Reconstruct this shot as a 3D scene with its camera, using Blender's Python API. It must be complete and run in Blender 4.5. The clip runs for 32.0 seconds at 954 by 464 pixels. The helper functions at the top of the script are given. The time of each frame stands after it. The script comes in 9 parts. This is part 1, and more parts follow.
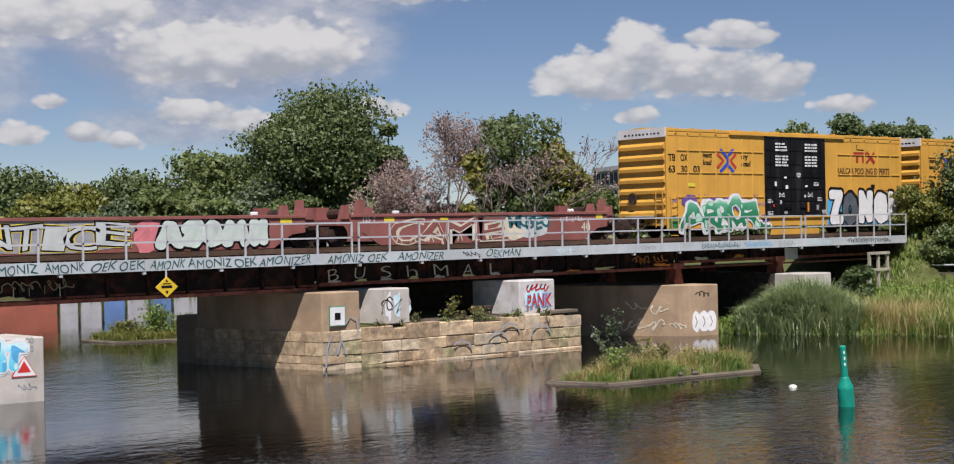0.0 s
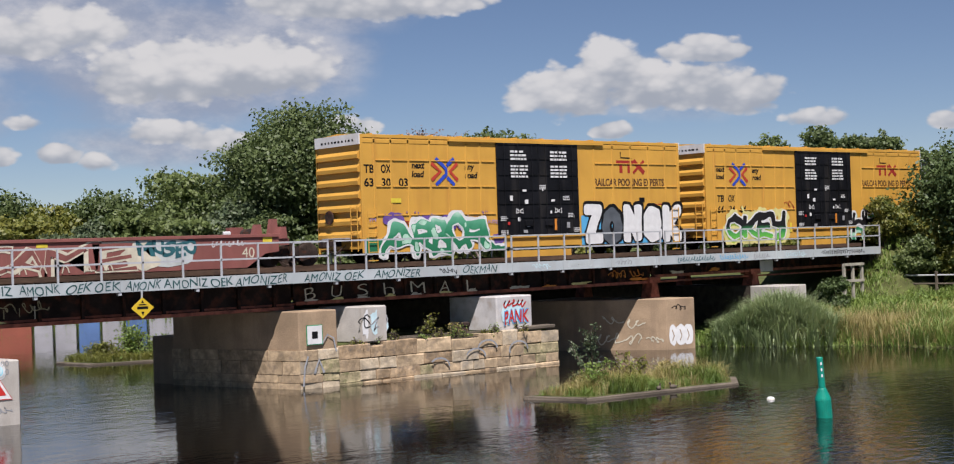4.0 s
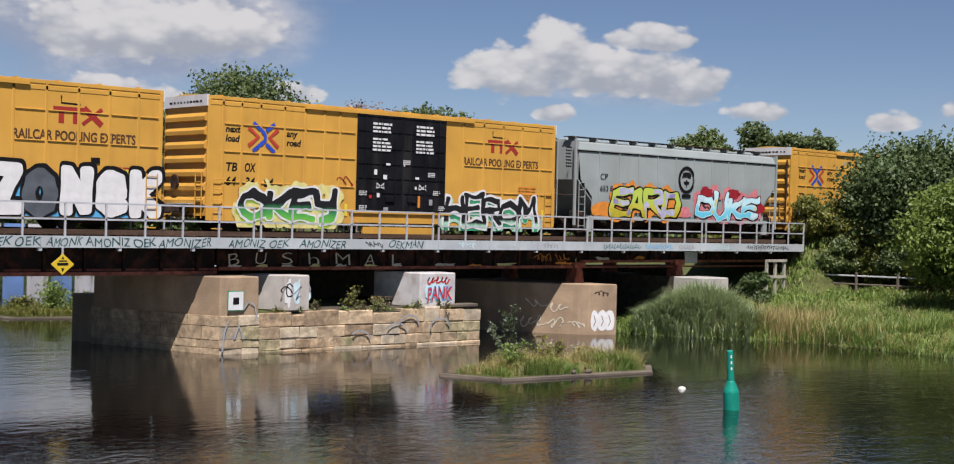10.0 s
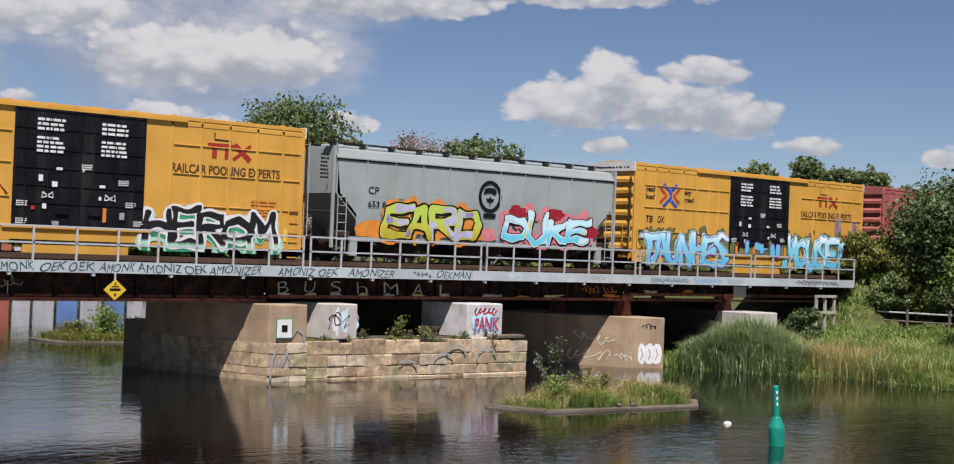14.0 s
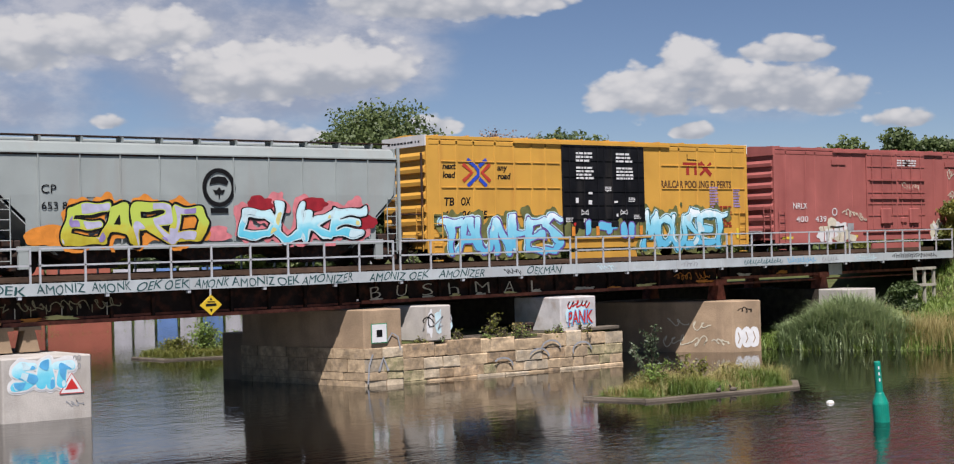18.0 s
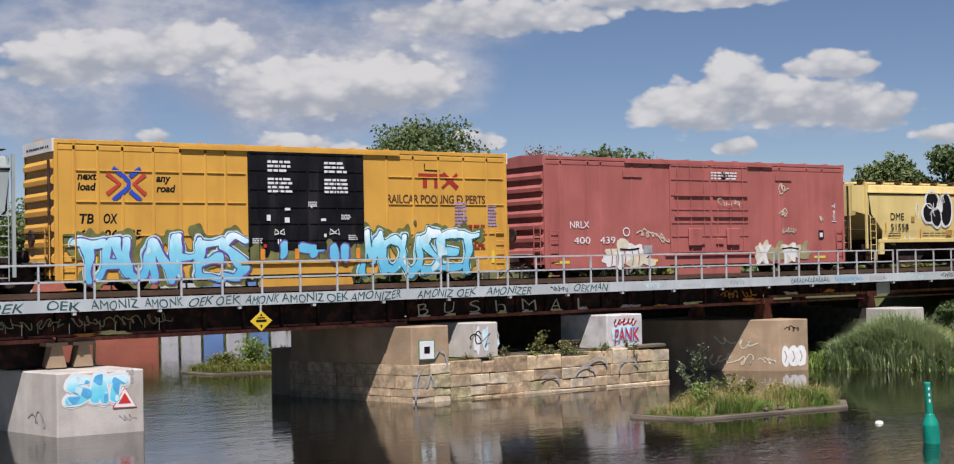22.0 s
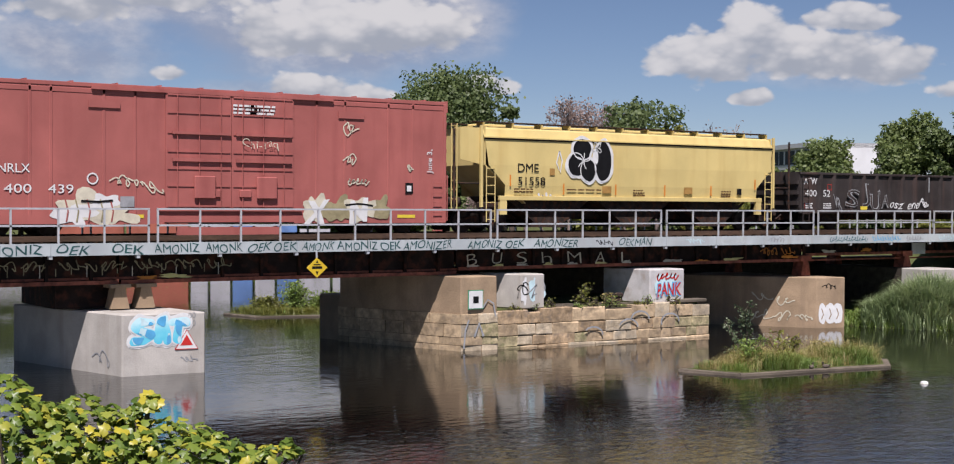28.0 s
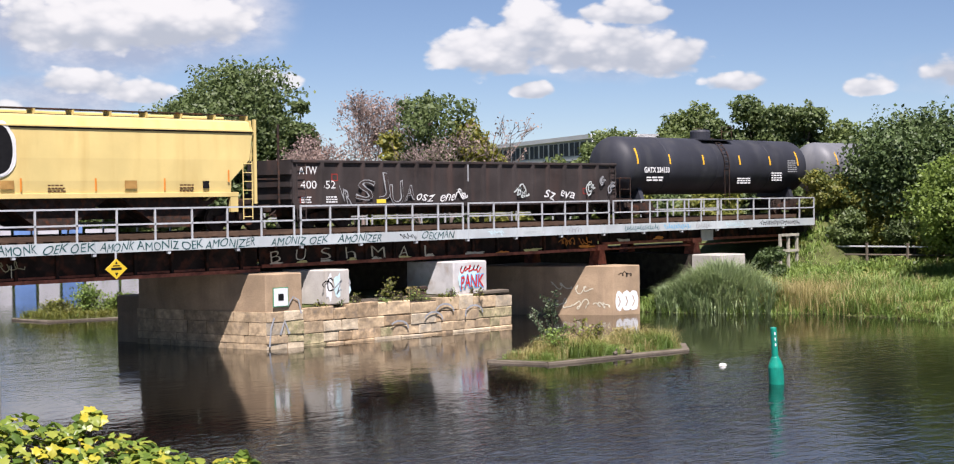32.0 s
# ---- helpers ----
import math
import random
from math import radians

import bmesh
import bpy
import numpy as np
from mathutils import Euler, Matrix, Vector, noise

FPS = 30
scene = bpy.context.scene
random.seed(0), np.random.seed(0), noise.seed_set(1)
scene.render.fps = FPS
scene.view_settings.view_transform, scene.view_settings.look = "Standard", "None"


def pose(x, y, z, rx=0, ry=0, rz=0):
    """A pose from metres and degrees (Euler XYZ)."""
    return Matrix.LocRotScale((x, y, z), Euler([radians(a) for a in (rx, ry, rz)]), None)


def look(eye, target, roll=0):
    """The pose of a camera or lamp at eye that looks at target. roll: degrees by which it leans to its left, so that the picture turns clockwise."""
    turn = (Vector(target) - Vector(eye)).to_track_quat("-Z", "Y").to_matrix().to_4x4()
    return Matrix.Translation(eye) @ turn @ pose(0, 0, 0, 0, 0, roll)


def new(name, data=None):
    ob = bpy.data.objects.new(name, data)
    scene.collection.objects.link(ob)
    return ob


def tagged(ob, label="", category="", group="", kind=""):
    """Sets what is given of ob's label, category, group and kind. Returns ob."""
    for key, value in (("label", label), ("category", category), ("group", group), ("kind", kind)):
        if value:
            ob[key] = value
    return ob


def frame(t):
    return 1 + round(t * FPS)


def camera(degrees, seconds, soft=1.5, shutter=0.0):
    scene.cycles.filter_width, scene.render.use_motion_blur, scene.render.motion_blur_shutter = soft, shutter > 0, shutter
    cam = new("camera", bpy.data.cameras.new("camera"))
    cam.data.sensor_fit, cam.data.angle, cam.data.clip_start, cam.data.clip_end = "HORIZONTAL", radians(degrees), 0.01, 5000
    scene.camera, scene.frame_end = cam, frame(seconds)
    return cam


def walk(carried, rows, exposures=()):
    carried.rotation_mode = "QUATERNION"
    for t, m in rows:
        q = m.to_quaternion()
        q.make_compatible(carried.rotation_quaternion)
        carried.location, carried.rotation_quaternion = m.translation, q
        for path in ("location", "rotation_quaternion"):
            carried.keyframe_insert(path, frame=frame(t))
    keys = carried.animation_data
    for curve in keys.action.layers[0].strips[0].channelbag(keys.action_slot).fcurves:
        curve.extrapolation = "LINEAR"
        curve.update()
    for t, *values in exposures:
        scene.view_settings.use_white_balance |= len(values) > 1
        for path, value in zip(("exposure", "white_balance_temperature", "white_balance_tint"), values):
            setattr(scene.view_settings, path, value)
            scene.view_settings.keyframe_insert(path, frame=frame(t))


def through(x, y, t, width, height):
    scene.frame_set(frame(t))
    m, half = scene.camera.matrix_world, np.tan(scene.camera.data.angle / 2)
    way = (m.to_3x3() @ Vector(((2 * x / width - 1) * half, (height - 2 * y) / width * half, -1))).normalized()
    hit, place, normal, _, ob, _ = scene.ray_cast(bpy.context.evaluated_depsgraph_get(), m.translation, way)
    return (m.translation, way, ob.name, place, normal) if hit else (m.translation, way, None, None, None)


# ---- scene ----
# The camera: seconds, eye, yaw, pitch and roll in degrees.
cam = camera(37.48, 32.0, soft=1.15)
PATH = [
    (0, -3.25, -47.14, 5.13, -38.98, -0.19, -1.12),
    (0.5, -3.26, -47.14, 5.13, -39.07, 0.01, 0.06),
    (1, -3.27, -47.14, 5.13, -38.47, -0.03, -0.20),
    (1.5, -3.27, -47.14, 5.13, -38.55, 0.21, -1.01),
    (2, -3.28, -47.13, 5.13, -39.29, 0.27, -0.94),
    (2.5, -3.29, -47.13, 5.13, -40.03, -0.00, -1.41),
    (3, -3.29, -47.13, 5.13, -40.44, -0.28, -1.61),
    (3.5, -3.30, -47.12, 5.13, -40.21, 0.47, -2.03),
    (5.5, -3.21, -47.19, 5.13, -38.84, -0.03, -0.58),
    (6, -3.19, -47.21, 5.13, -39.12, -0.31, 0.43),
    (6.5, -3.18, -47.24, 5.13, -39.46, -1.29, -0.14),
    (7, -3.18, -47.27, 5.14, -39.44, -1.51, 0.35),
    (7.5, -3.17, -47.31, 5.15, -39.45, -1.04, -0.86),
    (8, -3.17, -47.34, 5.15, -40.58, -0.42, -0.70),
    (8.5, -3.16, -47.37, 5.16, -39.44, -0.31, 0.22),
    (9, -3.16, -47.41, 5.16, -42.12, -0.57, 0.51),
    (9.5, -3.16, -47.49, 5.17, -43.66, -1.18, -0.22),
    (10, -3.16, -47.58, 5.18, -42.56, -0.52, 1.46),
    (10.5, -3.17, -47.67, 5.19, -42.91, -1.25, 0.02),
    (11, -3.17, -47.75, 5.20, -44.72, -0.43, 0.39),
    (11.5, -3.17, -47.84, 5.21, -44.30, -0.11, 0.49),
    (12, -3.18, -47.93, 5.21, -43.82, -0.47, 0.55),
    (12.5, -3.19, -47.90, 5.21, -42.49, -0.63, 1.65),
    (13, -3.21, -47.88, 5.20, -41.50, -0.09, 1.69),
    (13.5, -3.22, -47.86, 5.20, -40.88, 0.53, 2.69),
    (14, -3.24, -47.83, 5.19, -40.46, 0.68, 2.22),
    (14.5, -3.25, -47.81, 5.19, -40.67, 0.37, 2.35),
    (16.5, -3.17, -47.88, 5.16, -40.09, -0.02, 1.69),
    (17, -3.15, -47.90, 5.16, -38.60, -0.04, -0.33),
    (17.5, -3.15, -47.89, 5.15, -36.53, -0.25, -0.42),
    (18, -3.16, -47.89, 5.15, -36.79, 0.54, -1.42),
    (18.5, -3.16, -47.89, 5.15, -37.81, 0.62, -0.77),
    (19, -3.16, -47.88, 5.15, -38.18, 0.61, -0.28),
    (19.5, -3.16, -47.88, 5.15, -38.26, 0.70, -0.18),
    (20, -3.16, -47.88, 5.15, -38.10, 0.62, -0.33),
    (20.5, -3.24, -47.91, 5.17, -35.92, 0.97, 0.20),
    (21, -3.33, -47.94, 5.20, -34.23, 0.64, 1.75),
    (21.5, -3.41, -47.97, 5.22, -34.33, 1.11, -1.48),
    (22, -3.50, -48.01, 5.25, -35.09, 1.19, -1.14),
    (22.5, -3.60, -48.01, 5.29, -40.64, -0.93, -1.16),
    (23, -3.70, -48.01, 5.32, -41.79, -0.50, -3.75),
    (23.5, -3.80, -48.01, 5.36, -42.79, -1.90, -0.93),
    (24, -3.90, -48.02, 5.40, -44.25, -2.64, 1.26),
    (24.5, -4.10, -48.08, 5.43, -46.04, -1.61, -1.15),
    (26.5, -4.91, -48.32, 5.57, -41.98, -0.95, -0.92),
    (27, -5.01, -48.18, 5.56, -38.28, -1.38, -1.22),
    (27.5, -5.11, -48.04, 5.54, -34.68, -2.57, -0.62),
    (28, -5.21, -47.90, 5.53, -34.59, -1.05, 0.27),
    (28.5, -5.31, -47.76, 5.52, -37.44, -1.13, -1.55),
    (29, -5.41, -47.62, 5.50, -40.40, -2.17, -2.09),
    (29.5, -5.46, -47.59, 5.51, -40.38, -2.51, 0.63),
    (30, -5.50, -47.56, 5.52, -40.18, -3.23, 0.33),
    (30.5, -5.55, -47.53, 5.53, -43.53, -2.70, -1.94),
    (31, -5.60, -47.50, 5.54, -44.05, -2.62, -2.02),
    (31.5, -5.65, -47.46, 5.55, -43.86, -2.26, -1.55),
    (32, -5.70, -47.43, 5.56, -43.26, -1.34, -0.79),
]


def aim(x, y, z, yaw, pitch, roll):
    a, b = radians(yaw), radians(pitch)
    way = Vector((-math.sin(a) * math.cos(b), math.cos(a) * math.cos(b), math.sin(b)))
    return look((x, y, z), Vector((x, y, z)) + way, roll)


walk(cam, [(row[0], aim(*row[1:])) for row in PATH], [(0, 0.60, 6440, 18), (24.0, 0.60, 6440, 18), (28.0, 0.58, 6380, 20), (30.0, 0.56, 6340, 20), (31.0, 1.04, 6400, 20), (32.0, 1.10, 6450, 20)])

# ---- world and sun ----
SUN_AT = Vector((-0.34, -0.50, 1.0)).normalized()
sun = new("sun", bpy.data.lights.new("sun", "SUN"))
sun.data.energy, sun.data.angle, sun.data.color = 5.0, radians(0.53), (1.0, 0.96, 0.91)
sun.matrix_world = look((0, 0, 60), Vector((0, 0, 60)) - SUN_AT)

# clouds: azimuth, elevation, half width, half height (degrees), strength
CLOUDS = [
    (60.6, 7.0, 4.0, 1.5, 1.0), (63.4, 6.9, 2.2, 1.3, 0.9), (57.9, 7.2, 2.4, 1.4, 1.0), (68.2, 8.4, 3.4, 1.0, 0.9), (71.5, 8.0, 2.5, 1.2, 0.9), (65.4, 8.9, 2.0, 0.9, 0.7),
    (54.0, 9.8, 5.0, 0.9, 0.9), (46.0, 10.4, 5.5, 0.7, 0.8), (36.0, 11.2, 6.0, 0.9, 0.8),
    (46.3, 5.85, 2.5, 1.25, 1.0), (44.4, 6.8, 1.7, 1.4, 1.0), (42.9, 6.1, 1.6, 1.2, 0.9), (41.2, 5.95, 2.1, 1.2, 1.0), (39.2, 5.55, 2.0, 1.0, 1.0), (40.7, 7.35, 2.0, 0.66, 0.85),
    (36.3, 4.5, 1.35, 0.5, 0.9), (44.4, 4.35, 0.8, 0.4, 0.75), (68.9, 3.9, 0.95, 0.6, 0.95), (66.5, 3.95, 0.85, 0.52, 0.9), (67.7, 5.2, 0.8, 0.35, 0.6),
    (62.2, 4.75, 1.9, 0.62, 0.9), (60.2, 4.4, 1.4, 0.6, 0.8), (54.8, 4.9, 1.25, 0.55, 0.9), (31.2, 4.2, 1.0, 0.55, 0.85), (27.1, 4.6, 1.9, 0.75, 0.9), (26.7, 7.7, 0.6, 0.4, 0.6),
    (24.3, 4.8, 2.4, 1.0, 0.8), (65.0, 3.6, 0.7, 0.4, 0.6), (18.0, 7.0, 4.0, 2.0, 0.9), (80.0, 8.0, 6.0, 2.2, 0.9),
]
# thin grey veils round the large clouds; last row: unseen high ones, added to brighten the water
VEILS = [(61.5, 7.6, 7.5, 2.7, 1.15), (67.5, 9.0, 7.0, 2.3, 1.1), (57.0, 9.6, 5.0, 1.3, 0.85), (42.0, 6.0, 4.5, 1.2, 0.55), (63.0, 4.3, 4.0, 0.8, 0.5), (71.0, 6.5, 4.0, 2.0, 0.6), (26.0, 4.6, 4.0, 1.0, 0.5),
         (48.0, 20.0, 34.0, 6.0, 0.85), (20.0, 26.0, 20.0, 7.0, 0.8), (70.0, 28.0, 22.0, 7.0, 0.8)]


def make_world():
    w = bpy.data.worlds.new("sky")
    scene.world = w
    w.use_nodes = True
    nt = w.node_tree
    nt.nodes.clear()
    N, Lk = nt.nodes, nt.links

    def mth(op, a, b=None, c=None, clamp=False):
        n = N.new("ShaderNodeMath")
        n.operation, n.use_clamp = op, clamp
        for i, v in enumerate((a, b, c)):
            if v is None:
                continue
            if hasattr(v, "is_linked"):
                Lk.new(v, n.inputs[i])
            else:
                n.inputs[i].default_value = v
        return n.outputs[0]

    sky = N.new("ShaderNodeTexSky")
    sky.sky_type, sky.sun_disc = "NISHITA", False
    sky.sun_elevation, sky.sun_rotation = math.asin(SUN_AT.z), math.atan2(SUN_AT.x, SUN_AT.y)
    sky.air_density, sky.dust_density, sky.ozone_density = 0.9, 0.02, 2.8
    sky.altitude = 1800
    tc = N.new("ShaderNodeTexCoord")
    sep = N.new("ShaderNodeSeparateXYZ")
    Lk.new(tc.outputs["Generated"], sep.inputs[0])
    az = mth("MULTIPLY", mth("ARCTAN2", sep.outputs[1], sep.outputs[0]), 57.2958)
    el = mth("MULTIPLY", mth("ARCSINE", sep.outputs[2]), 57.2958)
    flat = N.new("ShaderNodeCombineXYZ")
    Lk.new(mth("MULTIPLY", az, 0.1), flat.inputs[0])
    Lk.new(mth("MULTIPLY", el, 0.17), flat.inputs[1])

    def fbm(scale, detail, rough, seed):
        n = N.new("ShaderNodeTexNoise")
        n.inputs["Scale"].default_value, n.inputs["Detail"].default_value, n.inputs["Roughness"].default_value = scale, detail, rough
        sh = N.new("ShaderNodeVectorMath")
        sh.operation = "ADD"
        Lk.new(flat.outputs[0], sh.inputs[0])
        sh.inputs[1].default_value = (seed, seed * 0.7, seed)
        Lk.new(sh.outputs[0], n.inputs["Vector"])
        return n.outputs["Fac"]

    def puffs(scale, seed):
        n = N.new("ShaderNodeTexVoronoi")
        n.feature = "SMOOTH_F1"
        n.inputs["Scale"].default_value, n.inputs["Smoothness"].default_value = scale, 0.35
        warp = N.new("ShaderNodeVectorMath")
        warp.operation = "ADD"
        w2 = N.new("ShaderNodeTexNoise")
        w2.inputs["Scale"].default_value, w2.inputs["Detail"].default_value = scale * 0.8, 2
        Lk.new(flat.outputs[0], w2.inputs["Vector"])
        sc = N.new("ShaderNodeVectorMath")
        sc.operation = "SCALE"
        sc.inputs["Scale"].default_value = 0.6 / scale
        Lk.new(w2.outputs["Color"], sc.inputs[0])
        Lk.new(flat.outputs[0], warp.inputs[0])
        Lk.new(sc.outputs[0], warp.inputs[1])
        sh = N.new("ShaderNodeVectorMath")
        sh.operation = "ADD"
        Lk.new(warp.outputs[0], sh.inputs[0])
        sh.inputs[1].default_value = (seed, seed * 0.7, 0)
        Lk.new(sh.outputs[0], n.inputs["Vector"])
        return mth("SUBTRACT", 0.42, n.outputs["Distance"])

    def blend(fac, a, b):
        n = N.new("ShaderNodeMix")
        n.data_type = "RGBA"
        for i, v in ((0, fac), (6, a), (7, b)):
            if hasattr(v, "is_linked"):
                Lk.new(v, n.inputs[i])
            else:
                n.inputs[i].default_value = v
        return n.outputs[2]

    def step(v, a, b):
        n = N.new("ShaderNodeMapRange")
        n.interpolation_type = "SMOOTHSTEP"
        n.inputs["From Min"].default_value, n.inputs["From Max"].default_value = a, b
        Lk.new(v, n.inputs["Value"])
        return n.outputs[0]

    def masses(rows, flat_low):
        total, rise = None, None
        for a, e, w2, h2, s in rows:
            u = mth("DIVIDE", mth("SUBTRACT", az, a), w2)
            v = mth("DIVIDE", mth("SUBTRACT", el, e), h2)
            # flat bottoms: the lower half falls off faster
            v = mth("MULTIPLY", v, mth("ADD", 1.0, mth("MULTIPLY", mth("LESS_THAN", v, 0.0), flat_low)))
            r2 = mth("ADD", mth("MULTIPLY", u, u), mth("MULTIPLY", v, v))
            g = mth("MULTIPLY", mth("SUBTRACT", 1.0, r2), s)
            total = g if total is None else mth("MAXIMUM", total, g)
            up = mth("MULTIPLY", mth("SUBTRACT", 1.25, r2, clamp=True), v)
            rise = up if rise is None else mth("ADD", rise, up)
        return total, rise

    n1, n2 = fbm(5.0, 6, 0.6, 3.1), fbm(2.2, 5, 0.55, 8.4)
    p1, p2 = puffs(9.0, 1.7), puffs(24.0, 5.2)
    bulge = mth("ADD", mth("MULTIPLY", p1, 0.95), mth("MULTIPLY", p2, 0.32))
    total, rise = masses(CLOUDS, 0.35)
    body = mth("ADD", mth("ADD", total, bulge), mth("MULTIPLY", mth("SUBTRACT", n1, 0.5), 1.6))
    cloud = step(body, -0.28, 0.24)
    light = mth("ADD", mth("ADD", mth("MULTIPLY", rise, 0.55), mth("MULTIPLY", bulge, 0.9)), mth("MULTIPLY", mth("SUBTRACT", n2, 0.5), 1.6))
    white = blend(step(light, -0.65, 0.42), (5.1, 5.7, 6.3, 1), (9.5, 9.7, 9.4, 1))
    veil, _ = masses(VEILS, 0.0)
    veil = step(mth("ADD", veil, mth("MULTIPLY", mth("SUBTRACT", n2, 0.5), 1.9)), -0.35, 0.75)
    haze = blend(step(mth("ADD", n1, mth("MULTIPLY", n2, 0.6)), 0.62, 1.0), (4.4, 5.1, 6.3, 1), (7.6, 7.9, 8.2, 1))
    grey = blend(mth("MULTIPLY", veil, 0.85), sky.outputs[0], haze)
    final = blend(mth("MULTIPLY", cloud, 0.95), grey, white)
    bg = N.new("ShaderNodeBackground")
    bg.inputs["Strength"].default_value = 0.046
    Lk.new(final, bg.inputs["Color"])
    out = N.new("ShaderNodeOutputWorld")
    Lk.new(bg.outputs[0], out.inputs["Surface"])


make_world()

# ---- materials ----
MATS = {}


def mat(name, col, rough=0.6, metal=0.0, vary=0.25, scale=3.0, bump=0.15, fine=40.0, stain=None, amount=0.35, spec=0.28, streak=0.0, stretch=(1, 1, 1), rand=0.0, trans=0.0):
    """A surface with grain at two scales, stains of a second colour, relief and, for pieces, a change from one to the next."""
    m = bpy.data.materials.new(name)
    MATS[name] = m
    m.use_nodes = True
    nt = m.node_tree
    N, Lk = nt.nodes, nt.links
    col = [c * 0.78 for c in col]
    b = N["Principled BSDF"]
    b.inputs["Roughness"].default_value, b.inputs["Metallic"].default_value = rough, metal
    b.inputs["Specular IOR Level"].default_value = spec
    tc = N.new("ShaderNodeTexCoord")
    mp = N.new("ShaderNodeMapping")
    mp.inputs["Scale"].default_value = stretch
    Lk.new(tc.outputs["Object"], mp.inputs[0])

    def noise_at(s, det=5, dist=0.0):
        n = N.new("ShaderNodeTexNoise")
        n.inputs["Scale"].default_value, n.inputs["Detail"].default_value, n.inputs["Distortion"].default_value = s, det, dist
        Lk.new(mp.outputs[0], n.inputs["Vector"])
        return n.outputs["Fac"]

    def mix(f, a, c, mode="MIX"):
        n = N.new("ShaderNodeMix")
        n.data_type, n.blend_type = "RGBA", mode
        for i, v in ((0, f), (6, a), (7, c)):
            if hasattr(v, "is_linked"):
                Lk.new(v, n.inputs[i])
            else:
                n.inputs[i].default_value = v if i == 0 else (*v[:3], 1)
        return n.outputs[2]

    big, small = noise_at(scale, 5, 0.4), noise_at(fine, 3)
    dark, light = [c * (1 - vary) for c in col], [min(1, c * (1 + vary)) for c in col]
    ramp = N.new("ShaderNodeMapRange")
    ramp.inputs["From Min"].default_value, ramp.inputs["From Max"].default_value = 0.32, 0.68
    Lk.new(big, ramp.inputs["Value"])
    c = mix(ramp.outputs[0], dark, light)
    grain = N.new("ShaderNodeMapRange")
    grain.inputs["From Min"].default_value, grain.inputs["From Max"].default_value = 0.3, 0.7
    grain.inputs["To Min"].default_value, grain.inputs["To Max"].default_value = 1 - vary * 0.5, 1 + vary * 0.3
    Lk.new(small, grain.inputs["Value"])
    gm = N.new("ShaderNodeVectorMath")
    gm.operation = "SCALE"
    Lk.new(c, gm.inputs[0])
    Lk.new(grain.outputs[0], gm.inputs["Scale"])
    c = gm.outputs[0]
    if stain:
        mp2 = N.new("ShaderNodeMapping")
        mp2.inputs["Scale"].default_value = (1, 1, 0.12) if streak else (1, 1, 1)
        mp2.inputs["Location"].default_value = (7.3, 2.1, 4.4)
        Lk.new(tc.outputs["Object"], mp2.inputs[0])
        n = N.new("ShaderNodeTexNoise")
        n.inputs["Scale"].default_value, n.inputs["Detail"].default_value = (streak or scale * 1.7), 6
        Lk.new(mp2.outputs[0], n.inputs["Vector"])
        r = N.new("ShaderNodeMapRange")
        r.inputs["From Min"].default_value, r.inputs["From Max"].default_value = 0.5, 0.72
        r.inputs["To Max"].default_value = amount
        Lk.new(n.outputs["Fac"], r.inputs["Value"])
        c = mix(r.outputs[0], c, stain)
    if rand:
        oi = N.new("ShaderNodeObjectInfo")
        r = N.new("ShaderNodeMapRange")
        r.inputs["To Min"].default_value, r.inputs["To Max"].default_value = 1 - rand, 1 + rand
        Lk.new(oi.outputs["Random"], r.inputs["Value"])
        gm = N.new("ShaderNodeVectorMath")
        gm.operation = "SCALE"
        Lk.new(c, gm.inputs[0])
        Lk.new(r.outputs[0], gm.inputs["Scale"])
        c = gm.outputs[0]
    Lk.new(c, b.inputs["Base Color"])
    if bump:
        bp = N.new("ShaderNodeBump")
        bp.inputs["Strength"].default_value, bp.inputs["Distance"].default_value = bump, 0.02
        Lk.new(small, bp.inputs["Height"])
        Lk.new(bp.outputs[0], b.inputs["Normal"])
    if trans:
        b.inputs["Transmission Weight"].default_value = trans
    return m


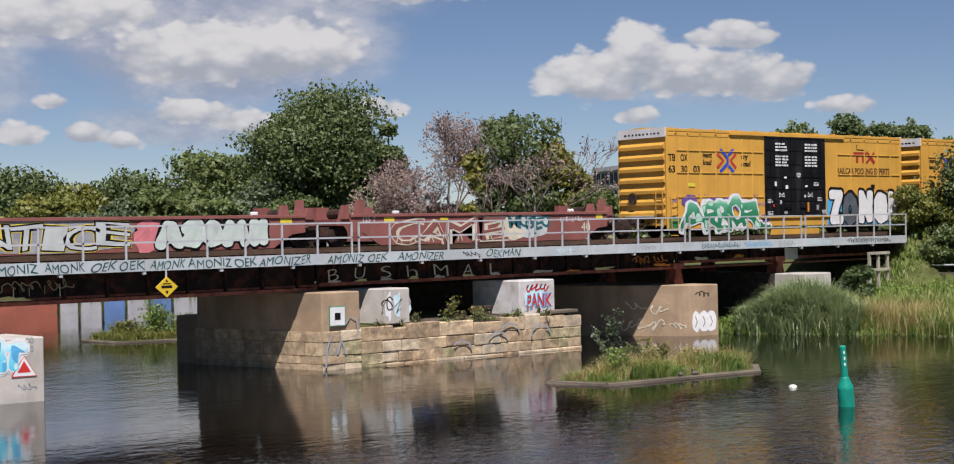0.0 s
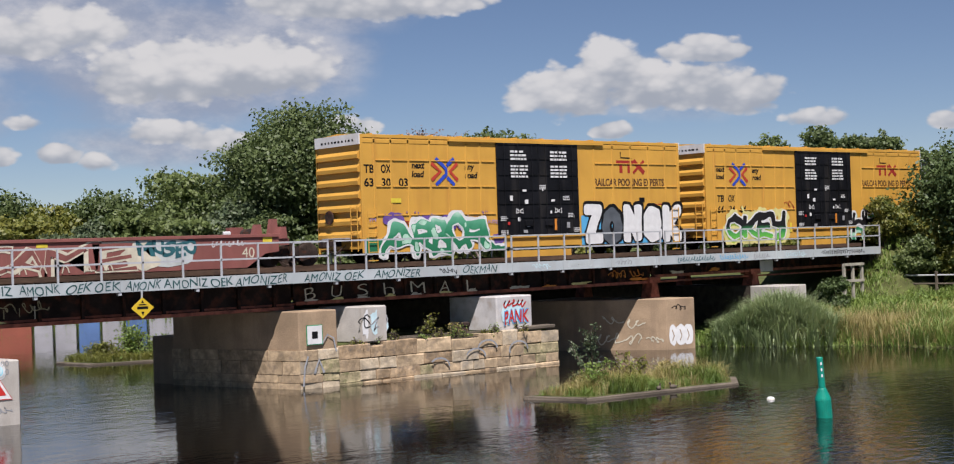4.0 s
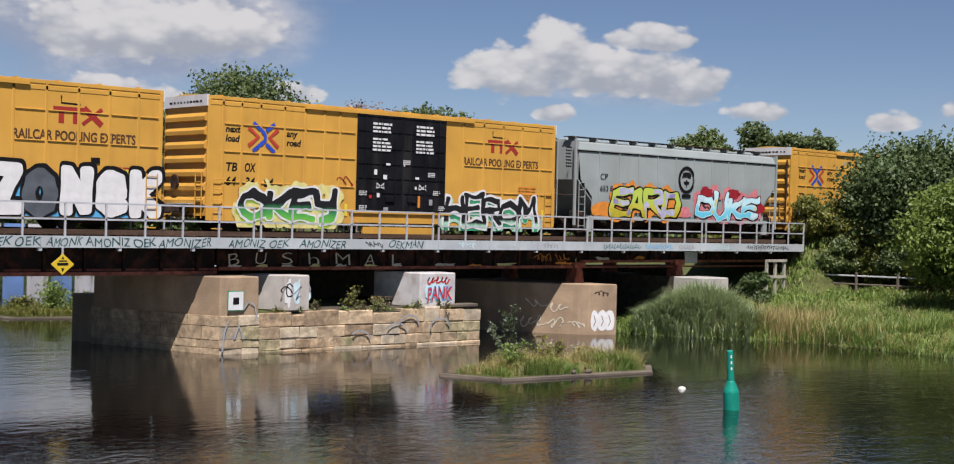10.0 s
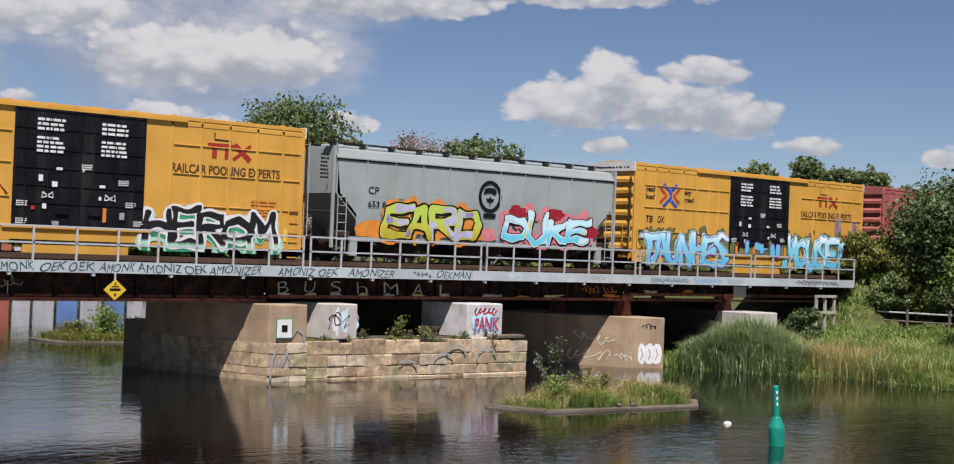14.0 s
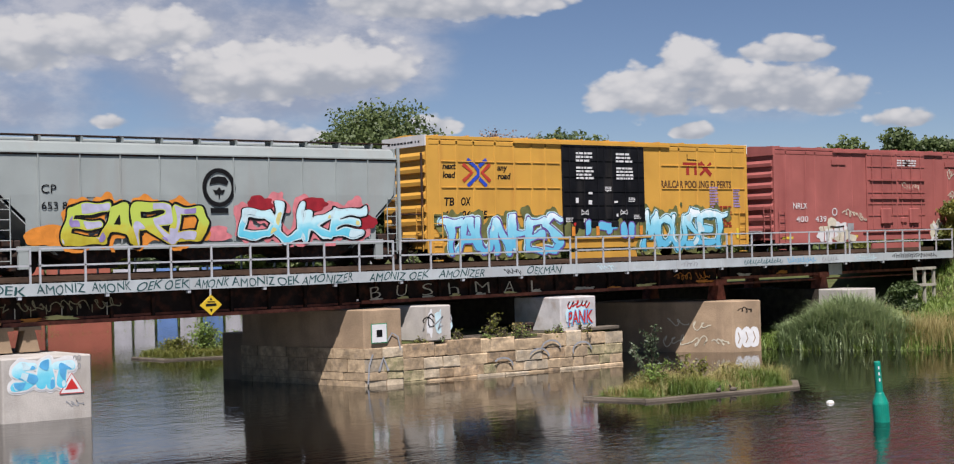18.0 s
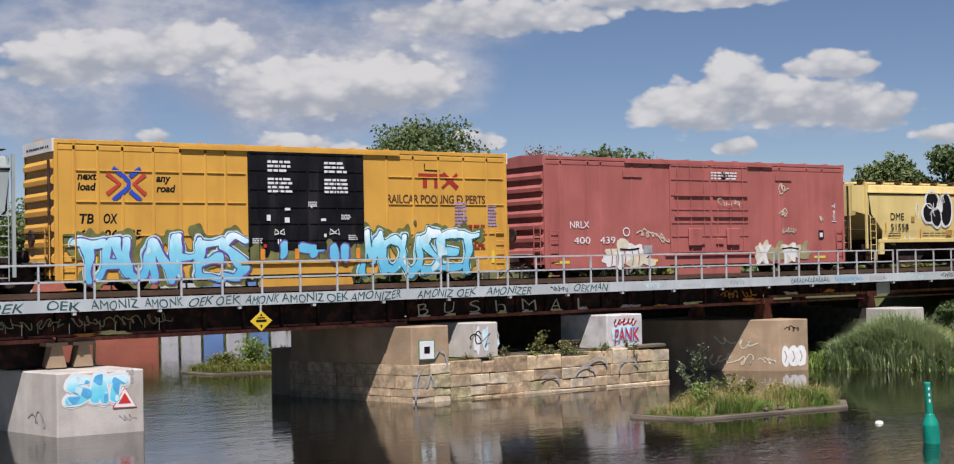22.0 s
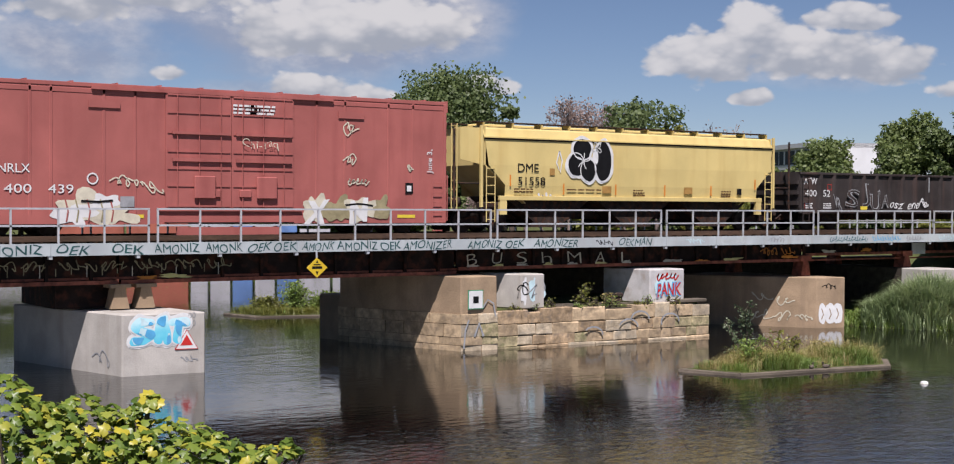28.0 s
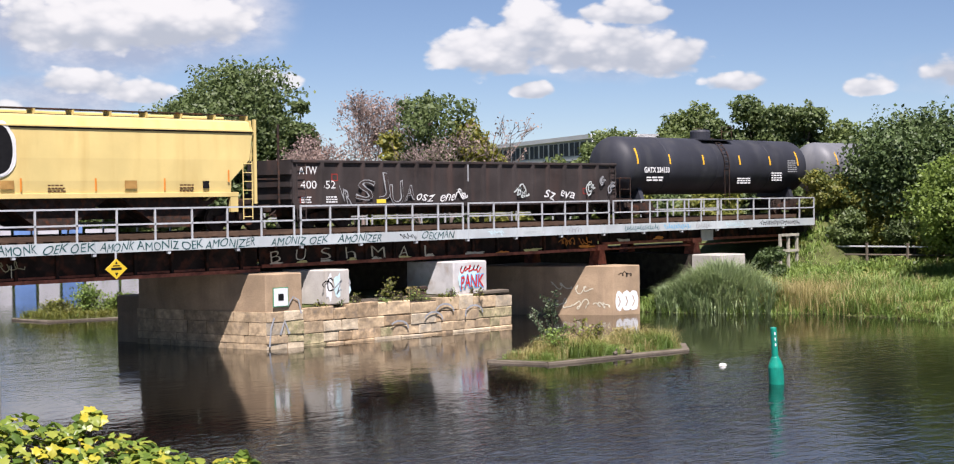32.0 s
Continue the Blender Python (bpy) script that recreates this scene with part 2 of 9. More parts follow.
def leaf_mat(name, col, alt, through=0.42, rough=0.55):
    """Leaves: a colour that changes from clump to clump, and light that comes through."""
    m = bpy.data.materials.new(name)
    MATS[name] = m
    m.use_nodes = True
    nt = m.node_tree
    N, Lk = nt.nodes, nt.links
    N.remove(N["Principled BSDF"])
    geo = N.new("ShaderNodeNewGeometry")
    tc = N.new("ShaderNodeTexCoord")
    n = N.new("ShaderNodeTexNoise")
    n.inputs["Scale"].default_value, n.inputs["Detail"].default_value = 0.55, 3
    Lk.new(tc.outputs["Object"], n.inputs["Vector"])
    r = N.new("ShaderNodeMapRange")
    r.inputs["From Min"].default_value, r.inputs["From Max"].default_value = 0.38, 0.62
    Lk.new(n.outputs["Fac"], r.inputs["Value"])
    a = N.new("ShaderNodeMath")
    a.operation = "MULTIPLY_ADD"
    Lk.new(geo.outputs["Random Per Island"], a.inputs[0])
    a.inputs[1].default_value = 0.6
    s = N.new("ShaderNodeMath")
    s.operation = "MULTIPLY"
    Lk.new(r.outputs[0], s.inputs[0])
    s.inputs[1].default_value = 0.5
    Lk.new(s.outputs[0], a.inputs[2])
    mx = N.new("ShaderNodeMix")
    mx.data_type = "RGBA"
    mx.inputs[6].default_value, mx.inputs[7].default_value = (*col, 1), (*alt, 1)
    Lk.new(a.outputs[0], mx.inputs[0])
    d, t, g = N.new("ShaderNodeBsdfDiffuse"), N.new("ShaderNodeBsdfTranslucent"), N.new("ShaderNodeBsdfGlossy")
    g.inputs["Roughness"].default_value = rough
    g.inputs["Color"].default_value = (0.5, 0.5, 0.5, 1)
    for b in (d, t):
        Lk.new(mx.outputs[2], b.inputs["Color"])
    m1, m2 = N.new("ShaderNodeMixShader"), N.new("ShaderNodeMixShader")
    m1.inputs[0].default_value, m2.inputs[0].default_value = through, 0.05
    Lk.new(d.outputs[0], m1.inputs[1])
    Lk.new(t.outputs[0], m1.inputs[2])
    Lk.new(m1.outputs[0], m2.inputs[1])
    Lk.new(g.outputs[0], m2.inputs[2])
    Lk.new(m2.outputs[0], N["Material Output"].inputs["Surface"])
    return m


def water_mat():
    m = bpy.data.materials.new("river_water")
    MATS["river_water"] = m
    m.use_nodes = True
    nt = m.node_tree
    N, Lk = nt.nodes, nt.links
    b = N["Principled BSDF"]
    b.inputs["Base Color"].default_value = (0.004, 0.004, 0.0035, 1)
    b.inputs["Roughness"].default_value = 0.05
    b.inputs["IOR"].default_value = 2.0
    tc = N.new("ShaderNodeTexCoord")
    mp = N.new("ShaderNodeMapping")
    mp.inputs["Rotation"].default_value = (0, 0, radians(-38))
    mp.inputs["Scale"].default_value = (0.55, 1.0, 1.0)
    Lk.new(tc.outputs["Object"], mp.inputs[0])
    acc = None
    for sc, wt, det in ((1.0, 0.55, 2), (3.4, 0.42, 3), (9.0, 0.16, 2)):
        n = N.new("ShaderNodeTexNoise")
        n.inputs["Scale"].default_value, n.inputs["Detail"].default_value = sc, det
        Lk.new(mp.outputs[0], n.inputs["Vector"])
        k = N.new("ShaderNodeMath")
        k.operation = "MULTIPLY"
        k.inputs[1].default_value = wt
        Lk.new(n.outputs["Fac"], k.inputs[0])
        if acc:
            s = N.new("ShaderNodeMath")
            Lk.new(acc, s.inputs[0])
            Lk.new(k.outputs[0], s.inputs[1])
            acc = s.outputs[0]
        else:
            acc = k.outputs[0]
    # calm and ruffled patches
    n = N.new("ShaderNodeTexNoise")
    n.inputs["Scale"].default_value, n.inputs["Detail"].default_value = 0.06, 2
    Lk.new(mp.outputs[0], n.inputs["Vector"])
    r = N.new("ShaderNodeMapRange")
    r.inputs["From Min"].default_value, r.inputs["From Max"].default_value = 0.4, 0.65
    r.inputs["To Min"].default_value, r.inputs["To Max"].default_value = 0.10, 0.42
    Lk.new(n.outputs["Fac"], r.inputs["Value"])
    bp = N.new("ShaderNodeBump")
    bp.inputs["Distance"].default_value = 0.06
    # wind from the near bank: more ripples there
    sp = N.new("ShaderNodeSeparateXYZ")
    Lk.new(tc.outputs["Object"], sp.inputs[0])
    near = N.new("ShaderNodeMapRange")
    near.interpolation_type = "SMOOTHSTEP"
    near.inputs["From Min"].default_value, near.inputs["From Max"].default_value = -12.0, -30.0
    near.inputs["To Max"].default_value = 0.75
    Lk.new(sp.outputs[1], near.inputs["Value"])
    more = N.new("ShaderNodeMath")
    Lk.new(r.outputs[0], more.inputs[0])
    Lk.new(near.outputs[0], more.inputs[1])
    Lk.new(more.outputs[0], bp.inputs["Strength"])
    Lk.new(acc, bp.inputs["Height"])
    Lk.new(bp.outputs[0], b.inputs["Normal"])


def fade(name, stops, height, mottle=0.35):
    """Sprayed paint that goes from one colour to the next with height: rows of place (0 to 1) and colour."""
    m = mat(name, (0.5, 0.5, 0.5), 0.5, 0, 0.05, 3, 0)
    N, Lk = m.node_tree.nodes, m.node_tree.links
    tc, sp, no = N.new("ShaderNodeTexCoord"), N.new("ShaderNodeSeparateXYZ"), N.new("ShaderNodeTexNoise")
    no.inputs["Scale"].default_value, no.inputs["Detail"].default_value = 2.6, 3
    Lk.new(tc.outputs["Object"], sp.inputs[0])
    Lk.new(tc.outputs["Object"], no.inputs["Vector"])
    a, b = N.new("ShaderNodeMath"), N.new("ShaderNodeMath")
    a.operation, b.operation = "DIVIDE", "MULTIPLY_ADD"
    Lk.new(sp.outputs[2], a.inputs[0])
    a.inputs[1].default_value = height
    Lk.new(no.outputs["Fac"], b.inputs[0])
    b.inputs[1].default_value = 2 * mottle
    Lk.new(a.outputs[0], b.inputs[2])
    ramp = N.new("ShaderNodeValToRGB")
    while len(ramp.color_ramp.elements) < len(stops):
        ramp.color_ramp.elements.new(0.5)
    for el, (at, c) in zip(ramp.color_ramp.elements, stops):
        el.position, el.color = min(1.0, at), (*c, 1)
    sh = N.new("ShaderNodeMath")
    sh.operation = "SUBTRACT"
    Lk.new(b.outputs[0], sh.inputs[0])
    sh.inputs[1].default_value = mottle
    Lk.new(sh.outputs[0], ramp.inputs[0])
    Lk.new(ramp.outputs[0], N["Principled BSDF"].inputs["Base Color"])


def vine_mat():
    """Vine leaves: mostly mid green, some pale, a few yellow."""
    m = leaf_mat("leaf_vine", (0.08, 0.15, 0.02), (0.2, 0.28, 0.03), 0.35, 0.4)
    N, Lk = m.node_tree.nodes, m.node_tree.links
    mx = next(n for n in N if n.bl_idname == "ShaderNodeMix")
    oi, geo, add, fr = N.new("ShaderNodeObjectInfo"), N.new("ShaderNodeNewGeometry"), N.new("ShaderNodeMath"), N.new("ShaderNodeMath")
    fr.operation = "FRACT"
    Lk.new(oi.outputs["Random"], add.inputs[0])
    Lk.new(geo.outputs["Random Per Island"], add.inputs[1])
    Lk.new(add.outputs[0], fr.inputs[0])
    ramp = N.new("ShaderNodeValToRGB")
    ramp.color_ramp.elements.new(0.5)
    ramp.color_ramp.elements.new(0.7)
    for el, (at, c) in zip(ramp.color_ramp.elements, ((0.0, (0.07, 0.125, 0.022)), (0.5, (0.16, 0.225, 0.035)), (0.84, (0.27, 0.31, 0.055)), (0.98, (0.46, 0.40, 0.04)))):
        el.position, el.color = at, (*c, 1)
    Lk.new(fr.outputs[0], ramp.inputs[0])
    for n in N:
        if n.bl_idname in ("ShaderNodeBsdfDiffuse", "ShaderNodeBsdfTranslucent"):
            Lk.new(ramp.outputs[0], n.inputs["Color"])


water_mat()
BLACKISH = (0.012, 0.012, 0.013)
RUST, SOOT = (0.13, 0.045, 0.02), (0.02, 0.018, 0.016)
mat("galvanised", (0.62, 0.64, 0.66), 0.45, 0.3, 0.12, 2.0, 0.05, 60, (0.35, 0.33, 0.30), 0.3)
mat("fascia_paint", (0.48, 0.53, 0.54), 0.6, 0.0, 0.13, 0.8, 0.08, 50, (0.33, 0.33, 0.32), 0.5, streak=3.0)
mat("girder_steel", (0.028, 0.019, 0.016), 0.75, 0.0, 0.4, 1.5, 0.3, 30, (0.10, 0.035, 0.02), 0.8, spec=0.1)
mat("rusty_flange", (0.36, 0.115, 0.07), 0.8, 0.0, 0.4, 2.5, 0.3, 35, (0.05, 0.025, 0.02), 0.7)
mat("rail_steel", (0.16, 0.10, 0.07), 0.55, 0.6, 0.3, 4, 0.1)
mat("timber", (0.10, 0.065, 0.045), 0.85, 0, 0.35, 2, 0.5, 25, (0.05, 0.035, 0.03), 0.6, stretch=(0.2, 1, 1), spec=0.1)
mat("old_timber", (0.15, 0.125, 0.095), 0.9, 0, 0.3, 1.5, 0.5, 25, (0.07, 0.06, 0.045), 0.6, stretch=(0.3, 1, 1))
mat("pale_timber", (0.40, 0.38, 0.31), 0.9, 0, 0.2, 2.0, 0.4, 25, (0.2, 0.19, 0.15), 0.6)
mat("pale_concrete", (0.50, 0.475, 0.43), 0.85, 0, 0.14, 1.0, 0.35, 22, (0.24, 0.21, 0.17), 0.55, streak=1.6)
mat("tan_concrete", (0.385, 0.28, 0.178), 0.9, 0, 0.22, 0.9, 0.4, 20, (0.18, 0.13, 0.09), 0.6, streak=1.4)
mat("stone", (0.475, 0.36, 0.225), 0.9, 0, 0.36, 2.2, 0.9, 9, (0.21, 0.165, 0.12), 0.7, rand=0.2)
mat("stone_pale", (0.52, 0.43, 0.30), 0.9, 0, 0.36, 2.4, 0.9, 11, (0.30, 0.27, 0.22), 0.75, rand=0.18)
mat("stone_brown", (0.42, 0.305, 0.185), 0.92, 0, 0.40, 2.6, 1.0, 10, (0.15, 0.125, 0.10), 0.8, rand=0.22)
mat("stone_moss", (0.40, 0.34, 0.20), 0.95, 0, 0.40, 3.4, 0.9, 12, (0.13, 0.14, 0.06), 0.8, rand=0.2)
# dark mortar of the joints, also the painted shade of walls under the deck
mat("mortar_and_shade", (0.075, 0.062, 0.05), 0.95, 0, 0.3, 3, 0.4, spec=0.1)
mat("block_white", (0.58, 0.57, 0.56), 0.8, 0, 0.15, 1.5, 0.3, 25, (0.30, 0.25, 0.2), 0.6)
mat("car_yellow", (0.66, 0.36, 0.062), 0.5, 0, 0.09, 0.7, 0.04, 60, (0.40, 0.19, 0.04), 0.45, streak=2.2)
mat("car_black", (0.011, 0.0115, 0.014), 0.45, 0, 0.3, 1.0, 0.04, 60, (0.05, 0.045, 0.04), 0.4, streak=2.0, spec=0.1)
mat("car_white", (0.70, 0.70, 0.69), 0.5, 0, 0.08, 1.0, 0.03, 60, (0.45, 0.40, 0.33), 0.4, streak=2.0)
mat("hopper_grey", (0.34, 0.385, 0.372), 0.5, 0, 0.09, 0.6, 0.04, 60, (0.25, 0.24, 0.22), 0.5, streak=1.5)
mat("car_red", (0.42, 0.13, 0.112), 0.6, 0, 0.13, 0.6, 0.05, 50, (0.20, 0.05, 0.045), 0.5, streak=1.6)
mat("hopper_yellow", (0.72, 0.57, 0.23), 0.55, 0, 0.09, 0.6, 0.04, 60, (0.42, 0.28, 0.09), 0.45, streak=1.6)
mat("gondola_black", (0.052, 0.044, 0.042), 0.6, 0, 0.3, 0.8, 0.08, 40, (0.085, 0.05, 0.04), 0.5, streak=1.6, spec=0.1)
mat("tank_black", (0.034, 0.036, 0.046), 0.58, 0, 0.22, 0.5, 0.03, 40, (0.06, 0.06, 0.06), 0.4, streak=1.2)
mat("tank_grey", (0.15, 0.155, 0.17), 0.5, 0, 0.15, 0.6, 0.03, 40, (0.25, 0.25, 0.25), 0.4, streak=1.2)
mat("well_maroon", (0.27, 0.10, 0.085), 0.65, 0, 0.2, 0.7, 0.08, 40, (0.12, 0.05, 0.04), 0.55, streak=1.6)
mat("undercarriage", (0.045, 0.033, 0.028), 0.8, 0, 0.4, 3, 0.3, 30, RUST, 0.6, spec=0.1)
mat("wheel_steel", (0.075, 0.055, 0.045), 0.6, 0.3, 0.3, 4, 0.1, spec=0.1)
mat("sign_yellow", (0.72, 0.50, 0.03), 0.5, 0, 0.06, 3, 0)
mat("paint_black", (0.012, 0.012, 0.013), 0.55, 0, 0.2, 5, 0, spec=0.1)
mat("paint_white", (0.76, 0.77, 0.76), 0.55, 0, 0.07, 3, 0)
mat("paint_red", (0.58, 0.035, 0.03), 0.5, 0, 0.1, 3, 0)
mat("paint_logo_red", (0.52, 0.06, 0.035), 0.5, 0, 0.1, 3, 0)
mat("paint_dark_red", (0.36, 0.035, 0.025), 0.5, 0, 0.1, 3, 0)
mat("paint_blue", (0.03, 0.08, 0.50), 0.5, 0, 0.1, 3, 0)
mat("paint_sky", (0.10, 0.42, 0.72), 0.5, 0, 0.12, 3, 0)
mat("paint_cyan", (0.22, 0.60, 0.74), 0.5, 0, 0.22, 2.2, 0, stain=(0.5, 0.75, 0.8), amount=0.6)
mat("paint_pale", (0.58, 0.78, 0.82), 0.5, 0, 0.1, 3, 0)
mat("paint_green", (0.035, 0.30, 0.14), 0.5, 0, 0.3, 2, 0)
mat("paint_lime", (0.33, 0.53, 0.05), 0.5, 0, 0.25, 2, 0)
mat("paint_mint", (0.42, 0.68, 0.52), 0.5, 0, 0.2, 2, 0)
mat("paint_yellow", (0.78, 0.62, 0.06), 0.5, 0, 0.12, 3, 0)
mat("paint_straw", (0.72, 0.66, 0.26), 0.5, 0, 0.15, 3, 0)
mat("paint_amber", (0.80, 0.44, 0.03), 0.5, 0, 0.1, 3, 0)
mat("paint_orange", (0.75, 0.27, 0.04), 0.5, 0, 0.15, 3, 0)
mat("paint_pink", (0.68, 0.22, 0.24), 0.5, 0, 0.18, 3, 0)
mat("paint_purple", (0.32, 0.25, 0.52), 0.5, 0, 0.2, 3, 0)
mat("paint_grey", (0.34, 0.35, 0.36), 0.5, 0, 0.2, 3, 0)
mat("paint_mint_white", (0.58, 0.68, 0.62), 0.5, 0, 0.12, 2, 0)
mat("paint_slate", (0.10, 0.115, 0.13), 0.5, 0, 0.2, 2, 0)
mat("paint_silver", (0.55, 0.60, 0.58), 0.5, 0, 0.15, 2, 0)
mat("paint_cream", (0.66, 0.62, 0.48), 0.55, 0, 0.15, 3, 0)
mat("paint_ochre", (0.42, 0.24, 0.07), 0.55, 0, 0.2, 3, 0)
mat("paint_lilac", (0.50, 0.50, 0.66), 0.5, 0, 0.15, 3, 0)
mat("paint_violet", (0.16, 0.09, 0.33), 0.5, 0, 0.2, 3, 0)
mat("paint_maroon", (0.33, 0.02, 0.03), 0.5, 0, 0.2, 3, 0)
mat("paint_brown", (0.10, 0.045, 0.02), 0.55, 0, 0.2, 3, 0)
mat("paint_olive", (0.34, 0.30, 0.17), 0.55, 0, 0.25, 3, 0)
mat("paint_ink", (0.025, 0.085, 0.085), 0.55, 0, 0.3, 3, 0)
mat("paint_moss", (0.16, 0.17, 0.06), 0.55, 0, 0.35, 2, 0)
mat("paint_teal", (0.03, 0.13, 0.15), 0.55, 0, 0.2, 3, 0)
mat("buoy_green", (0.0, 0.27, 0.19), 0.42, 0, 0.14, 3, 0.02, 40, (0.02, 0.13, 0.09), 0.5)
mat("bark", (0.095, 0.075, 0.058), 0.9, 0, 0.3, 6, 0.6, 30)
mat("dead_wood", (0.27, 0.21, 0.185), 0.9, 0, 0.25, 5, 0.4, 30)
mat("soil", (0.095, 0.105, 0.038), 0.95, 0, 0.4, 0.7, 0.5, 12, (0.07, 0.10, 0.025), 0.8, spec=0.1)
mat("building_wall", (0.45, 0.46, 0.48), 0.8, 0, 0.08, 0.3, 0.1, 8, (0.35, 0.35, 0.36), 0.4)
mat("building_white", (0.74, 0.75, 0.77), 0.8, 0, 0.06, 0.3, 0.05, 8)
mat("window_dark", (0.03, 0.04, 0.06), 0.6, 0, 0.3, 0.6, 0, spec=0.2)
mat("wall_red", (0.36, 0.11, 0.07), 0.8, 0, 0.2, 0.6, 0.1)
mat("wall_grey", (0.45, 0.45, 0.47), 0.8, 0, 0.15, 0.6, 0.1)
mat("wall_blue", (0.12, 0.22, 0.45), 0.8, 0, 0.2, 0.6, 0.1)
mat("lamp_glass", (0.75, 0.75, 0.70), 0.2, 0, 0.05, 5, 0)
leaf_mat("leaf_deep", (0.062, 0.098, 0.032), (0.145, 0.19, 0.066))
leaf_mat("leaf_dark", (0.045, 0.078, 0.026), (0.105, 0.15, 0.05), 0.3)
leaf_mat("leaf_mid", (0.082, 0.124, 0.038), (0.185, 0.232, 0.075))
leaf_mat("leaf_olive", (0.105, 0.140, 0.028), (0.263, 0.254, 0.052))
leaf_mat("leaf_fresh", (0.10, 0.16, 0.026), (0.225, 0.30, 0.062))
leaf_mat("leaf_blue", (0.075, 0.115, 0.06), (0.15, 0.19, 0.095))
leaf_mat("leaf_turning", (0.085, 0.125, 0.028), (0.30, 0.27, 0.050))
leaf_mat("leaf_dry", (0.27, 0.2, 0.17), (0.4, 0.3, 0.26))
vine_mat()
leaf_mat("reed_leaf", (0.20, 0.275, 0.12), (0.36, 0.43, 0.21))
leaf_mat("grass_green", (0.125, 0.215, 0.042), (0.27, 0.355, 0.085))
leaf_mat("grass_dry", (0.33, 0.285, 0.105), (0.52, 0.43, 0.19))
fade("fade_okey", ((0.0, (0.40, 0.58, 0.05)), (0.25, (0.10, 0.40, 0.06)), (0.5, (0.03, 0.20, 0.07)), (0.66, BLACKISH)), 1.35, 0.12)
fade("fade_herom", ((0.0, (0.04, 0.30, 0.15)), (0.22, (0.35, 0.6, 0.45)), (0.32, BLACKISH)), 1.2, 0.1)
fade("fade_frost", ((0.25, (0.10, 0.41, 0.60)), (0.68, (0.20, 0.54, 0.67)), (0.86, (0.40, 0.67, 0.75)), (1.0, (0.72, 0.79, 0.80))), 1.85, 0.20)
fade("fade_bush", ((0.0, (0.014, 0.13, 0.06)), (0.6, (0.022, 0.185, 0.09)), (0.9, (0.10, 0.34, 0.21)), (1.0, (0.36, 0.56, 0.44))), 1.7, 0.14)
fade("fade_gold", ((0.1, (0.33, 0.27, 0.015)), (0.5, (0.46, 0.42, 0.05)), (0.72, (0.40, 0.50, 0.08))), 1.4, 0.45)
fade("fade_pool", ((0.1, (0.07, 0.45, 0.60)), (0.5, (0.16, 0.54, 0.66)), (0.85, (0.46, 0.70, 0.74))), 1.3, 0.4)

# ---- builders ----
def link(name, me, material, parent=None, label=""):
    if material:
        me.materials.append(MATS[material])
    ob = new(name, me)
    if parent:
        ob.parent = parent
    if label:
        ob["label"] = label
    return ob


def part(name, bm, material, parent=None, label="", smooth=False):
    """Links a bmesh as one mesh object, under a thing or a part."""
    bmesh.ops.recalc_face_normals(bm, faces=bm.faces)
    me = bpy.data.meshes.new(name)
    bm.to_mesh(me)
    bm.free()
    if smooth:
        me.shade_smooth()
    return link(name, me, material, parent, label)


def thing(name, label, category, at=(0, 0, 0), group="", rz=0.0):
    e = new(name)
    e.empty_display_size = 0.3
    e.matrix_basis = pose(*at, 0, 0, rz)
    return tagged(e, label, category, group)


def box(x0, y0, z0, x1, y1, z1, bevel=0.0, bm=None, m=None):
    own = bm is None
    bm = bm or bmesh.new()
    r = bmesh.ops.create_cube(bm, size=1.0)["verts"]
    bmesh.ops.transform(bm, verts=r, matrix=Matrix.Translation(((x0 + x1) / 2, (y0 + y1) / 2, (z0 + z1) / 2)) @ Matrix.Diagonal((x1 - x0, y1 - y0, z1 - z0, 1)))
    if bevel:
        es = list({e for v in r for e in v.link_edges})
        out = bmesh.ops.bevel(bm, geom=es, offset=bevel, segments=1, affect="EDGES")
        r = list({v for f in out["faces"] for v in f.verts}) if not own else list(bm.verts)
    if m is not None:
        bmesh.ops.transform(bm, verts=r, matrix=m)
    return bm


def rod(a, b, r, bm=None, seg=8, r2=None):
    bm = bm or bmesh.new()
    a, b = Vector(a), Vector(b)
    d = b - a
    vs = bmesh.ops.create_cone(bm, cap_ends=True, segments=seg, radius1=r, radius2=r if r2 is None else r2, depth=d.length)["verts"]
    bmesh.ops.transform(bm, verts=vs, matrix=Matrix.Translation((a + b) / 2) @ d.to_track_quat("Z", "Y").to_matrix().to_4x4())
    return bm


def prism(points, lo, hi, axis="z", bm=None, bevel=0.0, top=None):
    """A solid over a polygon. axis z: points are x, y; axis y: points are x, z and lo, hi are y; axis x: points are y, z."""
    own = bm is None
    bm = bm or bmesh.new()
    put = {"z": lambda p, h: (p[0], p[1], h), "y": lambda p, h: (p[0], h, p[1]), "x": lambda p, h: (h, p[0], p[1])}[axis]
    n = len(points)
    a = [bm.verts.new(put(p, lo)) for p in points]
    b = [bm.verts.new(put(p, hi)) for p in (top or points)]
    bm.faces.new(a)
    bm.faces.new(b[::-1])
    for i in range(n):
        bm.faces.new((a[i], a[(i + 1) % n], b[(i + 1) % n], b[i]))
    if bevel and own:
        bmesh.ops.bevel(bm, geom=list(bm.edges), offset=bevel, segments=1, affect="EDGES")
    return bm


